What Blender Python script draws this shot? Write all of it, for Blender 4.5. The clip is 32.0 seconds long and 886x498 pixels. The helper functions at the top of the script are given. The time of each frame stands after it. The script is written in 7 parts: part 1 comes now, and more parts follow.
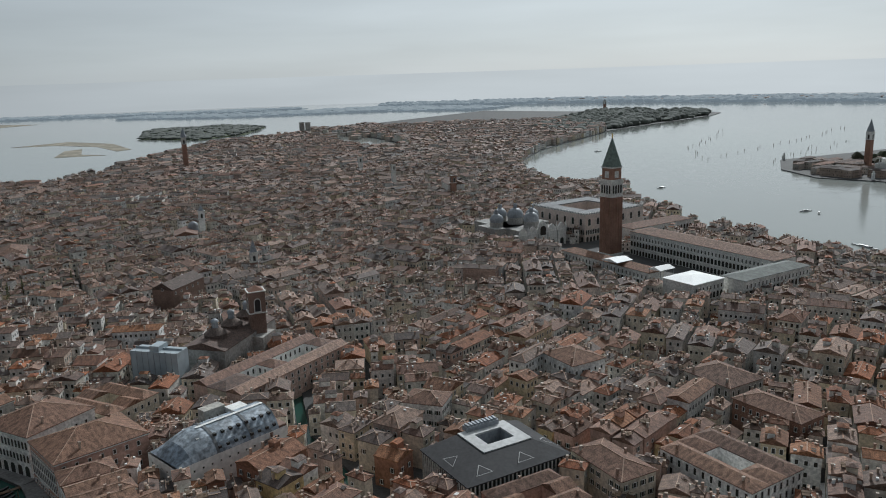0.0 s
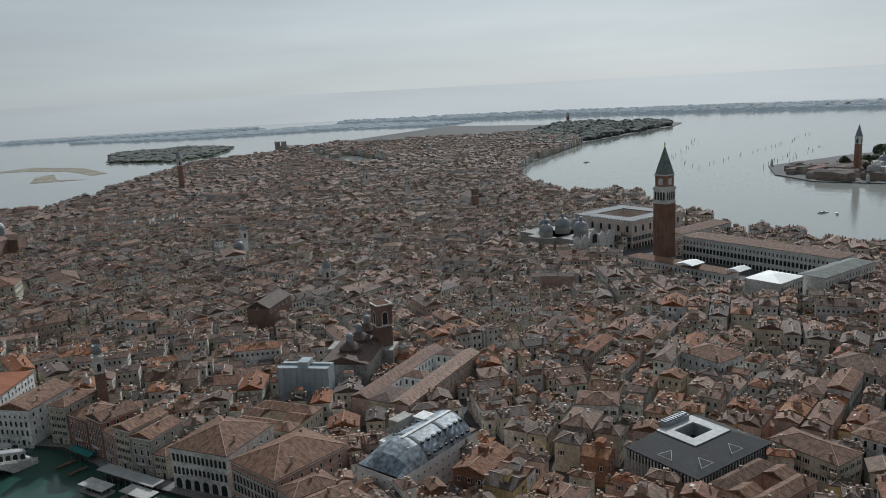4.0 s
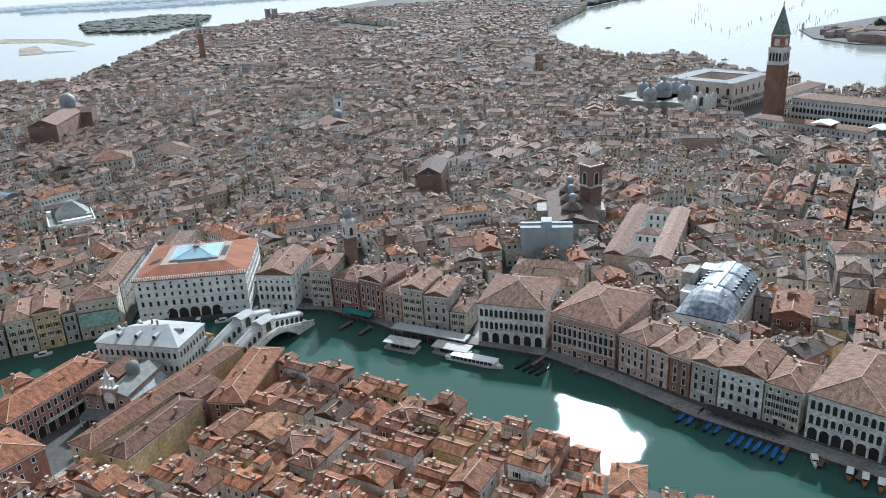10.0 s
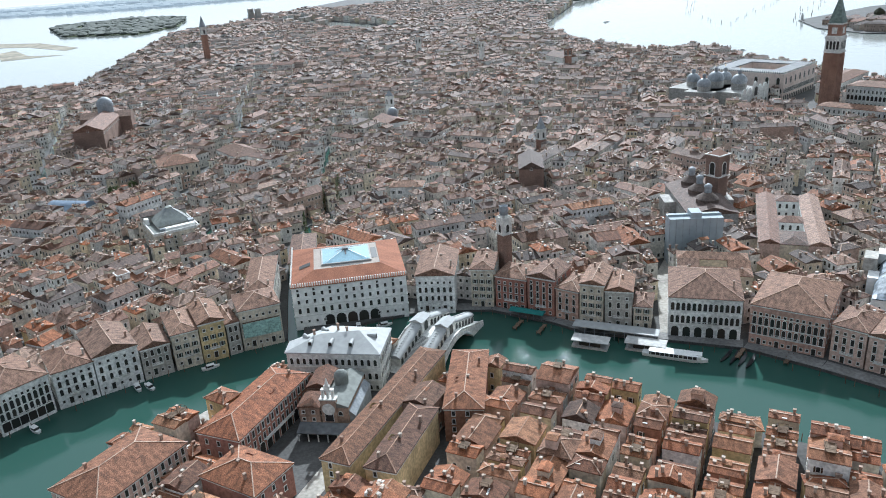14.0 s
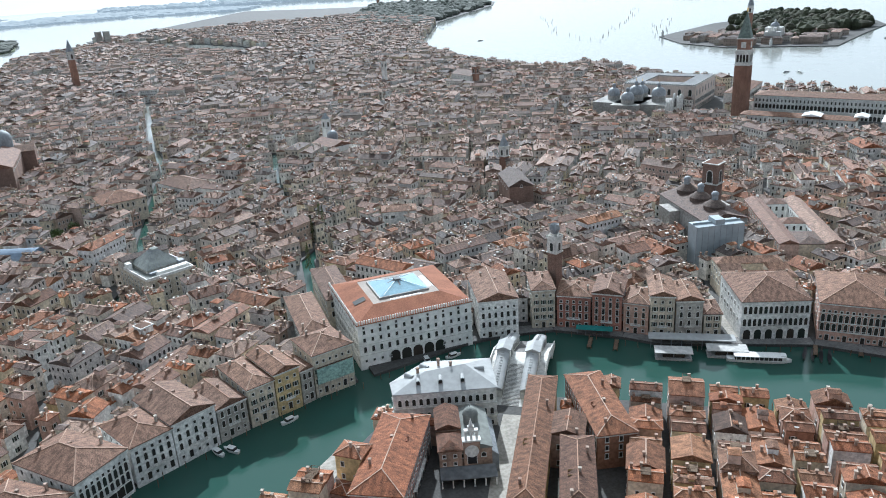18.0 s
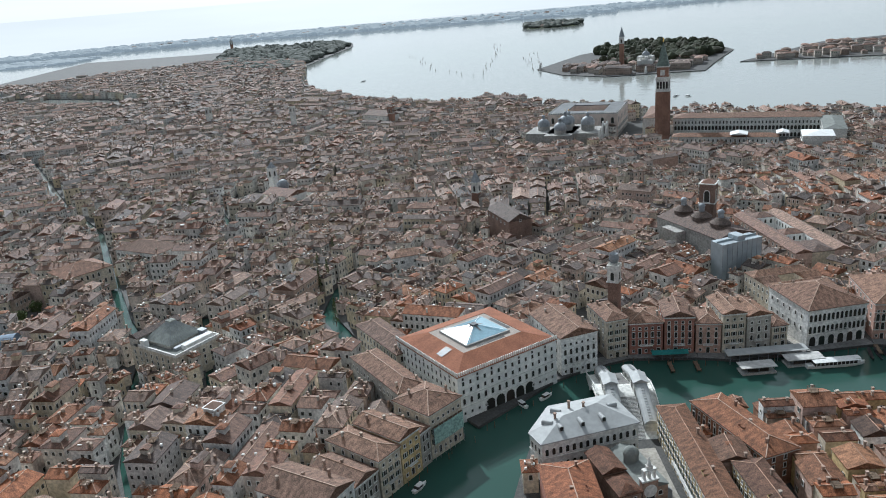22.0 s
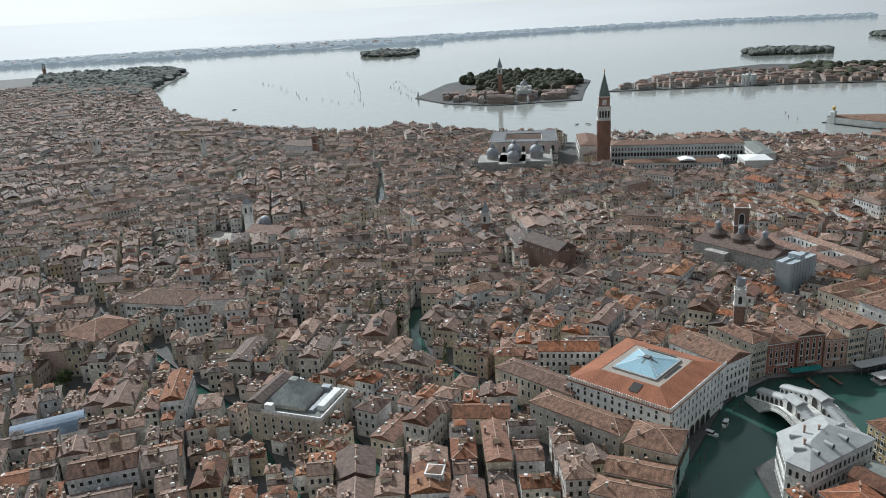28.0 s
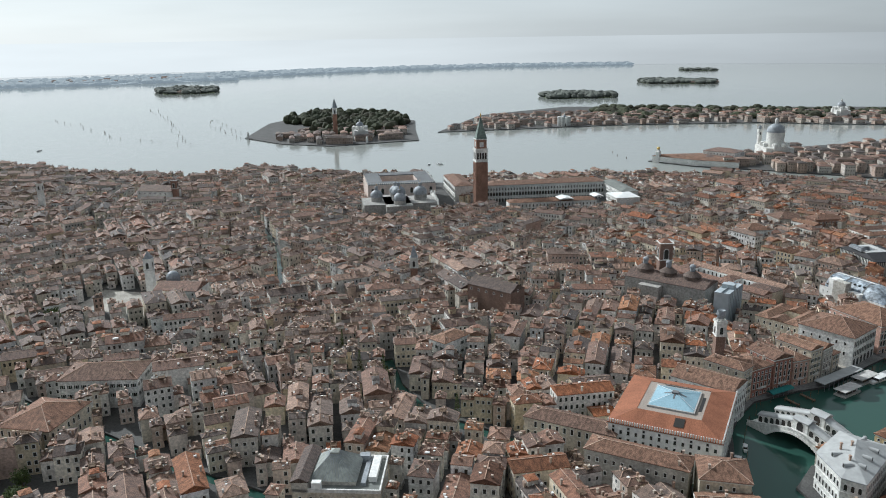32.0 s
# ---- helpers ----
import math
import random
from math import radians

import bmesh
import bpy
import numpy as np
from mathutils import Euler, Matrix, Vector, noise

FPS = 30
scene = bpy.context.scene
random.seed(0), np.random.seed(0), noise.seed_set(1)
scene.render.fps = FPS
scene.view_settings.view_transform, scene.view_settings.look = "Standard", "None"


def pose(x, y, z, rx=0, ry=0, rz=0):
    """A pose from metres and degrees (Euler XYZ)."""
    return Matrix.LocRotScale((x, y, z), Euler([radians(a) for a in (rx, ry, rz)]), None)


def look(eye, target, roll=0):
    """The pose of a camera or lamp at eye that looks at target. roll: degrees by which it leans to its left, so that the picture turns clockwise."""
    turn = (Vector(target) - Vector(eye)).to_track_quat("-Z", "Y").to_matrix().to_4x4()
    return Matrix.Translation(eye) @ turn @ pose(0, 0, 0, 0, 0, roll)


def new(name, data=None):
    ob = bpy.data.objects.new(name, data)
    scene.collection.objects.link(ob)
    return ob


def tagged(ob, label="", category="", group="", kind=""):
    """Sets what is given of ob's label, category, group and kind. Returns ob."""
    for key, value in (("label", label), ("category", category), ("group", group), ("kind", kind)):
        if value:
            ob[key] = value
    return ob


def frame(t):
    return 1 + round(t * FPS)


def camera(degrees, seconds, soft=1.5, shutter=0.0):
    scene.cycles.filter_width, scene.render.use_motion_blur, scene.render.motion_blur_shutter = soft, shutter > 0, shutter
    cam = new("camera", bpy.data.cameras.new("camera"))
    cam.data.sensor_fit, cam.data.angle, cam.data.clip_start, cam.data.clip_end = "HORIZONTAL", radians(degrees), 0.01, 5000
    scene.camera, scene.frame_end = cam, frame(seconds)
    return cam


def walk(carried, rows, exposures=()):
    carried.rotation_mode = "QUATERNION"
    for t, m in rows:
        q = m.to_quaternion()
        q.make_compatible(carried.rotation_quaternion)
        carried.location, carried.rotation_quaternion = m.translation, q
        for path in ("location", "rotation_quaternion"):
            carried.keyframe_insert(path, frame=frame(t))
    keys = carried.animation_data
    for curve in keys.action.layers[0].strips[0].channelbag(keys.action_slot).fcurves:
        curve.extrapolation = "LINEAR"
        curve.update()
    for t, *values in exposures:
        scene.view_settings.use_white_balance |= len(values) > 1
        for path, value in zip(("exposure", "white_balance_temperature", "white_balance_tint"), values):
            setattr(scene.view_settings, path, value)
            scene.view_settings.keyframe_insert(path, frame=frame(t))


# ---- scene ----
cam = camera(59.7, 32.0, soft=1.0)
METRES, EYE, TILT, LEAN, TURN = 760.0, 146.5, 0.33, -0.39, 0.0
ROWS = [
    (0.0, 0.0, 0.0, 0.0, -0.49, -12.93, 2.13),
    (0.5, -0.0154, -0.0016, 0.0006, -1.07, -12.99, 2.56),
    (1.0, -0.0308, -0.0025, 0.0013, -1.42, -13.04, 3.05),
    (1.5, -0.0461, -0.0035, 0.0019, -1.83, -13.01, 3.32),
    (2.0, -0.0615, -0.004, 0.0023, -2.37, -12.96, 3.27),
    (2.5, -0.077, -0.0047, 0.0025, -3.19, -12.75, 3.24),
    (4.5, -0.139, -0.0056, 0.0035, -4.95, -11.84, 3.19),
    (5.0, -0.1545, -0.0057, 0.0036, -4.75, -12.62, 3.34),
    (5.5, -0.1703, -0.006, 0.0034, -4.42, -13.72, 3.49),
    (6.0, -0.1861, -0.0058, 0.0033, -4.59, -15.42, 3.82),
    (6.5, -0.2016, -0.0055, 0.0033, -5.61, -17.8, 4.2),
    (7.0, -0.2169, -0.0046, 0.0036, -6.88, -20.28, 4.51),
    (7.5, -0.2321, -0.0027, 0.0036, -7.93, -21.84, 4.69),
    (8.0, -0.2469, -0.0007, 0.004, -8.72, -22.41, 4.82),
    (8.5, -0.2621, 0.0018, 0.0043, -9.26, -22.56, 4.78),
    (9.0, -0.2767, 0.0042, 0.005, -9.3, -22.59, 4.59),
    (9.5, -0.2916, 0.0073, 0.005, -9.01, -22.17, 4.04),
    (10.0, -0.3061, 0.0106, 0.0053, -8.77, -21.4, 3.22),
    (10.5, -0.3206, 0.0141, 0.0057, -8.85, -20.59, 2.46),
    (11.0, -0.3353, 0.018, 0.0057, -9.26, -19.83, 1.99),
    (11.5, -0.3498, 0.0218, 0.006, -9.82, -19.63, 1.98),
    (12.0, -0.3626, 0.025, 0.0061, -10.17, -19.83, 2.15),
    (12.5, -0.3774, 0.029, 0.0063, -10.34, -20.37, 2.59),
    (13.0, -0.392, 0.0332, 0.0065, -10.54, -20.93, 3.09),
    (13.5, -0.4064, 0.0378, 0.0068, -11.18, -21.38, 3.54),
    (14.0, -0.4209, 0.0428, 0.0073, -12.32, -21.71, 3.81),
    (14.5, -0.4351, 0.0483, 0.0078, -13.64, -21.96, 3.92),
    (16.5, -0.4913, 0.0741, 0.0102, -20.38, -21.49, 3.7),
    (17.0, -0.5046, 0.0809, 0.0109, -22.04, -21.41, 3.62),
    (17.5, -0.5178, 0.0881, 0.0117, -23.43, -21.31, 3.5),
    (18.0, -0.5308, 0.0956, 0.0125, -24.55, -21.08, 3.34),
    (18.5, -0.5436, 0.1035, 0.0134, -25.57, -20.84, 3.12),
    (19.0, -0.5562, 0.1116, 0.0143, -26.81, -20.47, 3.09),
    (19.5, -0.5687, 0.1204, 0.0154, -28.27, -20.03, 3.19),
    (20.0, -0.5811, 0.1292, 0.0161, -29.69, -19.6, 3.45),
    (20.5, -0.5932, 0.1383, 0.017, -31.25, -19.33, 4.0),
    (21.0, -0.6051, 0.1477, 0.0179, -33.1, -19.23, 4.57),
    (21.5, -0.6165, 0.1575, 0.0185, -34.94, -19.13, 4.83),
    (22.0, -0.6278, 0.1678, 0.0193, -36.6, -19.13, 4.63),
    (22.5, -0.639, 0.1783, 0.0203, -38.19, -19.08, 4.0),
    (23.0, -0.6499, 0.1892, 0.0208, -39.5, -18.68, 3.33),
    (23.5, -0.6606, 0.2005, 0.0216, -40.53, -18.1, 2.65),
    (24.0, -0.6711, 0.212, 0.0226, -41.45, -17.54, 2.01),
    (24.5, -0.6816, 0.224, 0.0235, -42.51, -17.0, 1.58),
    (25.0, -0.6923, 0.2362, 0.0245, -43.69, -16.66, 1.26),
    (25.5, -0.7029, 0.2486, 0.0254, -44.9, -16.48, 1.0),
    (27.5, -0.7433, 0.3011, 0.0298, -49.46, -17.65, 2.22),
    (28.0, -0.7528, 0.3149, 0.031, -50.93, -18.07, 2.73),
    (28.5, -0.7618, 0.3291, 0.0322, -52.6, -18.28, 3.07),
    (29.0, -0.7703, 0.3436, 0.0333, -54.35, -18.26, 3.16),
    (29.5, -0.7782, 0.3584, 0.0345, -56.17, -18.12, 2.97),
    (30.0, -0.7858, 0.3735, 0.0357, -58.12, -17.88, 2.67),
    (30.5, -0.7931, 0.3889, 0.0367, -60.34, -17.51, 2.25),
    (31.0, -0.7996, 0.4043, 0.0376, -62.68, -16.98, 1.71),
    (31.5, -0.8057, 0.4203, 0.0387, -64.85, -16.44, 1.14),
    (32.0, -0.8116, 0.4365, 0.0397, -66.89, -15.83, 0.63),
]
EXPOSURES = [(t, stops, kelvin, 4) for t, stops, kelvin in ((0.0, -0.74, 5700), (5.5, -0.82, 5680), (7.5, 0.48, 5400), (9.5, 0.38, 5350), (11.0, 0.19, 5400), (12.0, 0.08, 5420), (13.0, 0.25, 5400), (14.5, 0.48, 5350), (17.5, 0.44, 5350), (20.0, 0.12, 5420), (24.0, -0.12, 5600), (26.0, -0.17, 5680), (28.0, -0.17, 5700), (32.0, -0.14, 5700))]
walk(cam, [(t, pose(0, 0, EYE, TILT, LEAN, TURN) @ pose(METRES * x, METRES * y, METRES * z, 90 + pitch, roll, yaw)) for t, x, y, z, yaw, pitch, roll in ROWS], EXPOSURES)

# ---- light: low hazy sun ahead of the camera, pale sky ----
SUN_AZ, SUN_EL = 20.0, 34.5
world = bpy.data.worlds.new("sky")
scene.world = world
world.use_nodes = True
wn = world.node_tree.nodes
sky = wn.new("ShaderNodeTexSky")
sky.sky_type, sky.sun_disc = "NISHITA", False
sky.sun_elevation, sky.sun_rotation = radians(SUN_EL), radians(SUN_AZ)
sky.altitude, sky.air_density, sky.dust_density, sky.ozone_density = 0, 1.0, 0.8, 3.0
wn["Background"].inputs["Strength"].default_value = 0.012
world.node_tree.links.new(sky.outputs[0], wn["Background"].inputs["Color"])
sun_way = Vector((math.sin(radians(SUN_AZ)) * math.cos(radians(SUN_EL)), math.cos(radians(SUN_AZ)) * math.cos(radians(SUN_EL)), math.sin(radians(SUN_EL))))
VEIL_LOW, VEIL_GAIN = 0.26, 0.82


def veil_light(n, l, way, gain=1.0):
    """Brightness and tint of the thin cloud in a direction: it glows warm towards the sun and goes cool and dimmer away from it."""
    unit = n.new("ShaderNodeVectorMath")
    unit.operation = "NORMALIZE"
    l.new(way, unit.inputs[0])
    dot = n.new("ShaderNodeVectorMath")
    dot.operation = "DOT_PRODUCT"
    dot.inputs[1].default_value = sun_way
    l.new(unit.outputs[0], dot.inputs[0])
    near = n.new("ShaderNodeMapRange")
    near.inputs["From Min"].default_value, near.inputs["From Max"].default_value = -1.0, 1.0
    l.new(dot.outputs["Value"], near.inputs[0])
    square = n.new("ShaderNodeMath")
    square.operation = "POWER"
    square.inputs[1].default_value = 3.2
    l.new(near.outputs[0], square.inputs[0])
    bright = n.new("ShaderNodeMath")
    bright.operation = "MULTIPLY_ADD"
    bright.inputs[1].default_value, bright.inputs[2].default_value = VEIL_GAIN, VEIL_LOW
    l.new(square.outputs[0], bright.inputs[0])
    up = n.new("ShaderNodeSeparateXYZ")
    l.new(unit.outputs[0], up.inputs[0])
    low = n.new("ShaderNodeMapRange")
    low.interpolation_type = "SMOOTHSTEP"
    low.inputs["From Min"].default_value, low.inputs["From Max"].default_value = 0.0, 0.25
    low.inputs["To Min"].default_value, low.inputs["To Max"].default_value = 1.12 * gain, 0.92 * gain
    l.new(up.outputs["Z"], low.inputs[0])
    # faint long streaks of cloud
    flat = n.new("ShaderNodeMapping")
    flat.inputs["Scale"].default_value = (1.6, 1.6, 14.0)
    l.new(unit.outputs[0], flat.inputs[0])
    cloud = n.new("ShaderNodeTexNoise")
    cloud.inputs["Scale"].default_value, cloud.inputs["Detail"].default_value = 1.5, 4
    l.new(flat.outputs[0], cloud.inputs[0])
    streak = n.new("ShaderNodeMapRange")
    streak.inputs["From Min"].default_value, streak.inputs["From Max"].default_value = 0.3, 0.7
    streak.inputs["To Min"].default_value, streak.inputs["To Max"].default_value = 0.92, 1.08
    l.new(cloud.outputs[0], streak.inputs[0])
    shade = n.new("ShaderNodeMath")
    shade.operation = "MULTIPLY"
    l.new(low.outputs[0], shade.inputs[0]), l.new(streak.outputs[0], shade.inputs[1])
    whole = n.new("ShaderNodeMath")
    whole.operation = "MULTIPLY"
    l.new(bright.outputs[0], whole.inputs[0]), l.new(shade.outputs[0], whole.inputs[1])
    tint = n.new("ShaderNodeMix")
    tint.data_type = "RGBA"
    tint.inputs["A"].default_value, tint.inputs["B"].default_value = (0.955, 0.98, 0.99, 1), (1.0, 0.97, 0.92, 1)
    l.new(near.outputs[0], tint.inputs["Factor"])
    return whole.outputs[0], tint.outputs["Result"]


# a veil of thin cloud over the clear sky
veil = wn.new("ShaderNodeBackground")
aim = wn.new("ShaderNodeTexCoord")
for out, slot in zip(veil_light(wn, world.node_tree.links, aim.outputs["Generated"]), ("Strength", "Color")):
    world.node_tree.links.new(out, veil.inputs[slot])
both = wn.new("ShaderNodeAddShader")
world.node_tree.links.new(wn["Background"].outputs[0], both.inputs[0])
world.node_tree.links.new(veil.outputs[0], both.inputs[1])
world.node_tree.links.new(both.outputs[0], wn["World Output"].inputs["Surface"])
sun = new("sun", bpy.data.lights.new("sun", "SUN"))
sun.data.energy, sun.data.angle, sun.data.color = 5.0, radians(0.9), (1.0, 0.94, 0.87)
sun.matrix_world = look(sun_way * 900, (0, 0, 0))


# ---- materials ----
def nodes_of(name, rough=0.8, metal=0.0, spec=0.3):
    m = bpy.data.materials.new(name)
    m.use_nodes = True
    n, l = m.node_tree.nodes, m.node_tree.links
    b = n["Principled BSDF"]
    b.inputs["Roughness"].default_value, b.inputs["Metallic"].default_value = rough, metal
    b.inputs["Specular IOR Level"].default_value = spec
    return m, n, l, b


def tone_value(n, l):
    """A number for each house: its own tone, mixed with the object's random number."""
    a = n.new("ShaderNodeAttribute")
    a.attribute_name = "tone"
    o = n.new("ShaderNodeObjectInfo")
    s = n.new("ShaderNodeMath")
    s.operation = "ADD"
    f = n.new("ShaderNodeMath")
    f.operation = "FRACT"
    l.new(a.outputs["Fac"], s.inputs[0]), l.new(o.outputs["Random"], s.inputs[1]), l.new(s.outputs[0], f.inputs[0])
    return f.outputs[0]


def surface(name, colours, rough=0.85, metal=0.0, big=0.12, fine=1.5, vary=0.35, bump=0.0, spec=0.3, uv=False, stretch=(1, 1, 1), haze_sheen=0.0):
    """A worn surface: colours picked house by house, stains of two sizes, fine relief."""
    m, n, l, b = nodes_of(name, rough, metal, spec)
    # sheen pales surfaces seen at low angles, standing in for distant haze
    if haze_sheen:
        b.inputs["Sheen Weight"].default_value, b.inputs["Sheen Roughness"].default_value = haze_sheen, 0.6
        b.inputs["Sheen Tint"].default_value = (0.95, 0.97, 1.0, 1)
    ramp = n.new("ShaderNodeValToRGB")
    ramp.color_ramp.interpolation = "LINEAR"
    els = ramp.color_ramp.elements
    while len(els) < len(colours):
        els.new(0.5)
    for i, c in enumerate(colours):
        els[i].position = i / max(1, len(colours) - 1)
        els[i].color = (*c, 1)
    if len(colours) == 1:
        els[1].color = (*colours[0], 1)
    l.new(tone_value(n, l), ramp.inputs[0])
    if uv:
        tc = n.new("ShaderNodeUVMap")
        place = tc.outputs[0]
    else:
        tc = n.new("ShaderNodeNewGeometry")
        place = tc.outputs["Position"]
    mp = n.new("ShaderNodeMapping")
    mp.inputs["Scale"].default_value = stretch
    l.new(place, mp.inputs[0])
    out = ramp.outputs[0]
    for scale, detail, share in ((big, 5, vary * 0.7), (fine, 4, vary * 0.9)):
        t = n.new("ShaderNodeTexNoise")
        t.inputs["Scale"].default_value, t.inputs["Detail"].default_value = scale, detail
        l.new(mp.outputs[0], t.inputs[0])
        r = n.new("ShaderNodeMapRange")
        r.inputs["From Min"].default_value, r.inputs["From Max"].default_value = 0.36, 0.64
        r.inputs["To Min"].default_value, r.inputs["To Max"].default_value = 1 - share, 1 + share * 0.6
        l.new(t.outputs[0], r.inputs[0])
        x = n.new("ShaderNodeMix")
        x.data_type, x.blend_type = "RGBA", "MULTIPLY"
        x.inputs["Factor"].default_value = 1.0
        l.new(out, x.inputs["A"]), l.new(r.outputs[0], x.inputs["B"])
        out = x.outputs["Result"]
    l.new(out, b.inputs["Base Color"])
    if bump:
        bp = n.new("ShaderNodeBump")
        bp.inputs["Strength"].default_value, bp.inputs["Distance"].default_value = bump, 0.15
        l.new(t.outputs[0], bp.inputs["Height"]), l.new(bp.outputs[0], b.inputs["Normal"])
    return m


# old tiles greyer than the warm set, partly painting haze over far roofs
ROOF = surface("terracotta_tiles", [(0.055, 0.042, 0.036), (0.22, 0.118, 0.078), (0.09, 0.067, 0.056), (0.27, 0.125, 0.072), (0.15, 0.117, 0.10), (0.25, 0.155, 0.108), (0.07, 0.056, 0.05), (0.23, 0.118, 0.075), (0.33, 0.215, 0.155), (0.12, 0.082, 0.063)], 0.8, fine=3.2, big=0.5, vary=0.62, bump=1.0, spec=0.35, uv=True, stretch=(1.5, 0.7, 1), haze_sheen=0.08)
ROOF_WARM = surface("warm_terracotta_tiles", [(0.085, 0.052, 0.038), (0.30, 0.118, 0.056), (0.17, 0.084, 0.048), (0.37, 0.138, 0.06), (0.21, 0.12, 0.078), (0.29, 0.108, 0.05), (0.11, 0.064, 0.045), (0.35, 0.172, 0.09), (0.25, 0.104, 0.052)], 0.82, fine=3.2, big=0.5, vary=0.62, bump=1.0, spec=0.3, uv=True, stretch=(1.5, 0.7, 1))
ROOF_OLD = surface("mellow_palace_tiles", [(0.25, 0.14, 0.09), (0.20, 0.115, 0.08), (0.28, 0.165, 0.11), (0.17, 0.105, 0.078), (0.24, 0.125, 0.078)], 0.82, fine=3.2, big=0.5, vary=0.62, bump=1.0, uv=True, stretch=(1.5, 0.7, 1))
RIDGE = surface("mortared_ridge_tiles", [(0.40, 0.27, 0.20), (0.48, 0.36, 0.28), (0.36, 0.22, 0.15)], 0.9, vary=0.3)
WALL = surface("plaster", [(0.60, 0.55, 0.47), (0.78, 0.76, 0.72), (0.50, 0.38, 0.30), (0.80, 0.79, 0.76), (0.60, 0.50, 0.34), (0.66, 0.64, 0.60), (0.82, 0.81, 0.79), (0.50, 0.48, 0.45), (0.68, 0.58, 0.42), (0.77, 0.74, 0.69), (0.48, 0.33, 0.26)], 0.9, fine=0.9, big=0.15, vary=0.3)
BRICK = surface("brick", [(0.35, 0.205, 0.15), (0.31, 0.18, 0.13)], 0.92, fine=2.0, big=0.1, vary=0.35, bump=0.3)
STONE = surface("istrian_stone", [(0.68, 0.67, 0.63), (0.73, 0.72, 0.69)], 0.75, fine=0.8, big=0.1, vary=0.22)
WHITE = surface("white_plaster", [(0.79, 0.78, 0.75), (0.82, 0.81, 0.78)], 0.85, fine=0.6, big=0.1, vary=0.15)
GREYSTONE = surface("weathered_stone", [(0.34, 0.33, 0.31), (0.40, 0.38, 0.35)], 0.85, fine=0.8, big=0.12, vary=0.3)
LEAD = surface("lead_sheet", [(0.28, 0.30, 0.32), (0.32, 0.34, 0.36)], 0.6, metal=0.1, fine=0.7, big=0.15, vary=0.22)
DARK = surface("dark_panes_and_shade", [(0.022, 0.022, 0.024), (0.035, 0.03, 0.026), (0.02, 0.028, 0.024), (0.045, 0.035, 0.028)], 0.45, vary=0.1)
PAVE = surface("trachyte_paving", [(0.085, 0.083, 0.08)], 0.85, fine=1.2, big=0.08, vary=0.25)
SAND = surface("mud_bank", [(0.30, 0.27, 0.21)], 0.9, fine=0.1, big=0.02, vary=0.35)
GREEN = surface("foliage", [(0.045, 0.055, 0.03), (0.06, 0.066, 0.036), (0.05, 0.048, 0.03)], 0.9, fine=0.5, big=0.05, vary=0.4)
# bare greyish trees, paled further to carry the haze over them
WOODS = surface("hazed_far_woods", [(0.115, 0.125, 0.105)], 0.95, fine=0.06, big=0.015, vary=0.3, haze_sheen=0.1)
TIMBER = surface("weathered_timber", [(0.13, 0.085, 0.055), (0.18, 0.13, 0.09)], 0.9, fine=2, vary=0.35)
MEADOW = surface("rough_meadow", [(0.10, 0.12, 0.06)], 0.95, fine=0.05, big=0.01, vary=0.35)
STACK = surface("chimney_plaster", [(0.30, 0.19, 0.14), (0.46, 0.38, 0.31), (0.36, 0.25, 0.19), (0.55, 0.50, 0.43)], 0.9, vary=0.3)
CONCRETE = surface("concrete", [(0.42, 0.41, 0.39)], 0.85, vary=0.25)


def water_material():
    m, n, l, b = nodes_of("lagoon_water", 0.02, 0.0, 0.42)
    b.inputs["Base Color"].default_value = (0.03, 0.075, 0.06, 1)
    b.inputs["IOR"].default_value = 1.33
    g = n.new("ShaderNodeNewGeometry")
    # deep green in the canals; paler over the silty lagoon, with haze and sky glare painted in
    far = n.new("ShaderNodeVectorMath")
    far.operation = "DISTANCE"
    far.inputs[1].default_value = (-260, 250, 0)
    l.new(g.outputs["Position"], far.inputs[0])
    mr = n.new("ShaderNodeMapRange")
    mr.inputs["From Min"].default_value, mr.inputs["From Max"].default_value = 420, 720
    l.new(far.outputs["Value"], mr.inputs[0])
    silt_and_haze = n.new("ShaderNodeMix")
    silt_and_haze.data_type = "RGBA"
    silt_and_haze.inputs["A"].default_value, silt_and_haze.inputs["B"].default_value = (0.03, 0.075, 0.06, 1), (0.30, 0.315, 0.295, 1)
    l.new(mr.outputs[0], silt_and_haze.inputs["Factor"]), l.new(silt_and_haze.outputs["Result"], b.inputs["Base Color"])
    def ripple(scale, detail):
        t = n.new("ShaderNodeTexNoise")
        t.inputs["Scale"].default_value, t.inputs["Detail"].default_value = scale, detail
        l.new(g.outputs["Position"], t.inputs[0])
        return t.outputs[0]

    def times_plus(a, k, c):
        q = n.new("ShaderNodeMath")
        q.operation = "MULTIPLY_ADD"
        q.inputs[1].default_value = k
        l.new(a, q.inputs[0]), l.new(c, q.inputs[2])
        return q.outputs[0]

    height = times_plus(ripple(0.09, 3), 1.6, times_plus(ripple(2.2, 2), 1.0, ripple(0.7, 6)))
    breeze = n.new("ShaderNodeMapRange")
    breeze.inputs["From Min"].default_value, breeze.inputs["From Max"].default_value = 0.38, 0.62
    breeze.inputs["To Min"].default_value, breeze.inputs["To Max"].default_value = 0.035, 0.10
    l.new(ripple(0.05, 3), breeze.inputs[0])
    bp = n.new("ShaderNodeBump")
    bp.inputs["Distance"].default_value = 0.35
    l.new(breeze.outputs[0], bp.inputs["Strength"])
    l.new(height, bp.inputs["Height"]), l.new(bp.outputs[0], b.inputs["Normal"])
    return m


WATER = water_material()


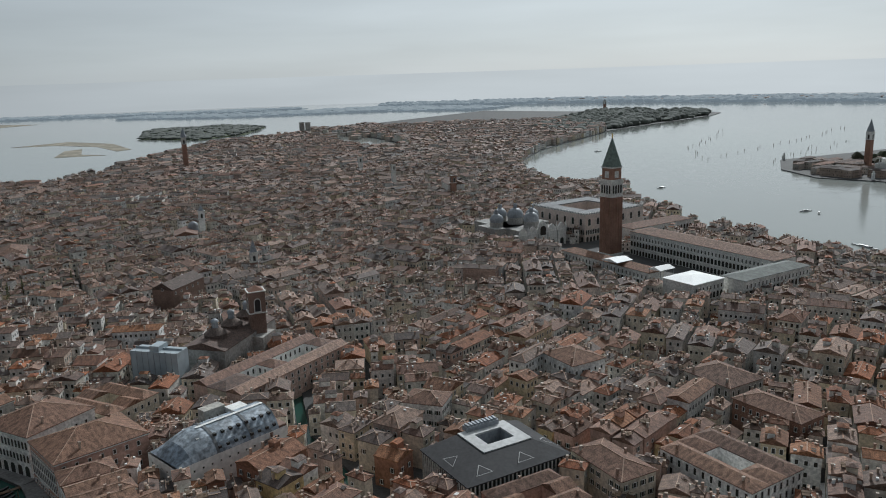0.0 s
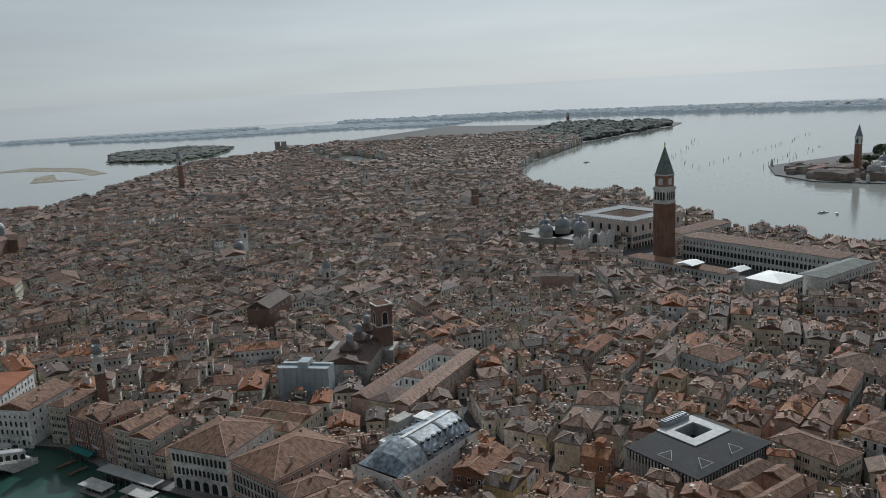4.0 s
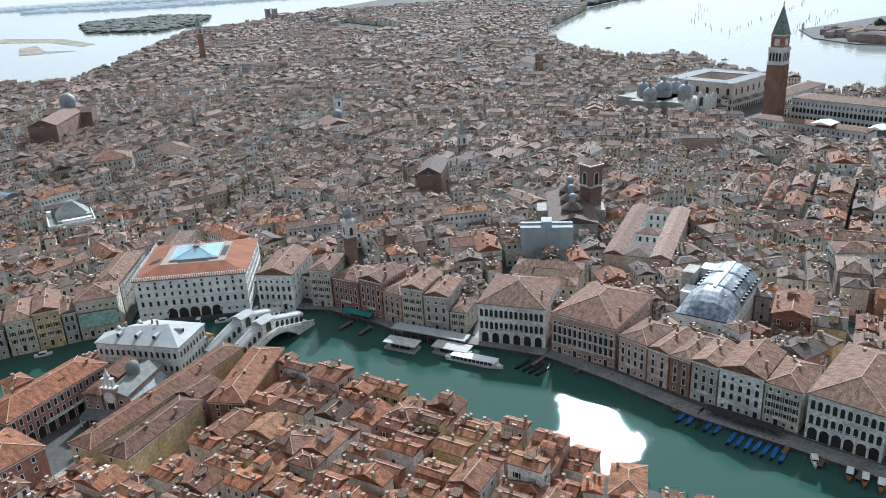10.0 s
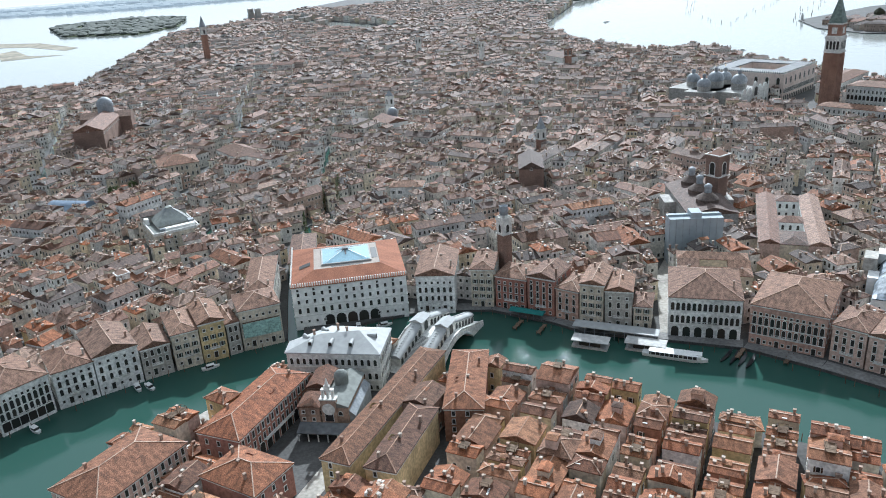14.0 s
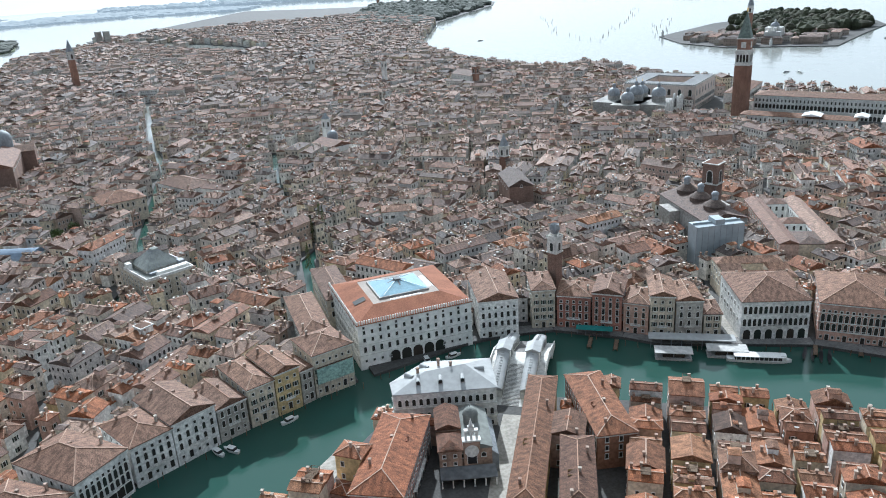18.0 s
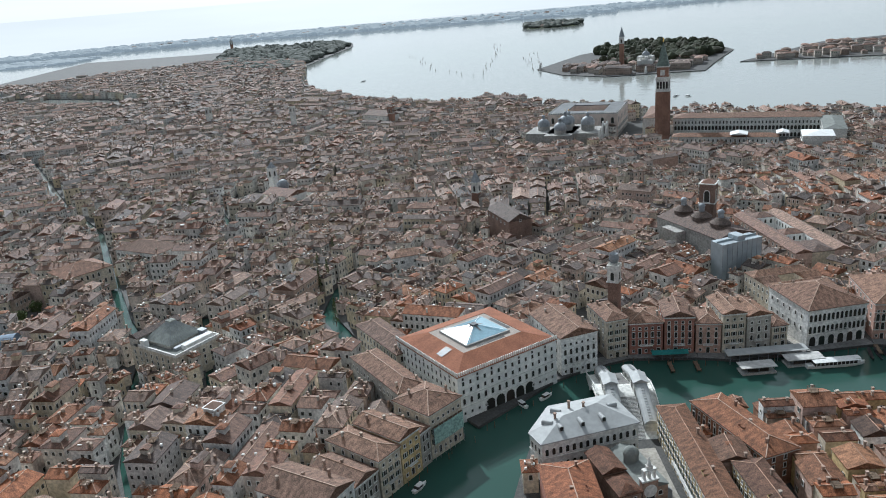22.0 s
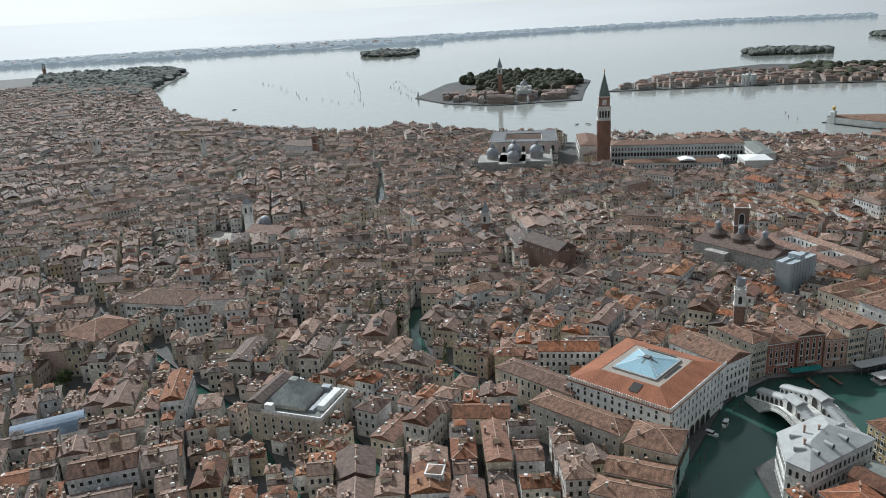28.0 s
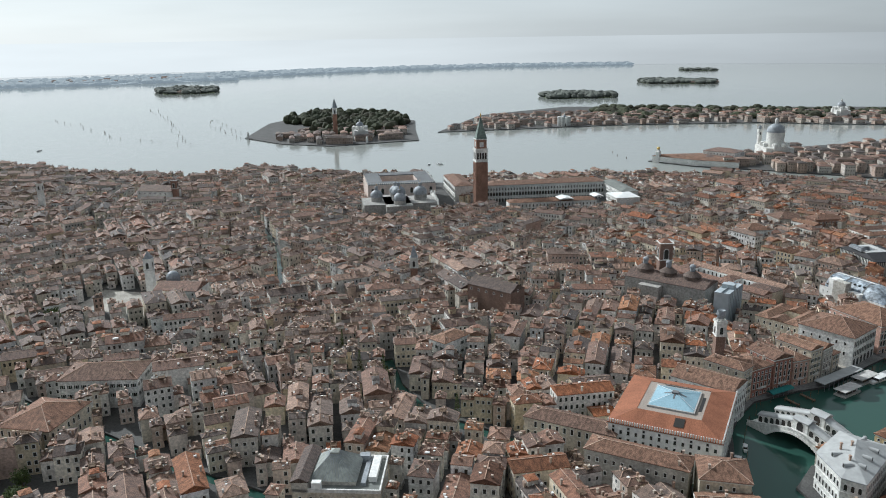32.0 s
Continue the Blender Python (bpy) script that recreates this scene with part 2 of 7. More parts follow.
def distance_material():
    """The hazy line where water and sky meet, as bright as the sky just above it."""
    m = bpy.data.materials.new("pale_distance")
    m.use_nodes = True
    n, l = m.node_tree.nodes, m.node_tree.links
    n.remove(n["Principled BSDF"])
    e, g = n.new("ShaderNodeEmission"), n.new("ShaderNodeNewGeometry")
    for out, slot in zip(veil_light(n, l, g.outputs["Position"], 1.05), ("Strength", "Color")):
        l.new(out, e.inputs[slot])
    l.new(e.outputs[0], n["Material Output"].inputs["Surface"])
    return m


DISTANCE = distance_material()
# haze over the far shores, put into a pale colour that glows
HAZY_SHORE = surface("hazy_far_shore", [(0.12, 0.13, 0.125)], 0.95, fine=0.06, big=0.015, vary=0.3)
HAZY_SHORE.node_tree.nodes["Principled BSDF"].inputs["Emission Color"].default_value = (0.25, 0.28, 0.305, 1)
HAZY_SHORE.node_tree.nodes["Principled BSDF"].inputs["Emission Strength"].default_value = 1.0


# ---- mesh helpers ----
class Batch:
    """Faces gathered from many small pieces, made into one mesh; each face carries its house's tone and a place on its slope."""

    def __init__(self):
        self.q, self.qt, self.qu = [], [], []
        self.t, self.tt, self.tu = [], [], []

    def quads(self, a, tone=0.0, uv=None):
        a = np.asarray(a, float).reshape(-1, 4, 3)
        self.q.append(a), self.qt.append(np.full(len(a), tone)), self.qu.append(np.zeros((len(a), 4, 2)) if uv is None else np.asarray(uv, float).reshape(-1, 4, 2))

    def tris(self, a, tone=0.0, uv=None):
        a = np.asarray(a, float).reshape(-1, 3, 3)
        self.t.append(a), self.tt.append(np.full(len(a), tone)), self.tu.append(np.zeros((len(a), 3, 2)) if uv is None else np.asarray(uv, float).reshape(-1, 3, 2))

    def mesh(self, name, material):
        q = np.concatenate(self.q) if self.q else np.zeros((0, 4, 3))
        t = np.concatenate(self.t) if self.t else np.zeros((0, 3, 3))
        v = np.concatenate([q.reshape(-1, 3), t.reshape(-1, 3)])
        me = bpy.data.meshes.new(name)
        me.vertices.add(len(v))
        me.vertices.foreach_set("co", v.astype(np.float32).ravel())
        me.loops.add(len(v))
        me.loops.foreach_set("vertex_index", np.arange(len(v), dtype=np.int32))
        me.polygons.add(len(q) + len(t))
        me.polygons.foreach_set("loop_start", np.concatenate([np.arange(len(q)) * 4, 4 * len(q) + np.arange(len(t)) * 3]).astype(np.int32))
        uv = np.concatenate([np.concatenate(self.qu).reshape(-1, 2) if self.q else np.zeros((0, 2)), np.concatenate(self.tu).reshape(-1, 2) if self.t else np.zeros((0, 2))])
        me.uv_layers.new(name="UVMap").uv.foreach_set("vector", uv.astype(np.float32).ravel())
        at = me.attributes.new("tone", "FLOAT", "FACE")
        at.data.foreach_set("value", np.concatenate([*self.qt, *self.tt]).astype(np.float32))
        me.update(calc_edges=True)
        me.materials.append(material)
        return me

    def object(self, name, material, parent=None, label=""):
        ob = new(name, self.mesh(name, material))
        if parent:
            ob.parent = parent
        return tagged(ob, label)


def turned(p, c, a):
    """Local points (n x 3) turned by a radians and moved to c."""
    p = np.asarray(p, float)
    s, k = math.sin(a), math.cos(a)
    out = np.empty_like(p)
    out[..., 0], out[..., 1], out[..., 2] = c[0] + k * p[..., 0] - s * p[..., 1], c[1] + s * p[..., 0] + k * p[..., 1], p[..., 2] + c[2]
    return out


BOX = np.array([[[-1, -1, 0], [1, -1, 0], [1, -1, 1], [-1, -1, 1]], [[1, -1, 0], [1, 1, 0], [1, 1, 1], [1, -1, 1]], [[1, 1, 0], [-1, 1, 0], [-1, 1, 1], [1, 1, 1]],
                [[-1, 1, 0], [-1, -1, 0], [-1, -1, 1], [-1, 1, 1]], [[-1, -1, 1], [1, -1, 1], [1, 1, 1], [-1, 1, 1]], [[-1, 1, 0], [1, 1, 0], [1, -1, 0], [-1, -1, 0]]], float)


def box(b, x, y, z, sx, sy, sz, at=(0, 0, 0), turn=0.0, tone=0.0, faces=6):
    """A block of full sizes sx, sy, sz standing on local z, turned and moved to at."""
    p = BOX[:faces] * np.array([sx / 2, sy / 2, sz]) + np.array([x, y, z])
    b.quads(turned(p, at, turn), tone)


def prism(b, pts, z0, z1, tone=0.0, top=True):
    """Upright walls round a plan, with a fan for its top (for plans that a fan from the middle can fill)."""
    pts = [Vector((p[0], p[1])) for p in pts]
    if sum(p.x * q.y - q.x * p.y for p, q in zip(pts, pts[1:] + pts[:1])) < 0:
        pts.reverse()
    c = sum(pts, Vector((0, 0))) / len(pts)
    for p, q in zip(pts, pts[1:] + pts[:1]):
        b.quads([[(p.x, p.y, z0), (q.x, q.y, z0), (q.x, q.y, z1), (p.x, p.y, z1)]], tone)
        if top:
            b.tris([[(p.x, p.y, z1), (q.x, q.y, z1), (c.x, c.y, z1)]], tone)


def lathe(b, profile, at, sides=16, tone=0.0, turn=0.0, squash=1.0):
    """A round body from (radius, height) pairs."""
    a = np.arange(sides + 1) * 2 * math.pi / sides + turn
    ring = np.stack([np.cos(a), np.sin(a) * squash], 1)
    for (r0, z0), (r1, z1) in zip(profile, profile[1:]):
        lo = np.concatenate([ring * r0, np.full((sides + 1, 1), z0)], 1) + np.array(at)
        hi = np.concatenate([ring * r1, np.full((sides + 1, 1), z1)], 1) + np.array(at)
        b.quads(np.stack([lo[:-1], lo[1:], hi[1:], hi[:-1]], 1), tone)


def dome_profile(r, z, rise, steps=6):
    return [(r * math.cos(i * math.pi / 2 / steps), z + rise * math.sin(i * math.pi / 2 / steps)) for i in range(steps + 1)]


def roof(b, w, d, z, rise, at, turn, tone, hip=True, over=0.5, thick=0.3, ends=(True, True), ridge=None):
    """A tiled roof over w x d, its ridge along the longer side (hip 2: along the width, gabled); hip or gable ends; with the eaves' edge."""
    along, hip = hip == 2, hip == 1
    if d > w and not along:
        w, d, turn = d, w, turn + math.pi / 2
    W, D = w / 2 + (over if hip else 0.12), d / 2 + over
    e = min(D, W) if hip else 0
    a, bb = -W + (e if ends[0] else 0), W - (e if ends[1] else 0)
    if bb - a < 0.1:
        a = bb = (a + bb) / 2
    zt = z + thick
    sl = math.hypot(D, rise)
    P = turned([[-W, -D, zt], [W, -D, zt], [W, D, zt], [-W, D, zt], [a, 0, zt + rise], [bb, 0, zt + rise]], at, turn)
    u = tone * 977.0
    b.quads([[P[0], P[1], P[5], P[4]], [P[2], P[3], P[4], P[5]]], tone, [[(u - W, 0), (u + W, 0), (u + bb, sl), (u + a, sl)], [(u + 60 + W, 0), (u + 60 - W, 0), (u + 60 + a, sl), (u + 60 + bb, sl)]])
    b.tris([[P[1], P[2], P[5]], [P[3], P[0], P[4]]], tone, [[(u + 30 - D, 0), (u + 30 + D, 0), (u + 30, sl)], [(u + 90 - D, 0), (u + 90 + D, 0), (u + 90, sl)]])
    Q = P[:4] - np.array([0, 0, thick])
    for i in range(4):
        j = (i + 1) % 4
        b.quads([[Q[i], Q[j], P[j], P[i]]], tone, [[(u, 0), (u + 9, 0), (u + 9, .3), (u, .3)]])
    b.quads([[Q[3], Q[2], Q[1], Q[0]]], tone)
    if ridge is not None:
        for i, j in ((4, 5), (0, 4), (3, 4), (1, 5), (2, 5)) if hip else ((4, 5),):
            p, q = P[i], P[j]
            n = np.array([p[1] - q[1], q[0] - p[0], 0.0])
            size = np.linalg.norm(n)
            if size < 0.2:
                continue
            n *= 0.16 / size
            up = np.array([0, 0, 0.09])
            ridge.quads([[p + n + up, p - n + up, q - n + up, q + n + up]], tone)


def wall_box(b, w, d, z0, z1, at, turn, tone, gable=0.0, along=False):
    p = BOX[:4] * np.array([w / 2, d / 2, z1 - z0]) + np.array([0, 0, z0])
    b.quads(turned(p, at, turn), tone)
    if gable:
        if w >= d or along:
            t = [[[w / 2, -d / 2, z1], [w / 2, d / 2, z1], [w / 2, 0, z1 + gable]], [[-w / 2, d / 2, z1], [-w / 2, -d / 2, z1], [-w / 2, 0, z1 + gable]]]
        else:
            t = [[[-w / 2, -d / 2, z1], [w / 2, -d / 2, z1], [0, -d / 2, z1 + gable]], [[w / 2, d / 2, z1], [-w / 2, d / 2, z1], [0, d / 2, z1 + gable]]]
        b.tris(turned(t, at, turn), tone)


def wall_windows(b, w, d, z0, z1, at, turn, tone, sides=(0, 1, 2, 3), step=2.7, floor=3.6, size=(1.0, 1.7), proud=0.05, rng=random):
    """Dark openings in rows and storeys on the four sides of a block."""
    n_f = max(1, int((z1 - z0 - 0.8) / floor))
    for s in sides:
        length, off = ((w, d) if s % 2 == 0 else (d, w))
        n = int((length - 1.0) / step)
        if n < 1:
            continue
        xs = (np.arange(n) - (n - 1) / 2) * (length - 0.8) / n
        zs = z0 + 1.3 + np.arange(n_f) * (z1 - z0 - 0.4) / n_f
        X, Z = np.meshgrid(xs, zs)
        X, Z = X.ravel(), Z.ravel()
        keep = np.array([rng.random() < 0.86 for _ in X], bool)
        X, Z = X[keep], Z[keep]
        if not len(X):
            continue
        hw, hh = size[0] / 2, size[1]
        y = -off / 2 - proud
        quad = np.stack([np.stack([X - hw, np.full_like(X, y), Z], 1), np.stack([X + hw, np.full_like(X, y), Z], 1), np.stack([X + hw, np.full_like(X, y), Z + hh], 1), np.stack([X - hw, np.full_like(X, y), Z + hh], 1)], 1)
        b.quads(turned(quad, at, turn + s * math.pi / 2), tone)


def chimney(b, x, y, z, h, at, turn, tone):
    box(b, x, y, z, 0.7, 0.7, h, at, turn, tone, 4)
    box(b, x, y, z + h, 0.95, 0.95, 0.45, at, turn, tone)


def thing(name, label, category, group="", kind="", at=(0, 0, 0)):
    ob = new(name)
    ob.location = at
    return tagged(ob, label, category, group, kind)


# ---- ground plan ----
def inside(poly, x, y):
    r = np.zeros(x.shape, bool)
    n = len(poly)
    for i in range(n):
        (x0, y0), (x1, y1) = poly[i], poly[(i + 1) % n]
        if y0 == y1:
            continue
        r ^= ((y0 > y) != (y1 > y)) & (x < (x1 - x0) * (y - y0) / (y1 - y0) + x0)
    return r


def strip(line, width):
    """The outline of a band along a line."""
    left, right = [], []
    for i, p in enumerate(line):
        a, c = Vector(line[max(0, i - 1)]), Vector(line[min(len(line) - 1, i + 1)])
        n = (c - a).normalized()
        n = Vector((-n.y, n.x)) * width / 2
        left.append(tuple(Vector(p) + n)), right.append(tuple(Vector(p) - n))
    return left + right[::-1]


NORTH_BANK = [(-740, -200), (-600, 90), (-520, 200), (-470, 255), (-431, 291), (-415, 304), (-385, 317), (-349, 328), (-332, 331), (-279, 337), (-262, 335), (-243, 329), (-222, 309),
              (-212, 296), (-185, 280), (-161, 265), (-144, 243), (-124, 213), (-101.5, 189), (-86, 171), (-73, 154), (-46, 105), (0, 20), (60, -100), (100, -200)]
SOUTH_BANK = [(-670, -200), (-560, 60), (-490, 140), (-445, 190), (-420, 215), (-402, 240), (-383, 267), (-367, 273), (-363, 279), (-345, 289), (-335, 297), (-316, 311), (-296, 305), (-284, 292), (-272, 283), (-246, 265), (-205, 232), (-170, 200), (-148, 176), (-115, 120), (-70, 30), (-20, -80), (20, -200)]
MAIN = NORTH_BANK + [(340, -200), (345, 100), (370, 300), (355, 440), (330, 520), (290, 600), (262, 660), (243, 720), (226, 806), (216, 865), (238, 958), (150, 996), (130, 1138), (142, 1330), (201, 1516),
                     (435, 1962), (848, 2436), (949, 2616), (900, 2800), (500, 3000), (200, 3300), (-100, 2800), (-300, 2450), (-398, 2339), (-357, 2139), (-540, 1900), (-552, 1669), (-572, 1301), (-585, 1128),
                     (-651, 1162), (-700, 1157), (-800, 1050), (-1100, 800), (-1150, -200)]
CANALS = [strip([(-328, 325), (-327, 364), (-325, 413), (-314, 470), (-290, 500), (-262, 520)], 7), strip([(-400, 500), (-396, 550), (-373, 690), (-363, 737), (-362, 882), (-344, 1137)], 5.5),
          strip([(-400, 505), (-409, 480), (-418, 459), (-427, 431), (-436, 403), (-441, 375), (-445, 340), (-448, 305), (-446, 270)], 3.4), strip([(-362, 520), (-370, 497), (-379, 470), (-388, 443), (-397, 422)], 3.6), strip([(-300, 560), (-290, 650), (-270, 745)], 5), strip([(-30, 420), (-75, 360), (-60, 300), (-20, 235)], 5),
          strip([(-190, 640), (-120, 690), (-60, 740), (0, 800)], 5), strip([(-500, 600), (-515, 700), (-540, 850), (-560, 1000)], 7), strip([(-120, 880), (-60, 960), (60, 1000), (160, 1010)], 6)]
ARSENAL = [(-345, 2110), (-215, 1760), (-130, 1600), (-60, 1640), (-110, 1850), (-250, 2160)]
SQUARES = [[(-262, 757), (-225, 768), (-216, 705), (-258, 700)], [(153, 612), (221, 499), (164, 462), (96, 575), (90, 640), (125, 659)], [(150, 640), (125, 659), (186, 698), (240, 715), (258, 665), (225, 671), (165, 632)], strip([(-182, 285), (-158, 337), (-140, 360)], 5.5), strip([(-252, 325), (-236, 352), (-222, 385)], 6),
           [(-347, 244), (-330, 268), (-326, 258), (-309, 249), (-316, 236), (-331, 228)], strip([(-291, 280), (-306, 259), (-317, 242), (-336, 214)], 6.5), strip([(-345, 291), (-368, 274)], 14), strip([(-281, 299), (-296, 275)], 15), [(-450, 577), (-425, 577), (-425, 603), (-450, 603)], [(-297, 737), (-282, 737), (-282, 752), (-297, 752)]]


def slab(name, plan, cutters, z0, z1, material, label):
    """A piece of land with its canals cut out of it."""
    def made(poly, lo, hi):
        bm = bmesh.new()
        vs = [bm.verts.new((x, y, lo)) for x, y in poly]
        f = bm.faces.new(vs)
        f.normal_update()
        if f.normal.z > 0:
            f.normal_flip()
        ext = bmesh.ops.extrude_face_region(bm, geom=[f])
        for v in ext["geom"]:
            if isinstance(v, bmesh.types.BMVert):
                v.co.z = hi
        bmesh.ops.recalc_face_normals(bm, faces=bm.faces)
        me = bpy.data.meshes.new(name)
        bm.to_mesh(me)
        bm.free()
        return me
    ob = new(name, made(plan, z0, z1))
    if cutters:
        cuts = []
        for c in cutters:
            cut = new("cutter", made(c, z0 - 3, z1 + 3))
            md = ob.modifiers.new("canal", "BOOLEAN")
            md.operation, md.object, md.solver = "DIFFERENCE", cut, "EXACT"
            cuts.append(cut)
        me = bpy.data.meshes.new_from_object(ob.evaluated_get(bpy.context.evaluated_depsgraph_get()))
        ob.modifiers.clear()
        ob.data = me
        for cut in cuts:
            bpy.data.objects.remove(cut)
    ob.data.materials.clear()
    ob.data.materials.append(material)
    return tagged(ob, label, "ground", kind="structure")


# the sea: one sheet out to the horizon, closed by a pale distance
sea = Batch()
C0 = (-250.0, 150.0)
radii = [0, 300, 800, 1500, 2500, 3500, 4200, 4700]
ring = np.arange(97) * 2 * math.pi / 96
for r0, r1 in zip(radii, radii[1:]):
    lo = np.stack([C0[0] + r0 * np.cos(ring), C0[1] + r0 * np.sin(ring), np.zeros(97)], 1)
    hi = np.stack([C0[0] + r1 * np.cos(ring), C0[1] + r1 * np.sin(ring), np.zeros(97)], 1)
    if r0 == 0:
        sea.tris(np.stack([lo[:-1], hi[:-1], hi[1:]], 1))
    else:
        sea.quads(np.stack([lo[:-1], hi[:-1], hi[1:], lo[1:]], 1))
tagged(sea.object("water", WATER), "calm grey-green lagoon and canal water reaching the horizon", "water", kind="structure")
# added glowing ring that paints the hazy gap between sea edge and sky
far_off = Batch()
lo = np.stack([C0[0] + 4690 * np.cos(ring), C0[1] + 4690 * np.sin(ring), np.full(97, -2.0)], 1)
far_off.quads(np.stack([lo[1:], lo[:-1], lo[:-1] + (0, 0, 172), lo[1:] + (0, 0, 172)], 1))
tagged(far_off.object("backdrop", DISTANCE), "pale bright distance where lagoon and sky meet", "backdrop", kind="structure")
slab("ground_main", MAIN, CANALS + [ARSENAL], -3, 1.2, PAVE, "stone-paved island of the old city with canals cut through")
slab("ground_market", SOUTH_BANK, [], -3, 1.2, PAVE, "stone-paved market bank across the wide canal")
# worn pale flagstones of the open squares, quays and wider streets
FLAGS = surface("worn_pale_flagstones", [(0.36, 0.335, 0.295), (0.40, 0.375, 0.33)], 0.85, fine=0.8, big=0.12, vary=0.25)
# the first street's pale colour also carries the sun that shines along it
for poly, label in ((SQUARES[3], "pale sunlit street leading in from the wide canal"), (SQUARES[6], "pale paved street that climbs to the stone bridge"), (strip([(-346, 290), (-369, 272.5), (-379, 262)], 8), "pale paved market quay beside the canal"), (SQUARES[0], "pale paved square before an old church")):
    b = Batch()
    prism(b, poly, 1.0, 1.26, 0.3)
    tagged(b.object("pavement", FLAGS), label, "pavement", kind="structure")


QUAY = surface("grey_quay_paving", [(0.20, 0.195, 0.185), (0.23, 0.22, 0.21)], 0.85, fine=0.8, big=0.15, vary=0.25)
b = Batch()
for p, q in zip(NORTH_BANK[10:23], NORTH_BANK[11:24]):
    p, q = Vector(p), Vector(q)
    n = (q - p).normalized()
    n = Vector((-n.y, n.x)) * 6.5
    b.quads([[(*p, 1.225), (*q, 1.225), (*(q + n), 1.225), (*(p + n), 1.225)], [(*p, 1.0), (*q, 1.0), (*q, 1.225), (*p, 1.225)]])
tagged(b.object("pavement", QUAY), "grey paved quay along the wide canal", "pavement", kind="structure")


def quad_plan(cx, cy, w, d, a):
    return [tuple(p[:2]) for p in turned([[-w / 2, -d / 2, 0], [w / 2, -d / 2, 0], [w / 2, d / 2, 0], [-w / 2, d / 2, 0]], (cx, cy, 0), a)]


def front(p0, p1, depth):
    """Middle, size and turn of a block whose front runs from p0 to p1, with its depth to the left of that line."""
    u = Vector(p1) - Vector(p0)
    a = math.atan2(u.y, u.x)
    c = (Vector(p0) + Vector(p1)) / 2 + Vector((-math.sin(a), math.cos(a))) * depth / 2
    return (c.x, c.y, u.length, depth, a)


# plans of the great buildings, which the houses leave free
FONDACO = (-301.5, 360.5, 49, 45, math.radians(-3))
CAMERLENGHI = [(-331, 289.5), (-298.5, 277), (-291.5, 296), (-313, 305), (-329, 297.5)]
PIAZZA = math.atan2(0.54, 0.84)
GREAT = dict(
    fondaco=FONDACO, campanile=(137.3, 612.7, 17, 17, PIAZZA),
    basilica=(66, 674, 60, 72, PIAZZA), doge=(136, 709, 72, 72, PIAZZA),
    library_long=front((221, 499), (153, 612), -24), library_short=front((160, 630), (222, 670), 20),
    west_wing=front((176, 472), (232, 506), -18), tent=(157, 467, 28, 24, PIAZZA), old_offices=front((102, 572), (147, 496), -14),
    salvador=(-112, 386, 24, 54, math.radians(-15)), scaffold=(-136, 349, 25, 9, math.radians(-15)),
    cloister=(-82, 352, 30, 74, math.radians(-32)), glass=(-86.6, 271.3, 21, 47, math.radians(-43.2)),
    bank=(16.6, 253.5, 42, 31, math.radians(30)), lio=(-172, 487, 15, 34, math.radians(-17)),
    malibran=(-392, 472, 25, 33, math.radians(20)), blue_hall=(-462, 547, 27, 13, math.radians(-25)),
    formosa=(-232, 690, 20, 30, 0.3), john=(-480, 760, 24, 90, math.radians(-2)),
    zach=(16, 937, 20, 40, 0.2), giacomo=(-316.5, 266, 17, 24, math.radians(-21)),
    bartolomeo=(-230, 348, 9, 9, 0.2))
# the row of palaces along the wide canal: front's two ends, depth, eaves, look, storeys
ROW = [((-452, 268), (-443, 277.5), 20, 12, "brick", 4), ((-442.5, 278), (-432, 289), 24, 14, "cream", 4), ((-431, 290), (-416, 302), 27, 16, "white", 4), ((-415, 303), (-402, 308.5), 21, 15, "white", 4), ((-401.6, 308.7), (-387, 315), 26, 16, "white", 4), ((-386.5, 315.5), (-376, 319), 20, 13, "grey", 3),
       ((-375, 319.5), (-365, 322.3), 24, 15.5, "cream", 4), ((-364.6, 322.4), (-355, 325), 22, 17, "yellow", 4), ((-354.5, 325.5), (-349.5, 327), 18, 14, "grey", 3), ((-349, 327.5), (-332.5, 330.5), 18, 18, "cream", 4),
       ((-274, 338), (-258, 333), 30, 18, "white", 4), ((-250, 335), (-241, 331), 20, 19, "cream", 5), ((-240, 331), (-229, 322), 16, 16, "red", 4), ((-228.5, 321.5), (-219.5, 313), 18, 18, "red", 5), ((-219, 312.5), (-212, 305), 17, 15, "rose", 4),
       ((-211.5, 304.5), (-203.5, 299), 20, 19, "cream", 5), ((-203, 298.5), (-193.5, 293.5), 18, 17, "grey", 4), ((-193, 293), (-187, 289.5), 14, 11, "cream", 3),
       ((-183, 283), (-159, 270.5), 30, 18, "white", 3), ((-157, 268), (-138.5, 249), 34, 17.5, "rose", 4), ((-137.5, 247.5), (-131, 238), 18, 15.5, "pink", 4), ((-130.7, 237.5), (-126, 231), 20, 15, "pink", 4),
       ((-125.5, 230.5), (-121, 224.5), 20, 15, "brick", 4), ((-120.7, 224), (-115, 217), 18, 16, "grey", 4), ((-114.6, 216.5), (-105, 206), 22, 16.5, "white", 4), ((-104.7, 205.5), (-97.5, 197), 20, 16, "cream", 5),
       ((-96.5, 195), (-82.5, 178), 40, 17, "white", 3), ((-80.5, 175.5), (-67, 157), 40, 17, "grey", 3), ((-66, 155), (-52, 132), 26, 17, "cream", 4), ((-51, 130), (-38, 106), 26, 18, "rose", 4)]
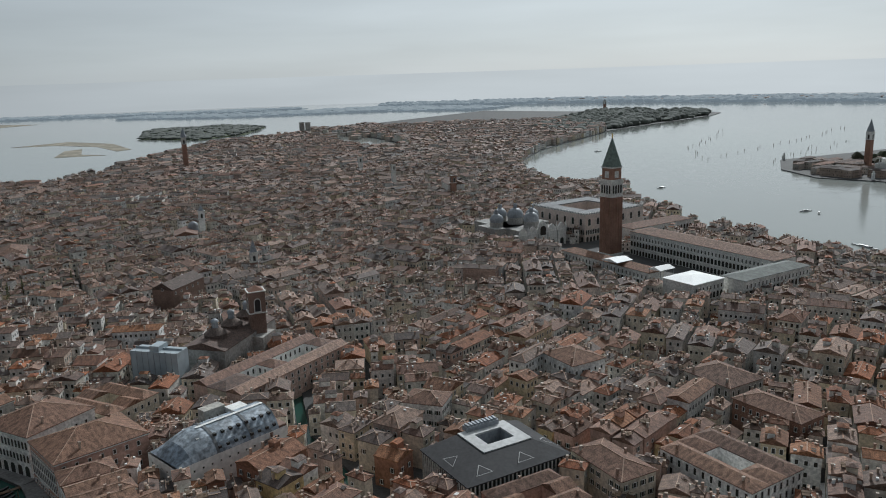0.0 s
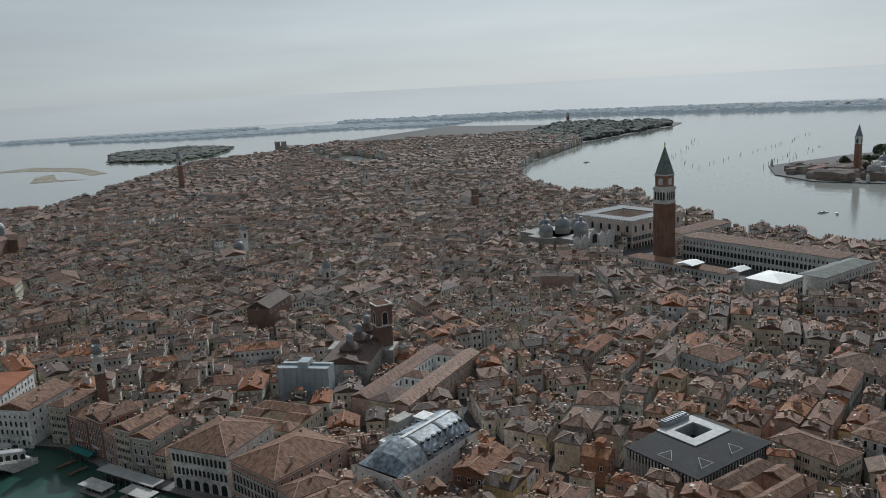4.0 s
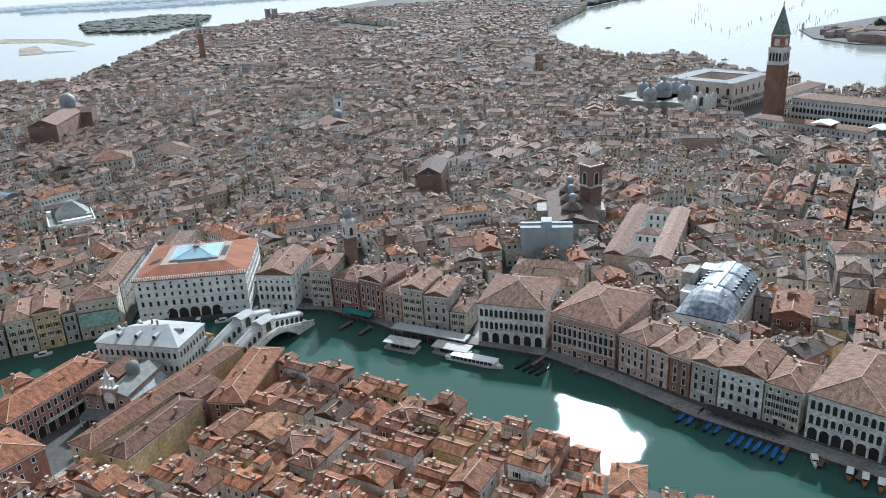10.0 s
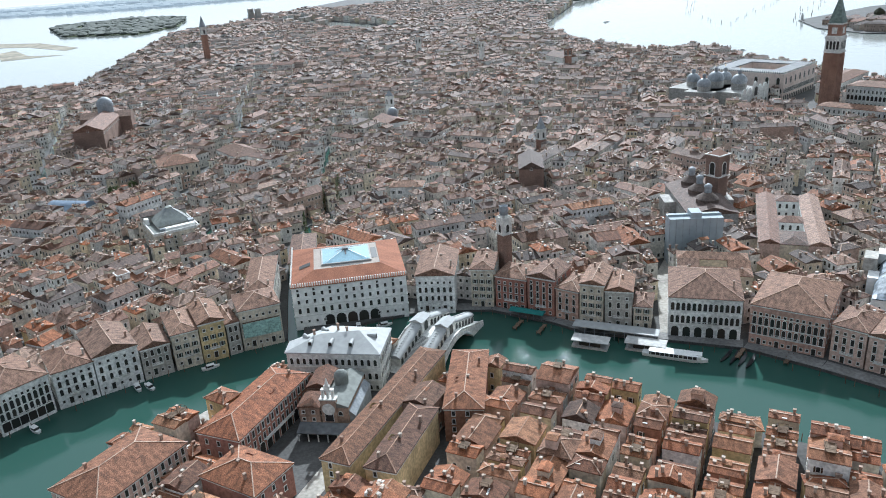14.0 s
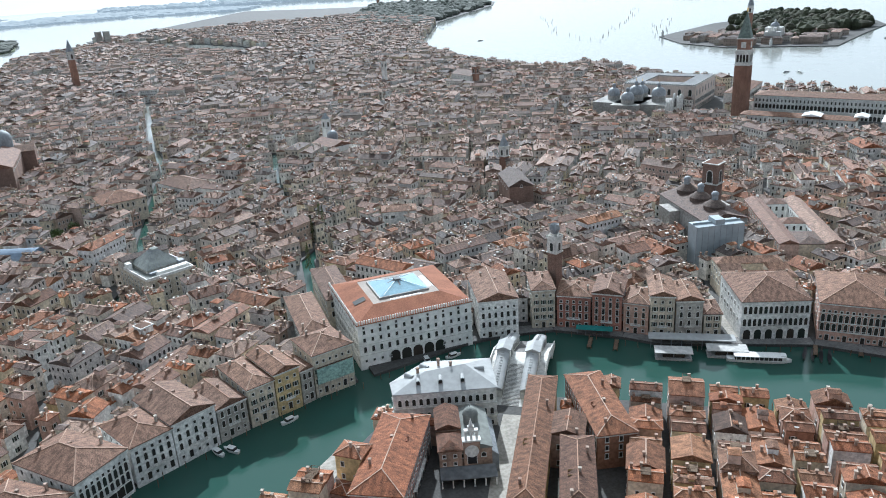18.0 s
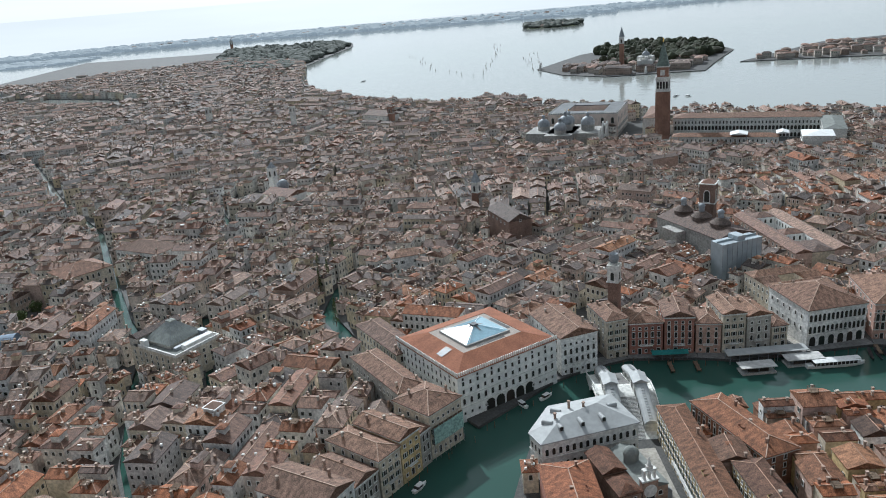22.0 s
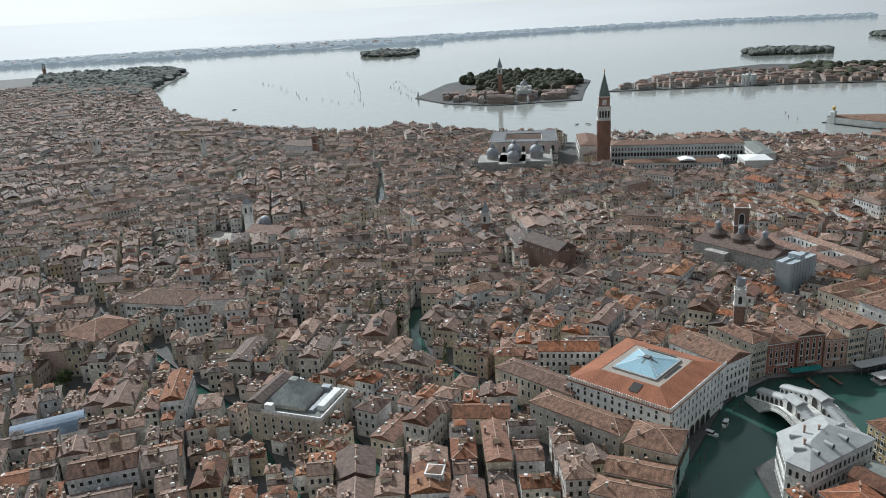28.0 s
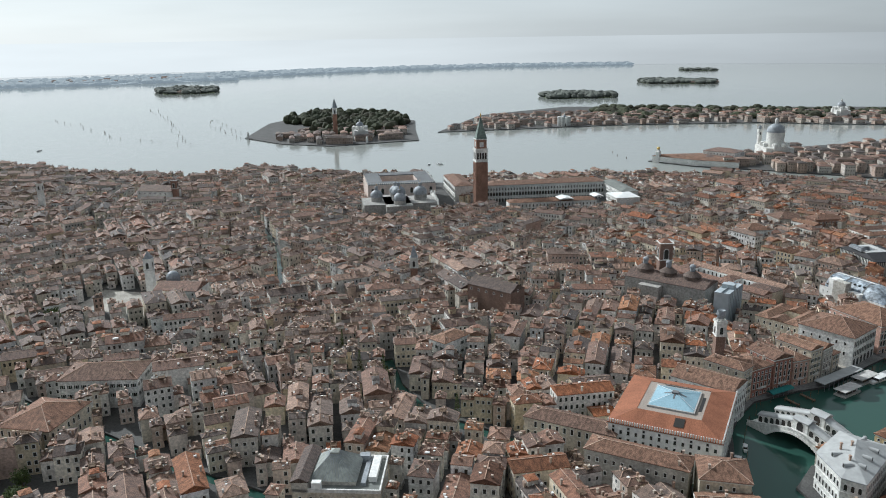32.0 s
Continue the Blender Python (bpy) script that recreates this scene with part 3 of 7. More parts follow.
# long buildings of the market bank
MARKET = [((-347, 242), (-324, 276), 15.5, 13.5, "red", 3), ((-331.5, 227.5), (-347, 241.5), 16, 12, "red", 3), ((-385, 223), (-363.5, 248), 20, 12, "pink", 3),
          ((-282.5, 282), (-323, 225.5), 9.5, 13.5, "yellow", 4), ((-293, 245), (-311, 217), 9.5, 14, "yellow", 4), ((-271.5, 276), (-283, 240), 12.5, 13.5, "brick", 4)]
# single large houses that stand out among the roofs: middle, size, turn, eaves, look, court
BLOCKS = [(131, 284, 30, 15, math.radians(-58), 15, "brick", None), (97.5, 245, 38, 27, math.radians(-58), 14, "white", (16, 9)), (57, 246, 27, 15, math.radians(-62), 14.5, "cream", None),
          (60, 341, 22, 19, math.radians(-60), 17.5, "white", None), (121, 316, 25, 21, math.radians(-60), 16, "grey", None), (-8, 301, 17, 14, math.radians(-18), 16, "white", None), (-340, 369, 12, 40, math.radians(-4), 17, "grey", None),
          (-402, 617, 28, 25, math.radians(12), 16, "cream", None), (-357, 628, 22, 38, 0.45, 16, "white", None), (-146, 314, 30, 26, math.radians(-27), 14.5, "cream", (12, 9)), (28, 227, 28, 22, math.radians(30), 13, "rose", (11, 8)),
          (-252, 486, 20, 12, math.radians(-20), 16, "white", None), (170, 250, 26, 20, math.radians(-60), 14, "cream", None), (-320, 400, 12, 40, math.radians(-5), 15, "cream", None)]
KEEP_FREE = [quad_plan(x, y, w + 1, d + 1, a) for x, y, w, d, a, *_ in BLOCKS] + [quad_plan(x, y, abs(w) + 1, abs(d) + 1, a) for x, y, w, d, a in GREAT.values()] + [CAMERLENGHI] + [quad_plan(*front(r[0], r[1], r[2])) for r in ROW + MARKET]


# ---- laying out the houses ----
RX0, RY0, RNX, RNY = -1150, -200, 1900, 2700
blocked = np.ones((RNX, RNY), bool)
tall = np.zeros((RNX, RNY), np.float32)


def paint(poly, value, height=None):
    xs, ys = [p[0] for p in poly], [p[1] for p in poly]
    i0, i1 = max(0, int(min(xs) - RX0) - 1), min(RNX, int(max(xs) - RX0) + 2)
    j0, j1 = max(0, int(min(ys) - RY0) - 1), min(RNY, int(max(ys) - RY0) + 2)
    if i1 <= i0 or j1 <= j0:
        return
    X, Y = np.meshgrid(np.arange(i0, i1) + RX0 + 0.5, np.arange(j0, j1) + RY0 + 0.5, indexing="ij")
    hit = inside(poly, X, Y)
    blocked[i0:i1, j0:j1][hit] = value
    if height is not None:
        tall[i0:i1, j0:j1][hit] = height


paint(MAIN, False), paint(SOUTH_BANK, False)
for c in CANALS + [ARSENAL] + SQUARES:
    paint(c, True)
paint(strip(SOUTH_BANK[15:], 6), True)
paint(strip(NORTH_BANK[10:24], 15), True)
for p in KEEP_FREE:
    paint(p, True, 15)


def cells(cx, cy, w, d, a, step):
    n, m = int(w / step) + 2, int(d / step) + 2
    X, Y = np.linspace(-w / 2, w / 2, n)[:, None], np.linspace(-d / 2, d / 2, m)[None]
    k, s = math.cos(a), math.sin(a)
    return (cx - RX0 + k * X - s * Y).astype(np.int32).clip(0, RNX - 1), (cy - RY0 + s * X + k * Y).astype(np.int32).clip(0, RNY - 1)


rng = random.Random(7)
HOUSES = []          # x, y, width, depth, turn, eaves, rise, hip, tone


def seen_part(x, y):
    """The part of the city that the flight overlooks."""
    return x > -440 - 0.26 * y and (y > 110 or x > 40 + (110 - y) * 0.3)


def add_house(x, y, w, d, a, low=10.0, high=15.0, hips=0.55, rows=0.0):
    if not seen_part(x, y) or blocked[int(x - RX0), int(y - RY0)]:
        return False
    if blocked[cells(x, y, w - 1.7, d - 1.7, a, 1.8)].any():
        return False
    h = rng.uniform(low, high) + (0 if w * d < 230 else 1.8)
    I = cells(x, y, w, d, a, 0.7)
    blocked[I], tall[I] = True, h
    r = rng.random()
    hip = 1 if r < hips else 2 if r < hips + rows else 0
    HOUSES.append((x, y, w, d, a, h, (d * 0.9 if hip == 2 else min(w, d)) * rng.uniform(0.18, 0.25), hip, rng.random()))
    return True


from mathutils import kdtree

seeds = []
while len(seeds) < 420:
    y = rng.uniform(60, 2300)
    p = (rng.uniform(-460 - 0.26 * y, 420), y if rng.random() < 0.8 else rng.uniform(-200, 200))
    if all((p[0] - q[0]) ** 2 + (p[1] - q[1]) ** 2 > (42 if p[1] < 900 else 60) ** 2 for q in seeds) or rng.random() < 0.003:
        seeds.append(p)
tree = kdtree.KDTree(len(seeds))
for i, p in enumerate(seeds):
    tree.insert((*p, 0), i)
tree.balance()


def grain(x, y):
    """The lie of the lanes at a place."""
    if inside(SOUTH_BANK, np.array([x]), np.array([y]))[0]:
        return math.atan2(0.785, 0.62)
    return math.radians(52 + 70 * noise.noise((x / 300, y / 300, 3.3)))


seed_turn = [grain(*s) + rng.gauss(0, 0.16) + (math.pi / 2 if rng.random() < 0.45 and s[1] > 300 else 0) for s in seeds]
# the market bank: long rows with narrow lanes that run down to the canal
ma_ = math.atan2(0.785, 0.62)
mk, ms = math.cos(ma_), math.sin(ma_)
v = -150.0
while v < 150:
    depth = rng.uniform(8.0, 12.0)
    base = rng.uniform(10.0, 14.0)
    u = -150.0
    while u < 60:
        w = rng.choice((5, 6, 7, 8, 10, 12)) * rng.uniform(0.9, 1.1)
        x, y = -285 + mk * (u + w / 2) - ms * (v + depth / 2), 280 + ms * (u + w / 2) + mk * (v + depth / 2)
        if inside(SOUTH_BANK, np.array([x]), np.array([y]))[0]:
            if not add_house(x, y, w, depth * rng.uniform(0.9, 1.0), ma_, base - 2.6, base + 2.6, 0.12, 0.5):
                for piece in (-0.25, 0.25):
                    add_house(x + mk * w * piece, y + ms * w * piece, w / 2, depth * 0.9, ma_, base - 2.0, base + 0.8, 0.12)
        u += w + (0.0 if rng.random() < 0.93 else 2.2)
    v += depth + rng.choice((0.0, 1.7, 2.1))
for si, (sx, sy) in enumerate(seeds):
    a = seed_turn[si]
    k, s = math.cos(a), math.sin(a)
    reach = 55 if sy < 900 else 75
    v, row = -reach, 0
    while v < reach:
        depth = rng.uniform(8.5, 13.5)
        base = rng.uniform(9.5, 15.0)
        u = -reach + rng.uniform(0, 8)
        while u < reach:
            w = rng.choice((7, 8, 10, 11, 13, 16, 20, 25) if sy < 900 else (8, 10, 12, 14, 17, 20, 26)) * rng.uniform(0.9, 1.1)
            cu, cv = u + w / 2, v + depth / 2
            x, y = sx + k * cu - s * cv, sy + s * cu + k * cv
            if tree.find((x, y, 0))[1] == si:
                dd = depth * rng.uniform(0.88, 1.0)
                if not add_house(x, y, w, dd, a, base - 2.2, base + 2.6, 0.14, 0.66):
                    for piece in (-0.25, 0.25):
                        add_house(x + k * w * piece, y + s * w * piece, w / 2, dd * 0.8, a)
            u += w + (0.0 if rng.random() < 0.88 else rng.uniform(1.4, 2.2))
        row += 1
        v += depth + (0.0 if row % 2 else rng.uniform(1.6, 2.6))
# small houses and lean-tos in what is left
for _ in range(60000):
    x, y = rng.uniform(-700, 420), rng.uniform(0, 1500)
    if blocked[int(x - RX0), int(y - RY0)] or not seen_part(x, y):
        continue
    add_house(x, y, rng.uniform(4.0, 8.0), rng.uniform(3.5, 7.0), seed_turn[tree.find((x, y, 0))[1]], 6, 13)


def open_sides(x, y, w, d, a):
    """For each side of a block: the height from which its wall stands free."""
    out = []
    for s in range(4):
        off = (d if s % 2 == 0 else w) / 2 + 1.0
        t = a + s * math.pi / 2
        i, j = int(x + math.sin(t) * off - RX0), int(y - math.cos(t) * off - RY0)
        out.append(float(tall[i, j]) if 0 <= i < RNX and 0 <= j < RNY else 0.0)
    return out


def storeys(length, z0, z1, lowest, step=2.5, floor=3.5, skip=0.14):
    """Places of windows (along, up) on one wall."""
    n, n_f = int((length - 0.8) / step), max(1, int((z1 - z0 - 0.6) / floor))
    return [((i - (n - 1) / 2) * (length - 0.6) / n, z0 + 1.1 + f * (z1 - z0 - 0.3) / n_f) for f in range(n_f) for i in range(n) if z0 + 1.1 + f * (z1 - z0 - 0.3) / n_f > lowest and rng.random() > skip]


NEAR_LINE = [Vector(p) for p in ((-440, 330), (-350, 255), (-270, 235), (-190, 195), (-120, 215), (-40, 240), (60, 260))]


def nearness(x, y):
    p = Vector((x, y))
    best = 1e9
    for a, c in zip(NEAR_LINE, NEAR_LINE[1:]):
        t = max(0, min(1, (p - a).dot(c - a) / (c - a).length_squared))
        best = min(best, (a + (c - a) * t - p).length)
    return best


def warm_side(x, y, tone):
    """The redder roofs, sunlit warmth partly put into their tile colour: the market bank and some of those close to the
    wide canal.
    """
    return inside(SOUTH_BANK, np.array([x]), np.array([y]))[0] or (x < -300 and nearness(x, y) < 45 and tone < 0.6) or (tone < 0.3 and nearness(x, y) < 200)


HOUSES.sort(key=lambda h: nearness(h[0], h[1]))
N_NEAR = 190


# ---- windows, shared by all that look alike ----
def window_mesh(name, w, h, arched=False, shutters=None, sill=True):
    """A pane set in a stone surround that stands proud of the wall; with shutters where there are some. In open arches
    the pane is a dark sheet painted for the shade inside.
    """
    me = bpy.data.meshes.new(name)
    v, f, mi = [], [], []

    def quad(pts, m):
        f.append(tuple(range(len(v), len(v) + len(pts))))
        v.extend(pts), mi.append(m)

    def block(x0, x1, y0, y1, z0, z1, m):
        quad([(x0, y0, z0), (x1, y0, z0), (x1, y0, z1), (x0, y0, z1)], m)
        quad([(x0, y1, z0), (x0, y0, z0), (x0, y0, z1), (x0, y1, z1)], m)
        quad([(x1, y0, z0), (x1, y1, z0), (x1, y1, z1), (x1, y0, z1)], m)
        quad([(x0, y0, z1), (x1, y0, z1), (x1, y1, z1), (x0, y1, z1)], m)
    hw, t = w / 2, 0.16
    if arched:
        n = 6
        arc = [(hw * math.cos(math.pi * i / n), h - hw + hw * math.sin(math.pi * i / n)) for i in range(n + 1)]
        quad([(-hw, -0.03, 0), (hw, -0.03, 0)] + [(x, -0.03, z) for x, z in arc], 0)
        out = [(x * (hw + t) / hw, h - hw + (z - h + hw) * (hw + t) / hw) for x, z in arc]
        for i in range(n):
            quad([(arc[i][0], -0.14, arc[i][1]), (out[i][0], -0.14, out[i][1]), (out[i + 1][0], -0.14, out[i + 1][1]), (arc[i + 1][0], -0.14, arc[i + 1][1])], 1)
            quad([(out[i][0], -0.14, out[i][1]), (out[i][0], 0, out[i][1]), (out[i + 1][0], 0, out[i + 1][1]), (out[i + 1][0], -0.14, out[i + 1][1])], 1)
        top = h - hw
    else:
        quad([(-hw, -0.03, 0), (hw, -0.03, 0), (hw, -0.03, h), (-hw, -0.03, h)], 0)
        block(-hw - t, hw + t, -0.14, 0, h, h + t, 1)
        top = h
    block(-hw - t, -hw, -0.14, 0, 0, top, 1), block(hw, hw + t, -0.14, 0, 0, top, 1)
    if sill:
        block(-hw - 0.25, hw + 0.25, -0.25, 0, -0.18, 0, 1)
    if shutters:
        block(-hw - t - hw, -hw - t, -0.1, 0, 0, h, 2), block(hw + t, hw + t + hw, -0.1, 0, 0, h, 2)
    me.from_pydata(v, [], f)
    me.polygons.foreach_set("material_index", mi)
    for m in (DARK, STONE, shutters or STONE):
        me.materials.append(m)
    return me


SHUT_GREEN = surface("green_shutter_paint", [(0.035, 0.06, 0.045), (0.05, 0.07, 0.06)], 0.7, vary=0.2)
SHUT_BROWN = surface("brown_shutter_paint", [(0.09, 0.055, 0.035), (0.12, 0.075, 0.05)], 0.7, vary=0.2)
W_PLAIN = window_mesh("window_plain", 1.0, 1.7)
W_SMALL = window_mesh("window_small", 0.9, 1.1)
W_GREEN = window_mesh("window_green", 1.0, 1.75, shutters=SHUT_GREEN)
W_BROWN = window_mesh("window_brown", 1.0, 1.7, shutters=SHUT_BROWN)
W_ARCH = window_mesh("window_arched", 1.15, 2.5, True)
W_TALL = window_mesh("window_tall", 1.1, 2.5)
W_DOOR = window_mesh("doorway", 1.4, 2.6, sill=False)
W_PORT = window_mesh("arch_opening", 2.8, 4.4, True, sill=False)
W_ROUND = window_mesh("round_window", 1.4, 1.5, True)
W_BIG = window_mesh("great_arch", 4.2, 6.4, True, sill=False)


def hang(parent, mesh, x, y, z, at, turn, name="window", label=""):
    """A window (or door) at local x, y, z on a wall that faces local -y."""
    ob = new(name, mesh)
    ob.parent = parent
    p = turned([[x, y, z]], at, turn)[0]
    ob.matrix_basis = Matrix.Translation(p) @ Matrix.Rotation(turn, 4, "Z")
    if label:
        ob["label"] = label
    return ob


def side_turn(w, d, s):
    """Length, distance from the middle and extra turn of side s of a w x d block."""
    return (w, -d / 2, 0.0) if s == 0 else (d, -w / 2, math.pi / 2) if s == 1 else (w, -d / 2, math.pi) if s == 2 else (d, -w / 2, -math.pi / 2)


def terrace(b, x, y, z, at, turn, w=3.2, d=2.6):
    """A timber roof terrace on posts, with its rail."""
    for px in (-w / 2, w / 2):
        for py in (-d / 2, d / 2):
            box(b, x + px, y + py, z - 1.6, 0.14, 0.14, 2.7, at, turn, 0.3, 4)
    box(b, x, y, z, w + 0.3, d + 0.3, 0.12, at, turn, 0.5)
    for py in (-d / 2, d / 2):
        box(b, x, y + py, z + 0.95, w, 0.08, 0.1, at, turn, 0.4)
    for px in (-w / 2, w / 2):
        box(b, x + px, y, z + 0.95, 0.08, d, 0.1, at, turn, 0.4)


def dormer(b, x, y, z, at, turn, tone, w=1.8):
    box(b, x, y, z, w, 1.6, 1.1, at, turn, tone, 4)


# ---- the far houses: too many to count ----
far_walls, far_roofs, far_openings, far_stacks, far_frames, far_terraces, far_lights, far_ridges, warm_roofs = (Batch() for _ in range(9))
E4 = np.array([[-1, 0, 0], [1, 0, 0], [1, 0, 1], [-1, 0, 1]], float)
for x, y, w, d, a, h, rise, hip, tone in HOUSES[N_NEAR:]:
    at = (x, y, 0)
    wall_box(far_walls, w, d, 1.0, h, at, a, tone, 0 if hip == 1 else rise + 0.2, hip == 2)
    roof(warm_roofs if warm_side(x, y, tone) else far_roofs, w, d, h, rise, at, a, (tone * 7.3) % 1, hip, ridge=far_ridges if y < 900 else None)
    size = np.array([rng.choice((0.5, 0.55, 0.6)), 1, rng.choice((1.4, 1.7, 1.9))])
    framed = nearness(x, y) < 330
    for s, lowest in enumerate(open_sides(x, y, w, d, a)):
        length, off, extra = side_turn(w, d, s)
        spots = storeys(length, 1.2, h, lowest + 0.5)
        if not spots:
            continue
        S = np.array([(u, off - 0.06, z) for u, z in spots])[:, None, :]
        far_openings.quads(turned(S + E4 * size, at, a + extra), (tone * 3.7) % 1)
        if framed:
            far_frames.quads(turned(S + E4 * (size * (1.45, 1, 1.22)) + (0, 0.03, -0.18), at, a + extra), tone)
    for _ in range(rng.choice((2, 2, 3, 4, 5))):
        chimney(far_stacks, rng.uniform(-.45, .45) * w, rng.uniform(-.45, .45) * d, h + rise * 0.2, rise * 0.5 + rng.uniform(0.6, 1.8), at, a, rng.random())
    if y < 1000 and w * d > 80 and rng.random() < 0.4:
        ax, ay, aw, ad = rng.uniform(-.3, .3) * w, rng.uniform(-.2, .2) * d, rng.uniform(3.0, 5.5), rng.uniform(2.8, 4.6)
        box(far_walls, ax, ay, h + 0.2, aw, ad, rise + 1.6, at, a, rng.random(), 4)
        roof(warm_roofs if rng.random() < 0.5 else far_roofs, aw, ad, h + rise + 1.7, 0.7, turned([[ax, ay, 0]], at, a)[0], a, rng.random(), rng.random() < 0.5, 0.25, 0.2)
    if y < 1250:
        for _ in range(rng.choice((0, 0, 1, 1, 2, 3))):
            box(far_lights, rng.uniform(-.4, .4) * w, rng.uniform(-.4, .4) * d, h + rise * 0.3, rng.uniform(0.5, 1.3), rng.uniform(0.5, 1.1), rise * 0.5 + rng.uniform(0, 0.8), at, a)
        r = rng.random()
        if r < 0.2:
            terrace(far_terraces, rng.uniform(-.2, .2) * w, 0, h + rise + 0.7, at, a)
        elif r < 0.5:
            dormer(far_walls, rng.uniform(-.3, .3) * w, rng.uniform(-.25, .25) * d, h + rise * 0.45, at, a, rng.random())
        elif r < 0.66:
            box(far_lights, rng.uniform(-.3, .3) * w, rng.uniform(-.25, .25) * d, h + rise * 0.3, rng.uniform(1.0, 3.0), rng.uniform(1.0, 2.0), rise * 0.5, at, a)
for b, nm, mt, lab in ((far_walls, "house_walls", WALL, "plastered walls of crowded old town houses"), (far_roofs, "house_roofs", ROOF, "weathered terracotta tile roofs of crowded town houses"),
                       (warm_roofs, "warm_house_roofs", ROOF_WARM, "warm orange-brown tile roofs of crowded town houses"),
                       (far_openings, "house_windows", DARK, "dark shuttered windows of crowded town houses"), (far_stacks, "house_chimneys", STACK, "plastered chimneys on crowded old roofs"),
                       (far_frames, "house_window_surrounds", STONE, "pale stone window surrounds of town houses"), (far_terraces, "roof_terraces", TIMBER, "weathered timber terraces above the tiled roofs"),
                       (far_ridges, "roof_ridges", RIDGE, "pale mortared ridge tiles of crowded roofs"), (far_lights, "roof_lights", WHITE, "pale skylights and flat canopies on roofs")):
    tagged(b.object(nm, mt), lab, "houses", kind="stuff")


# ---- the houses that the flight passes nearest, one by one ----
TINTS = {"cream": [(0.58, 0.52, 0.42), (0.62, 0.55, 0.44)], "white": [(0.77, 0.76, 0.73), (0.80, 0.79, 0.76)], "grey": [(0.42, 0.40, 0.36), (0.48, 0.45, 0.40)], "red": [(0.36, 0.17, 0.13), (0.40, 0.20, 0.15)],
         "rose": [(0.48, 0.31, 0.25), (0.52, 0.35, 0.28)], "pink": [(0.55, 0.40, 0.33), (0.58, 0.43, 0.36)], "yellow": [(0.58, 0.45, 0.23), (0.62, 0.48, 0.27)], "brick": [(0.28, 0.14, 0.09), (0.32, 0.17, 0.11)]}
PLASTER = {k: surface("plaster_" + k, v, 0.9, fine=0.9, big=0.14, vary=0.28) for k, v in TINTS.items()}
NEAR_KINDS = ("cream", "white", "rose", "yellow", "pink", "white", "brick", "pink", "rose", "cream", "yellow", "white")


def house(x, y, w, d, a, h, rise, hip, tone):
    at = (x, y, 0)
    tint = NEAR_KINDS[int(tone * 997) % len(NEAR_KINDS)]
    size = "tall narrow" if h > 1.25 * max(w, d) else "small" if w * d < 70 else "long" if w > 1.8 * d else "plain"
    ob = thing("house", f"{size} {tint} plastered house with a weathered {'hipped' if hip == 1 else 'gabled'} tile roof", "house", "houses beside the wide canal")
    b = Batch()
    wall_box(b, w, d, 1.0, h, at, a, tone, 0 if hip == 1 else rise + 0.2, hip == 2)
    b.object("wall", PLASTER[tint], ob)
    b = Batch()
    r = Batch()
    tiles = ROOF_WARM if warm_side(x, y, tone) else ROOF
    roof(b, w, d, h, rise, at, a, tone, hip, ridge=r)
    b.object("roof", tiles, ob)
    r.object("ridge", RIDGE, ob, "pale mortared ridge tiles")
    mesh = (W_PLAIN, W_GREEN, W_BROWN, W_SMALL)[int(tone * 331) % 4]
    for s, lowest in enumerate(open_sides(x, y, w, d, a)):
        length, off, extra = side_turn(w, d, s)
        for u, z in storeys(length, 1.2, h, lowest + 0.8, 3.5, 3.9, 0.3):
            hang(ob, mesh, u, off, z, at, a + extra)
    for _ in range(rng.choice((1, 2, 2, 3))):
        b = Batch()
        chimney(b, rng.uniform(-.45, .45) * w, rng.uniform(-.45, .45) * d, h + rise * 0.2, rise * 0.5 + rng.uniform(0.7, 1.8), at, a, rng.random())
        b.object("chimney", STACK, ob)
    if w * d > 75 and rng.random() < 0.42:
        ax, ay, aw, ad = rng.uniform(-.25, .25) * w, rng.uniform(-.15, .15) * d, rng.uniform(2.6, 4.6), rng.uniform(2.4, 3.8)
        b = Batch()
        box(b, ax, ay, h + 0.2, aw, ad, rise + 1.7, at, a, tone, 4)
        top = float(rise + 1.9)
        b.object("attic_room", PLASTER[tint], ob)
        b = Batch()
        roof(b, aw, ad, h + top - 0.1, 0.6, turned([[ax, ay, 0]], at, a)[0], a, tone, rng.random() < 0.5, 0.25, 0.2)
        b.object("attic_roof", tiles, ob)
    r = rng.random()
    if r < 0.26:
        b = Batch()
        terrace(b, rng.uniform(-.2, .2) * w, 0, h + rise + 0.6, at, a)
        b.object("roof_terrace", TIMBER, ob, "weathered timber roof terrace on posts")
    elif r < 0.5:
        b = Batch()
        dx, dy = rng.uniform(-.3, .3) * w, rng.uniform(-.25, .25) * d
        dormer(b, dx, dy, h + rise * 0.45, at, a, rng.random())
        b.object("dormer", PLASTER[tint], ob)
        b = Batch()
        roof(b, 1.9, 1.7, h + rise * 0.45 + 1.1, 0.35, turned([[dx, dy, 0]], at, a)[0], a, tone, True, 0.2, 0.1)
        b.object("dormer_roof", tiles, ob)
    elif r < 0.72:
        b = Batch()
        box(b, rng.uniform(-.3, .3) * w, rng.uniform(-.25, .25) * d, h + rise * 0.3, 1.8, 1.4, rise * 0.5, at, a)
        b.object("skylight", WHITE, ob, "pale skylight box")


for spec in HOUSES[:N_NEAR]:
    house(*spec)


# ---- islands and far shores ----
def island(name, plan, label, z=1.3, material=None):
    return slab(name, plan, [], -2, z, material or PAVE, label)


WOODROLL = random.Random(5)


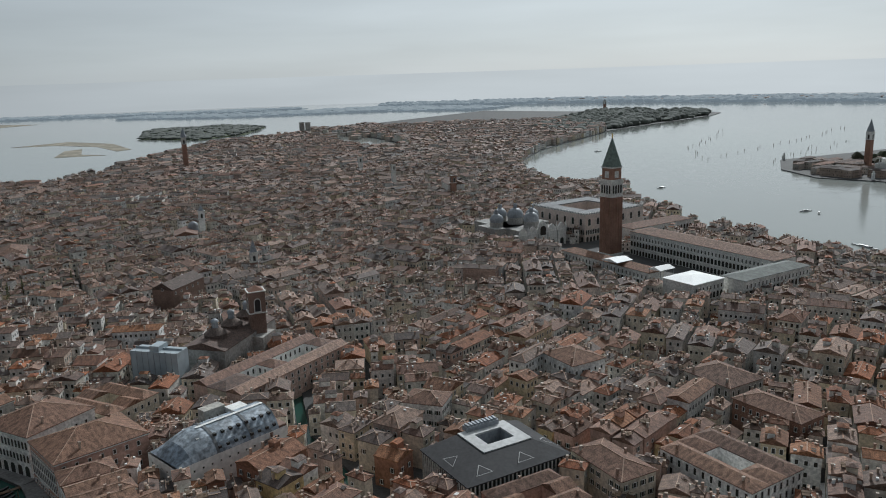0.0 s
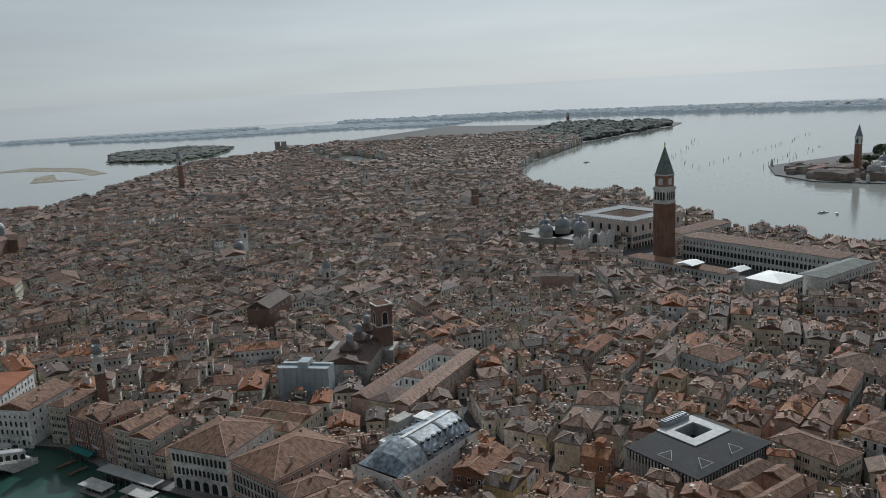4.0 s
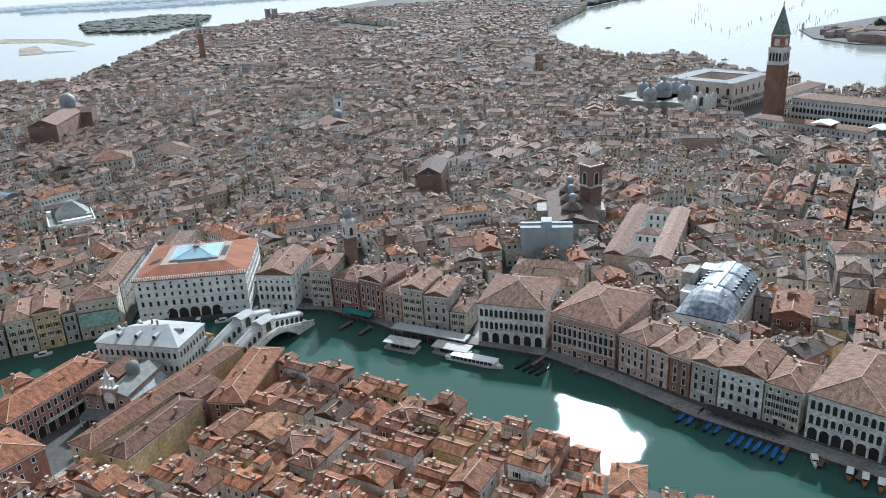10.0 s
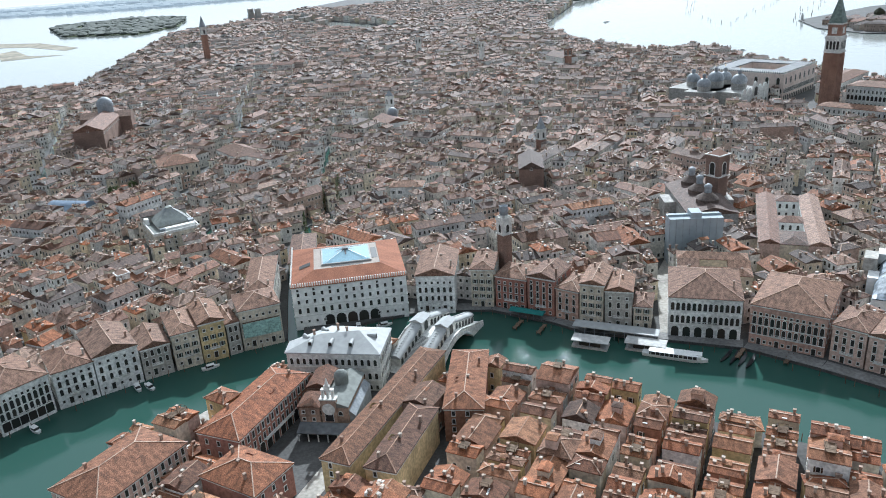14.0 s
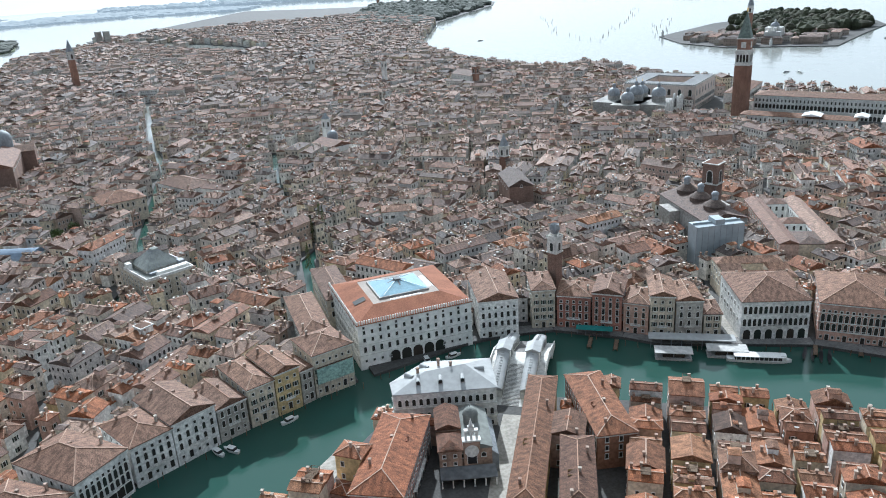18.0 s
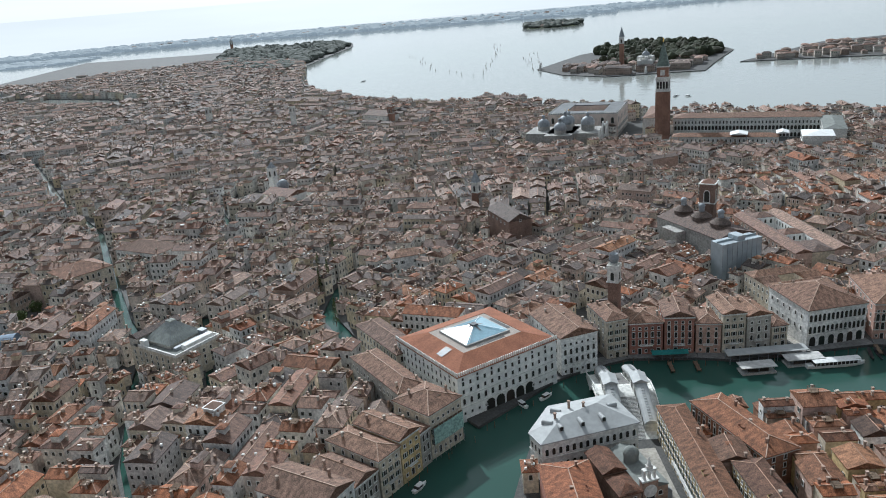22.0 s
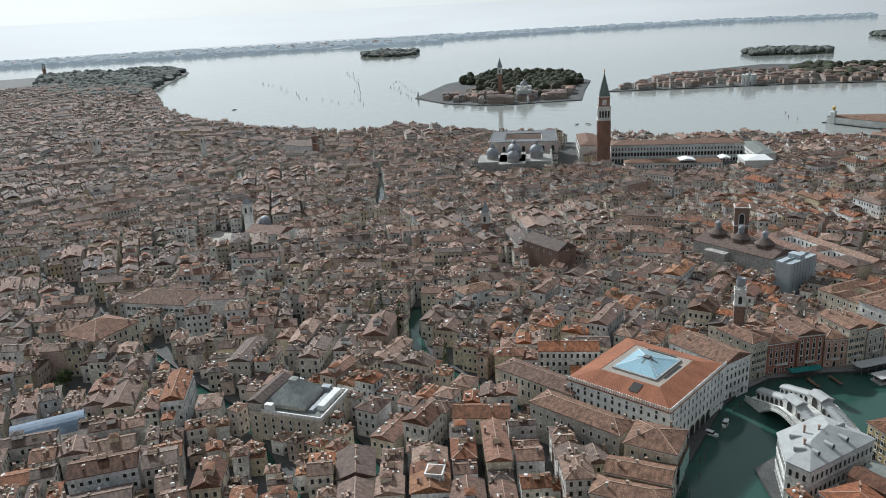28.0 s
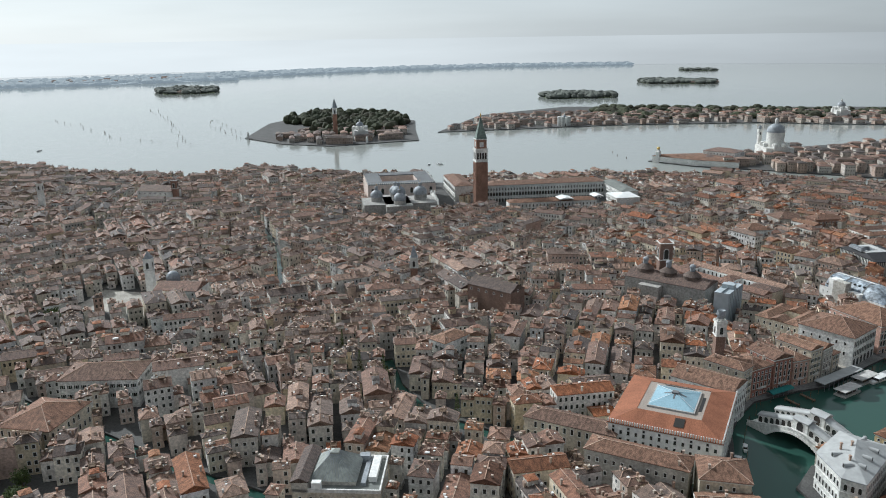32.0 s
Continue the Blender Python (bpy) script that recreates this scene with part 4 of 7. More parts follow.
def clump(b, x, y, z, r, h, tone, sides=7):
    """An uneven mass of leaves on the ground: a lumpy crown of a few rings."""
    ph = WOODROLL.uniform(0, 6)
    rings = []
    for f, g in ((0.75, 0.0), (1.0, 0.35), (0.85, 0.7), (0.4, 0.95)):
        rings.append([(x + r * f * WOODROLL.uniform(0.75, 1.2) * math.cos(ph + k * 2 * math.pi / sides), y + r * f * WOODROLL.uniform(0.75, 1.2) * math.sin(ph + k * 2 * math.pi / sides), z + h * (g + WOODROLL.uniform(-0.06, 0.06))) for k in range(sides)])
    top = (x, y, z + h)
    for lo, hi in zip(rings, rings[1:]):
        for k in range(sides):
            j = (k + 1) % sides
            b.quads([[lo[k], lo[j], hi[j], hi[k]]], tone)
    for k in range(sides):
        b.tris([[rings[-1][k], rings[-1][(k + 1) % sides], top]], tone)


def woods(name, plan, count, r, h, label, z=1.3, material=None):
    b = Batch()
    xs, ys = [p[0] for p in plan], [p[1] for p in plan]
    n = 0
    while n < count:
        x, y = WOODROLL.uniform(min(xs), max(xs)), WOODROLL.uniform(min(ys), max(ys))
        if inside(plan, np.array([x]), np.array([y]))[0]:
            clump(b, x, y, z, r * WOODROLL.uniform(0.6, 1.3), h * WOODROLL.uniform(0.6, 1.25), WOODROLL.random())
            n += 1
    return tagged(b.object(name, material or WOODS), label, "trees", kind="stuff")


GIORGIO = [(542, 1223), (493, 1108), (498, 1012), (550, 965), (613, 905), (749, 975), (905, 1049), (1000, 1160), (954, 1340), (768, 1329)]
GIUDECCA = [(731, 920), (812, 806), (949, 615), (1066, 356), (1090, 100), (1100, -600), (1500, -600), (1501, 95), (1317, 825), (1058, 956)]
DORSODURO = [(500, 494), (472, 430), (468, 340), (450, 200), (440, -100), (430, -500), (1000, -500), (930, 0), (835, 163), (680, 330), (560, 445)]
SERVOLO = [(1450, 2237), (1500, 2150), (1558, 2116), (1720, 2230), (1700, 2400), (1560, 2380)]
GRAZIA = [(1572, 940), (1600, 850), (1655, 763), (1760, 800), (1750, 930), (1660, 990)]
CLEMENTE = [(2347, 778), (2360, 640), (2388, 539), (2560, 560), (2540, 800), (2440, 830)]
SPIRITO = [(3442, 789), (3456, 618), (3560, 620), (3550, 800)]
LIDO = [(-300, 4150), (828, 3790), (1400, 3330), (2000, 2800), (2320, 2590), (2430, 2760), (3100, 2440), (3760, 1900), (4150, 1150), (4300, 1200), (3950, 2050), (3250, 2700), (2300, 3300), (1500, 3900), (700, 4350), (-300, 4420)]
VIGNOLE = [(-1452, 3560), (-900, 3380), (-300, 3560), (150, 3400), (330, 3650), (-324, 4080), (-900, 3700), (-1400, 3720)]
ERASMO = [(-2500, 3700), (-1700, 3850), (-900, 4000), (-700, 4250), (-1500, 4150), (-2600, 3950)]
CERTOSA = [(-968, 2598), (-830, 2180), (-640, 2080), (-560, 2250), (-576, 2613), (-760, 2760)]
for nm, plan, lab in (("island_monastery", GIORGIO, "quay-edged monastery island in the basin"), ("island_long", GIUDECCA, "long built-up island across the wide canal"), ("ground_customs", DORSODURO, "built-up point of land at the canal's mouth")):
    island(nm, plan, lab)
for nm, plan, lab in (("island_east", SERVOLO, "small wooded hospital island in the lagoon"), ("island_green", GRAZIA, "small wooded island in the lagoon"), ("island_south", CLEMENTE, "small built island in the lagoon"), ("island_far", SPIRITO, "far small island in the lagoon"),
                      ("shore_far", LIDO, "long low barrier island on the horizon"), ("shore_north", VIGNOLE, "low green farming island in the lagoon"), ("shore_north_far", ERASMO, "far low green island in the lagoon"), ("island_north", CERTOSA, "low scrubby island beside the city")):
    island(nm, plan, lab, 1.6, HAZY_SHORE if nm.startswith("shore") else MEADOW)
island("mud_bank", [(-1108, 2021), (-1030, 2168), (-855, 2048), (-729, 1844), (-745, 1800), (-860, 1960), (-1000, 2040)], "bare curved mud bank in shallow water", 0.35, SAND)
island("mud_bank_small", [(-729, 1709), (-833, 1680), (-890, 1850), (-870, 1900), (-800, 1740)], "thin bare mud bank in shallow water", 0.3, SAND)
island("mud_bank_far", [(-1881, 3369), (-1679, 3305), (-1741, 3115), (-1950, 3150)], "far bare mud bank", 0.35, SAND)
woods("woods_monastery", [(640, 1010), (760, 1010), (890, 1060), (980, 1170), (940, 1310), (780, 1310), (720, 1180), (600, 1120)], 330, 11, 17, "dark cypress and broadleaf wood on the monastery island", material=GREEN)
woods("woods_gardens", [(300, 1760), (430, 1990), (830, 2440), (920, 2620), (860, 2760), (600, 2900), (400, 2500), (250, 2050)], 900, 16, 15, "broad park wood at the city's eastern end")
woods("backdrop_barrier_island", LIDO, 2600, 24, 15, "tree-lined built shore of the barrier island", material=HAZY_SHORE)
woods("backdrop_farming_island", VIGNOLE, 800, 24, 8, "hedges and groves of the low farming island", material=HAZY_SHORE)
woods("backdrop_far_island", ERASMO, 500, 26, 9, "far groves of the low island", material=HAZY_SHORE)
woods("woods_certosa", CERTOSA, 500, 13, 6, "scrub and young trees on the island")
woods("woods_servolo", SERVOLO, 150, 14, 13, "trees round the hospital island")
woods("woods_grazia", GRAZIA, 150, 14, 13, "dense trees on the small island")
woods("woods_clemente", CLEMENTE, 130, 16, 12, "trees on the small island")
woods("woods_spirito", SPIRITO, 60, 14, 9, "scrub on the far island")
woods("woods_giudecca", [(1000, 640), (1150, 330), (1230, 100), (1400, 100), (1280, 760)], 240, 12, 11, "gardens behind the long island's houses", material=GREEN)

# houses of the outlying shores
OUT_WALL = surface("mixed_island_plaster", [(0.45, 0.36, 0.30), (0.55, 0.50, 0.44), (0.38, 0.28, 0.22), (0.60, 0.57, 0.52), (0.42, 0.31, 0.25)], 0.9, fine=0.9, big=0.15, vary=0.3)
out_walls, out_roofs, out_windows = Batch(), Batch(), Batch()


def spread(plan, count, low, high, turn, edge=None, sizes=(9, 22)):
    xs, ys = [p[0] for p in plan], [p[1] for p in plan]
    made, tries = 0, 0
    taken = []
    while made < count and tries < count * 12:
        tries += 1
        x, y = rng.uniform(min(xs), max(xs)), rng.uniform(min(ys), max(ys))
        if not inside(plan, np.array([x]), np.array([y]))[0] or any(abs(x - q[0]) + abs(y - q[1]) < 14 for q in taken):
            continue
        taken.append((x, y))
        w, d, h, t = rng.uniform(*sizes), rng.uniform(8, 13), rng.uniform(low, high), rng.random()
        a = turn + (math.pi / 2 if rng.random() < 0.4 else 0)
        wall_box(out_walls, w, d, 1, h, (x, y, 0), a, t)
        roof(out_roofs, w, d, h, 2.2, (x, y, 0), a, t, True)
        wall_windows(out_windows, w, d, 1.2, h, (x, y, 0), a, t, rng=rng)
        made += 1


spread([(745, 915), (815, 815), (952, 625), (1070, 366), (1100, -100), (1330, -100), (1250, 500), (1040, 900)], 420, 6, 13, -0.9)
spread([(470, 420), (455, 200), (445, -200), (900, -200), (880, 20), (790, 150), (650, 310), (560, 400)], 520, 8, 15, 0.2)
spread([(545, 1190), (515, 1110), (520, 1020), (560, 985), (620, 930), (740, 985), (700, 1090), (600, 1180)], 60, 7, 12, 0.58, sizes=(16, 44))
spread(SERVOLO, 14, 6, 10, 0.3, sizes=(14, 30)), spread(CLEMENTE, 14, 6, 10, 0.3, sizes=(14, 30))
spread([(-300, 1950), (100, 1700), (380, 2000), (300, 2400), (0, 2500), (-250, 2300)], 130, 8, 13, 0.9, sizes=(12, 34))
spread([(250, 4050), (828, 3850), (1400, 3420), (2000, 2920), (2320, 2720), (2330, 2900), (1450, 3600), (700, 4100)], 160, 8, 17, 0.6, sizes=(14, 34))
for b, nm, mt, lab in ((out_walls, "outlying_walls", OUT_WALL, "plastered walls of houses on the outlying islands"), (out_roofs, "outlying_roofs", ROOF, "tile roofs of houses on the outlying islands"), (out_windows, "outlying_windows", DARK, "dark windows of houses on the outlying islands")):
    tagged(b.object(nm, mt), lab, "houses", kind="stuff")


# ---- palaces along the wide canal ----
def piece(name, material, parent, fill, label=""):
    b = Batch()
    fill(b)
    return b.object(name, material, parent, label)


def palace(p0, p1, depth, h, tint, floors, grand=False, arcade=0, label="", name="palace", rows=None, roof_tone=0.5):
    x, y, w, d, a = front(p0, p1, depth)
    d = abs(d)
    at = (x, y, 0)
    ob = thing(name, label, "palace" if grand else "house", "palaces along the wide canal")
    gabled = not grand and d > w and roof_tone > 0.45
    rise = min(w, d) * 0.2
    piece("wall", PLASTER[tint], ob, lambda b: wall_box(b, w, d, -1, h, at, a, roof_tone, rise + 0.2 if gabled else 0))
    caps = Batch()
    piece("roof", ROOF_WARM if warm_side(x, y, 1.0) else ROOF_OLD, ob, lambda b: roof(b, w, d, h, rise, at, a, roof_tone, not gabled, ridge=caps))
    caps.object("ridge", RIDGE, ob, "pale mortared ridge tiles")
    piece("cornice", STONE, ob, lambda b: [box(b, 0, s * (d / 2 + 0.18), h - 0.5, w + 0.7, 0.36, 0.45, at, a) for s in (-1, 1)] + [box(b, s * (w / 2 + 0.18), 0, h - 0.5, 0.36, d, 0.45, at, a) for s in (-1, 1)])
    fh = (h - 1.6) / floors
    n = max(2, int(w / (2.05 if grand else 2.7)))
    for f in range(floors):
        z = 1.4 + f * fh + 0.6
        if f == 0:
            if arcade:
                for i in range(arcade):
                    hang(ob, W_PORT, (i - (arcade - 1) / 2) * (w - 1) / arcade, -d / 2, 1.3, at, a, "arch")
            else:
                for i in range(n):
                    hang(ob, W_DOOR if i % 3 == 1 else W_SMALL, (i - (n - 1) / 2) * (w - 0.8) / n, -d / 2, 1.3 if i % 3 == 1 else 2.2, at, a, "doorway" if i % 3 == 1 else "window")
            continue
        top = f == floors - 1 and floors > 3
        mesh = W_SMALL if top else (W_ARCH if grand or (f in (1, 2) and tint in ("white", "rose", "grey")) else (W_GREEN if tint in ("cream", "yellow") else W_TALL))
        for i in range(n):
            hang(ob, mesh, (i - (n - 1) / 2) * (w - 0.8) / n, -d / 2, z - (0.4 if grand else 0), at, a).scale = (1.15, 1, 1.35) if grand and not top else (1, 1, 1)
        if f == 1 and w > 8:
            piece("balcony", STONE, ob, lambda b: [box(b, 0, -d / 2 - 0.5, z - 0.35, w * 0.4, 1.0, 0.18, at, a)] + [box(b, u, -d / 2 - 0.9, z - 0.2, 0.12, 0.12, 0.9, at, a) for u in np.linspace(-w * .19, w * .19, 9)] + [box(b, 0, -d / 2 - 0.9, z + 0.7, w * 0.4, 0.18, 0.12, at, a)])
        if grand:
            piece("string_course", STONE, ob, lambda b: box(b, 0, -d / 2 - 0.1, z - 0.55, w + 0.2, 0.3, 0.25, at, a))
        for s in (1, 3):
            length, off, extra = side_turn(w, d, s)
            for u in np.arange(-length / 2 + 3, length / 2 - 2, 4.5):
                hang(ob, W_PLAIN, float(u), off, z, at, a + extra)
    for i in range(3 if w > 12 else 2):
        piece("chimney", STACK, ob, lambda b: chimney(b, (i - 0.7) * w * 0.3, (0.3 - 0.25 * i) * d, h + rise * 0.3, 2.2, at, a, 0.3 * i))
    if w > 14:
        piece("dormer", PLASTER[tint], ob, lambda b: dormer(b, w * 0.1, -d * 0.22, h + rise * 0.35, at, a, 0.4, 2.4))
    return ob


WORDS = {"cream": "cream plastered", "white": "white stone", "grey": "grey weathered stone", "red": "dark red plastered", "rose": "rose-red plastered", "pink": "pale pink plastered", "yellow": "ochre yellow plastered", "brick": "brown brick"}
for i, (p0, p1, depth, h, tint, floors) in enumerate(ROW):
    grand = (Vector(p1) - Vector(p0)).length > 17.5
    palace(p0, p1, depth, h, tint, floors, grand, 6 if grand and tint in ("white", "grey") else 0,
           f"{WORDS[tint]} {'palace with arched windows' if grand else 'canal house'} at the water", "palace" if grand else "canal_house", roof_tone=(i * 0.37) % 1)
NETTING = surface("pale_green_netting", [(0.34, 0.50, 0.45), (0.30, 0.45, 0.41)], 0.85, fine=1.2, big=0.3, vary=0.3)
nx, ny, nw, nd, na = front(ROW[9][0], ROW[9][1], ROW[9][2])
net = thing("scaffold_netting", "pale green netting hung on a scaffold before a palace", "scaffold")
piece("net", NETTING, net, lambda b: box(b, 0, -nd / 2 - 1.2, 6.2, nw - 1.5, 0.12, 6.4, (nx, ny, 0), na), "pale green scaffold netting")
for k in range(7):
    piece("scaffold_tube", LEAD, net, lambda b: box(b, (k / 6 - 0.5) * (nw - 1.5), -nd / 2 - 1.05, 0.0, 0.1, 0.1, 13.4, (nx, ny, 0), na))
for z in (6.1, 9.3, 12.7):
    piece("scaffold_deck", TIMBER, net, lambda b: box(b, 0, -nd / 2 - 0.66, z, nw - 1.3, 0.8, 0.08, (nx, ny, 0), na))
for i, (p0, p1, depth, h, tint, floors) in enumerate(MARKET):
    if depth < 0:
        p0, p1, depth = p1, p0, -depth
    palace(p0, p1, depth, h, tint, floors, False, 10 if i == 0 else 0, f"long {WORDS[tint]} market building with a ridged tile roof", "market_building", roof_tone=0.55 + 0.1 * i)


for i, (x, y, w, d, a, h, tint, court) in enumerate(BLOCKS):
    at = (x, y, 0)
    ob = thing("large_house", f"large {tint} {'brick' if tint == 'brick' else 'plastered'} house {'round a small court' if court else 'with a hipped tile roof'}", "house", "large houses among the roofs")
    piece("wall", BRICK if tint == "brick" else PLASTER[tint], ob, lambda b: wall_box(b, w, d, 1, h, at, a, 0.3))
    if court:
        cw_, cd_ = court
        tw = (d - cd_) / 2
        for u, v, rw, rd in ((0, -(d - tw) / 2, w, tw), (0, (d - tw) / 2, w, tw), (-(w + cw_) / 4, 0, (w - cw_) / 2, cd_), ((w + cw_) / 4, 0, (w - cw_) / 2, cd_)):
            piece("roof", ROOF_OLD, ob, lambda b: roof(b, rw, rd, h, 2.0, turned([[u, v, 0]], at, a)[0], a, 0.4 + 0.1 * i, rw > rd * 1.2, 0.3))
        piece("court_wall", PLASTER[tint], ob, lambda b: b.quads(turned(BOX[:4, ::-1] * np.array([cw_ / 2 - 0.4, cd_ / 2 - 0.4, h - 1.0]) + np.array([0, 0, 1.0]), at, a), 0.3))
    else:
        caps = Batch()
        piece("roof", ROOF_OLD, ob, lambda b: roof(b, w, d, h, min(w, d) * 0.2, at, a, (0.19 * i) % 1, True, ridge=caps))
        caps.object("ridge", RIDGE, ob, "pale mortared ridge tiles")
    for s in range(4):
        length, off, extra = side_turn(w, d, s)
        for u, z in storeys(length, 1.2, h, 3.0, 3.2, 4.0, 0.05):
            hang(ob, (W_PLAIN, W_TALL, W_GREEN)[i % 3], u, off, z, at, a + extra)
    for k in range(3):
        piece("chimney", STACK, ob, lambda b: chimney(b, (k - 1) * w * 0.36, (0.4 if k % 2 else -0.4) * d, h, 2.4, at, a, 0.3 * k))


# ---- the customs house of the merchants: white block with a glazed court ----
fx, fy, fw, fd, fa = FONDACO
fat = (fx, fy, 0)
SKYGLASS = surface("pale_blue_glass", [(0.30, 0.46, 0.54)], 0.12, vary=0.12, spec=0.6)
NEWROOF = surface("clean_terracotta", [(0.29, 0.118, 0.066), (0.315, 0.13, 0.072)], 0.9, fine=1.6, vary=0.25, bump=0.3, uv=True, stretch=(1.6, 0.55, 1))
DECK = surface("roof_deck", [(0.34, 0.29, 0.25)], 0.8, vary=0.15)
PALE_BAR = surface("pale_glazing_bar", [(0.62, 0.66, 0.68)], 0.5, vary=0.1)
OLDLEAD = surface("old_dark_lead", [(0.15, 0.155, 0.16)], 0.75, fine=0.5, big=0.1, vary=0.3)
fondaco = thing("trading_house", "large white four-storey trading house with orange tile roof and glazed court", "building")
piece("wall", WHITE, fondaco, lambda b: wall_box(b, fw, fd, -1, 19.8, fat, fa, 0.2))


def ring_roof(b, w, d, iw, idp, z, rise, at, turn, tone):
    o = turned([[-w / 2, -d / 2, z], [w / 2, -d / 2, z], [w / 2, d / 2, z], [-w / 2, d / 2, z]], at, turn)
    n = turned([[-iw / 2, -idp / 2, z + rise], [iw / 2, -idp / 2, z + rise], [iw / 2, idp / 2, z + rise], [-iw / 2, idp / 2, z + rise]], at, turn)
    for i in range(4):
        j = (i + 1) % 4
        b.quads([[o[i], o[j], n[j], n[i]]], tone, [[(30 * i, 0), (30 * i + w, 0), (30 * i + w - 9, 12), (30 * i + 9, 12)]])
        lo = np.array([0, 0, -0.4])
        b.quads([[o[i] + lo, o[j] + lo, o[j], o[i]], [n[j] + (0, 0, -3), n[i] + (0, 0, -3), n[i], n[j]]], tone)


piece("roof", NEWROOF, fondaco, lambda b: ring_roof(b, fw + 1, fd + 1, 29, 26, 20.3, 3.2, fat, fa, 0.4), "clean orange terracotta roof round the court")
piece("roof_deck", DECK, fondaco, lambda b: box(b, 0, 0, 21, 28.9, 25.9, 2.35, fat, fa), "flat timber terrace round the skylight")
sky_light = piece("skylight", SKYGLASS, fondaco, lambda b: b.tris(turned([[[-10.4, -9.1, 24.2], [10.4, -9.1, 24.2], [0, 0, 27.0]], [[10.4, -9.1, 24.2], [10.4, 9.1, 24.2], [0, 0, 27.0]], [[10.4, 9.1, 24.2], [-10.4, 9.1, 24.2], [0, 0, 27.0]], [[-10.4, 9.1, 24.2], [-10.4, -9.1, 24.2], [0, 0, 27.0]]], fat, fa)), "pale blue glass pyramid skylight")
# flat dark sheets on the deck paint the shade down a light well
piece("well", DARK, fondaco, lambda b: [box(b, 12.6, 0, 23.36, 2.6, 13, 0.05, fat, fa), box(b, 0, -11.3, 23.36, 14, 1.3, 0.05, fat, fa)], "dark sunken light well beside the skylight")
piece("curb", CONCRETE, fondaco, lambda b: box(b, 0, 0, 23.3, 22, 19.4, 0.85, fat, fa))
piece("vent", OLDLEAD, fondaco, lambda b: [box(b, 0, 0, 26.3, 2.6, 2.6, 1.0, fat, fa)] + [b.quads(turned([[[-0.5, 0.6, 27.0], [0.5, 0.6, 27.0], [0.35, 4.6, 25.75], [-0.35, 4.6, 25.75]]], fat, fa + k * math.pi / 4)) for k in range(8)], "dark star-shaped vent on the skylight's tip")
for k in range(4):
    piece("glazing_bar", PALE_BAR, sky_light, lambda b: [b.quads(turned([[p, [p[0] + 0.35, p[1], p[2]], [q[0] + 0.35, q[1], q[2]], q]], fat, fa + k * math.pi / 2)) for p, q in (([-9.2, -9.2, 24.75], [0, 0, 27.15]),)])
piece("hatch", DARK, fondaco, lambda b: b.quads(turned([[[-fw / 2 + 3.5, -3, 21.75], [-fw / 2 + 3.5, -7, 21.75], [-fw / 2 + 8.5, -7, 23.3], [-fw / 2 + 8.5, -3, 23.3]]], fat, fa)), "dark rectangular roof hatch")
piece("battlement", STONE, fondaco, lambda b: [box(b, u, -fd / 2 - 0.2, 20.3, 0.5, 0.5, 1.5, fat, fa) for u in np.arange(-fw / 2, fw / 2 + .1, 1.0)] + [box(b, -fw / 2 - 0.2, u, 20.3, 0.5, 0.5, 1.5, fat, fa) for u in np.arange(-fd / 2, fd / 2 + .1, 1.0)])["kind"] = "stuff"
piece("string_course", STONE, fondaco, lambda b: [box(b, 0, 0, z, fw + 0.5, fd + 0.5, 0.3, fat, fa) for z in (6.3, 10.8, 19.4)])
for s in range(4):
    length, off, extra = side_turn(fw, fd, s)
    n = 14
    for i in range(n):
        u = (i - (n - 1) / 2) * (length - 1.5) / n
        for z, me in ((7.6, W_ARCH), (12.2, W_PLAIN), (15.6, W_PLAIN), (17.9, W_SMALL)):
            if z == 17.9 and i % 2:
                continue
            hang(fondaco, me, u, off, z, fat, fa + extra)
        if s == 0 and 4 <= i <= 9:
            continue
        hang(fondaco, W_SMALL, u, off, 3.2, fat, fa + extra)
for i in range(5):
    hang(fondaco, W_BIG, (i - 2) * 4.9, -fd / 2, -0.4, fat, fa, "arch", "tall water-gate arch")


# ---- the treasurers' palace: white stone with a lead roof ----
camer = thing("treasury_palace", "white stone palace with arched windows and pale lead roof", "palace")
piece("wall", STONE, camer, lambda b: prism(b, CAMERLENGHI, -1, 16.2, 0.3, False))


def lead_roof(b, plan, z, rise, over=0.6, inset=7.5):
    pts = [Vector(p) for p in plan]
    if sum(p.x * q.y - q.x * p.y for p, q in zip(pts, pts[1:] + pts[:1])) < 0:
        pts.reverse()
    c = sum(pts, Vector((0, 0))) / len(pts)
    o = [p + (p - c).normalized() * over for p in pts]
    i_ = [p + (c - p).normalized() * inset for p in pts]
    for k in range(len(pts)):
        j = (k + 1) % len(pts)
        b.quads([[(*o[k], z), (*o[j], z), (*i_[j], z + rise), (*i_[k], z + rise)], [(*o[k], z - 0.4), (*o[j], z - 0.4), (*o[j], z), (*o[k], z)]])
        b.tris([[(*i_[k], z + rise), (*i_[j], z + rise), (*c, z + rise + 0.6)]])


def treasury_roof(b, plan, z, top, ridge):
    """Sheet roof over the five-sided plan: each slope runs up to the ridge between two points."""
    o = [Vector(p) for p in plan]
    c = sum(o, Vector((0, 0))) / len(o)
    o = [p + (p - c).normalized() * 0.6 for p in o]
    ends = [Vector(p) for p in ridge]
    near = [min(ends, key=lambda e: (e - p).length) for p in o]
    for k in range(len(o)):
        j = (k + 1) % len(o)
        b.quads([[(*o[k], z - 0.4), (*o[j], z - 0.4), (*o[j], z), (*o[k], z)]])
        if near[k] == near[j]:
            b.tris([[(*o[k], z), (*o[j], z), (*near[k], top)]])
        else:
            b.quads([[(*o[k], z), (*o[j], z), (*near[j], top), (*near[k], top)]])


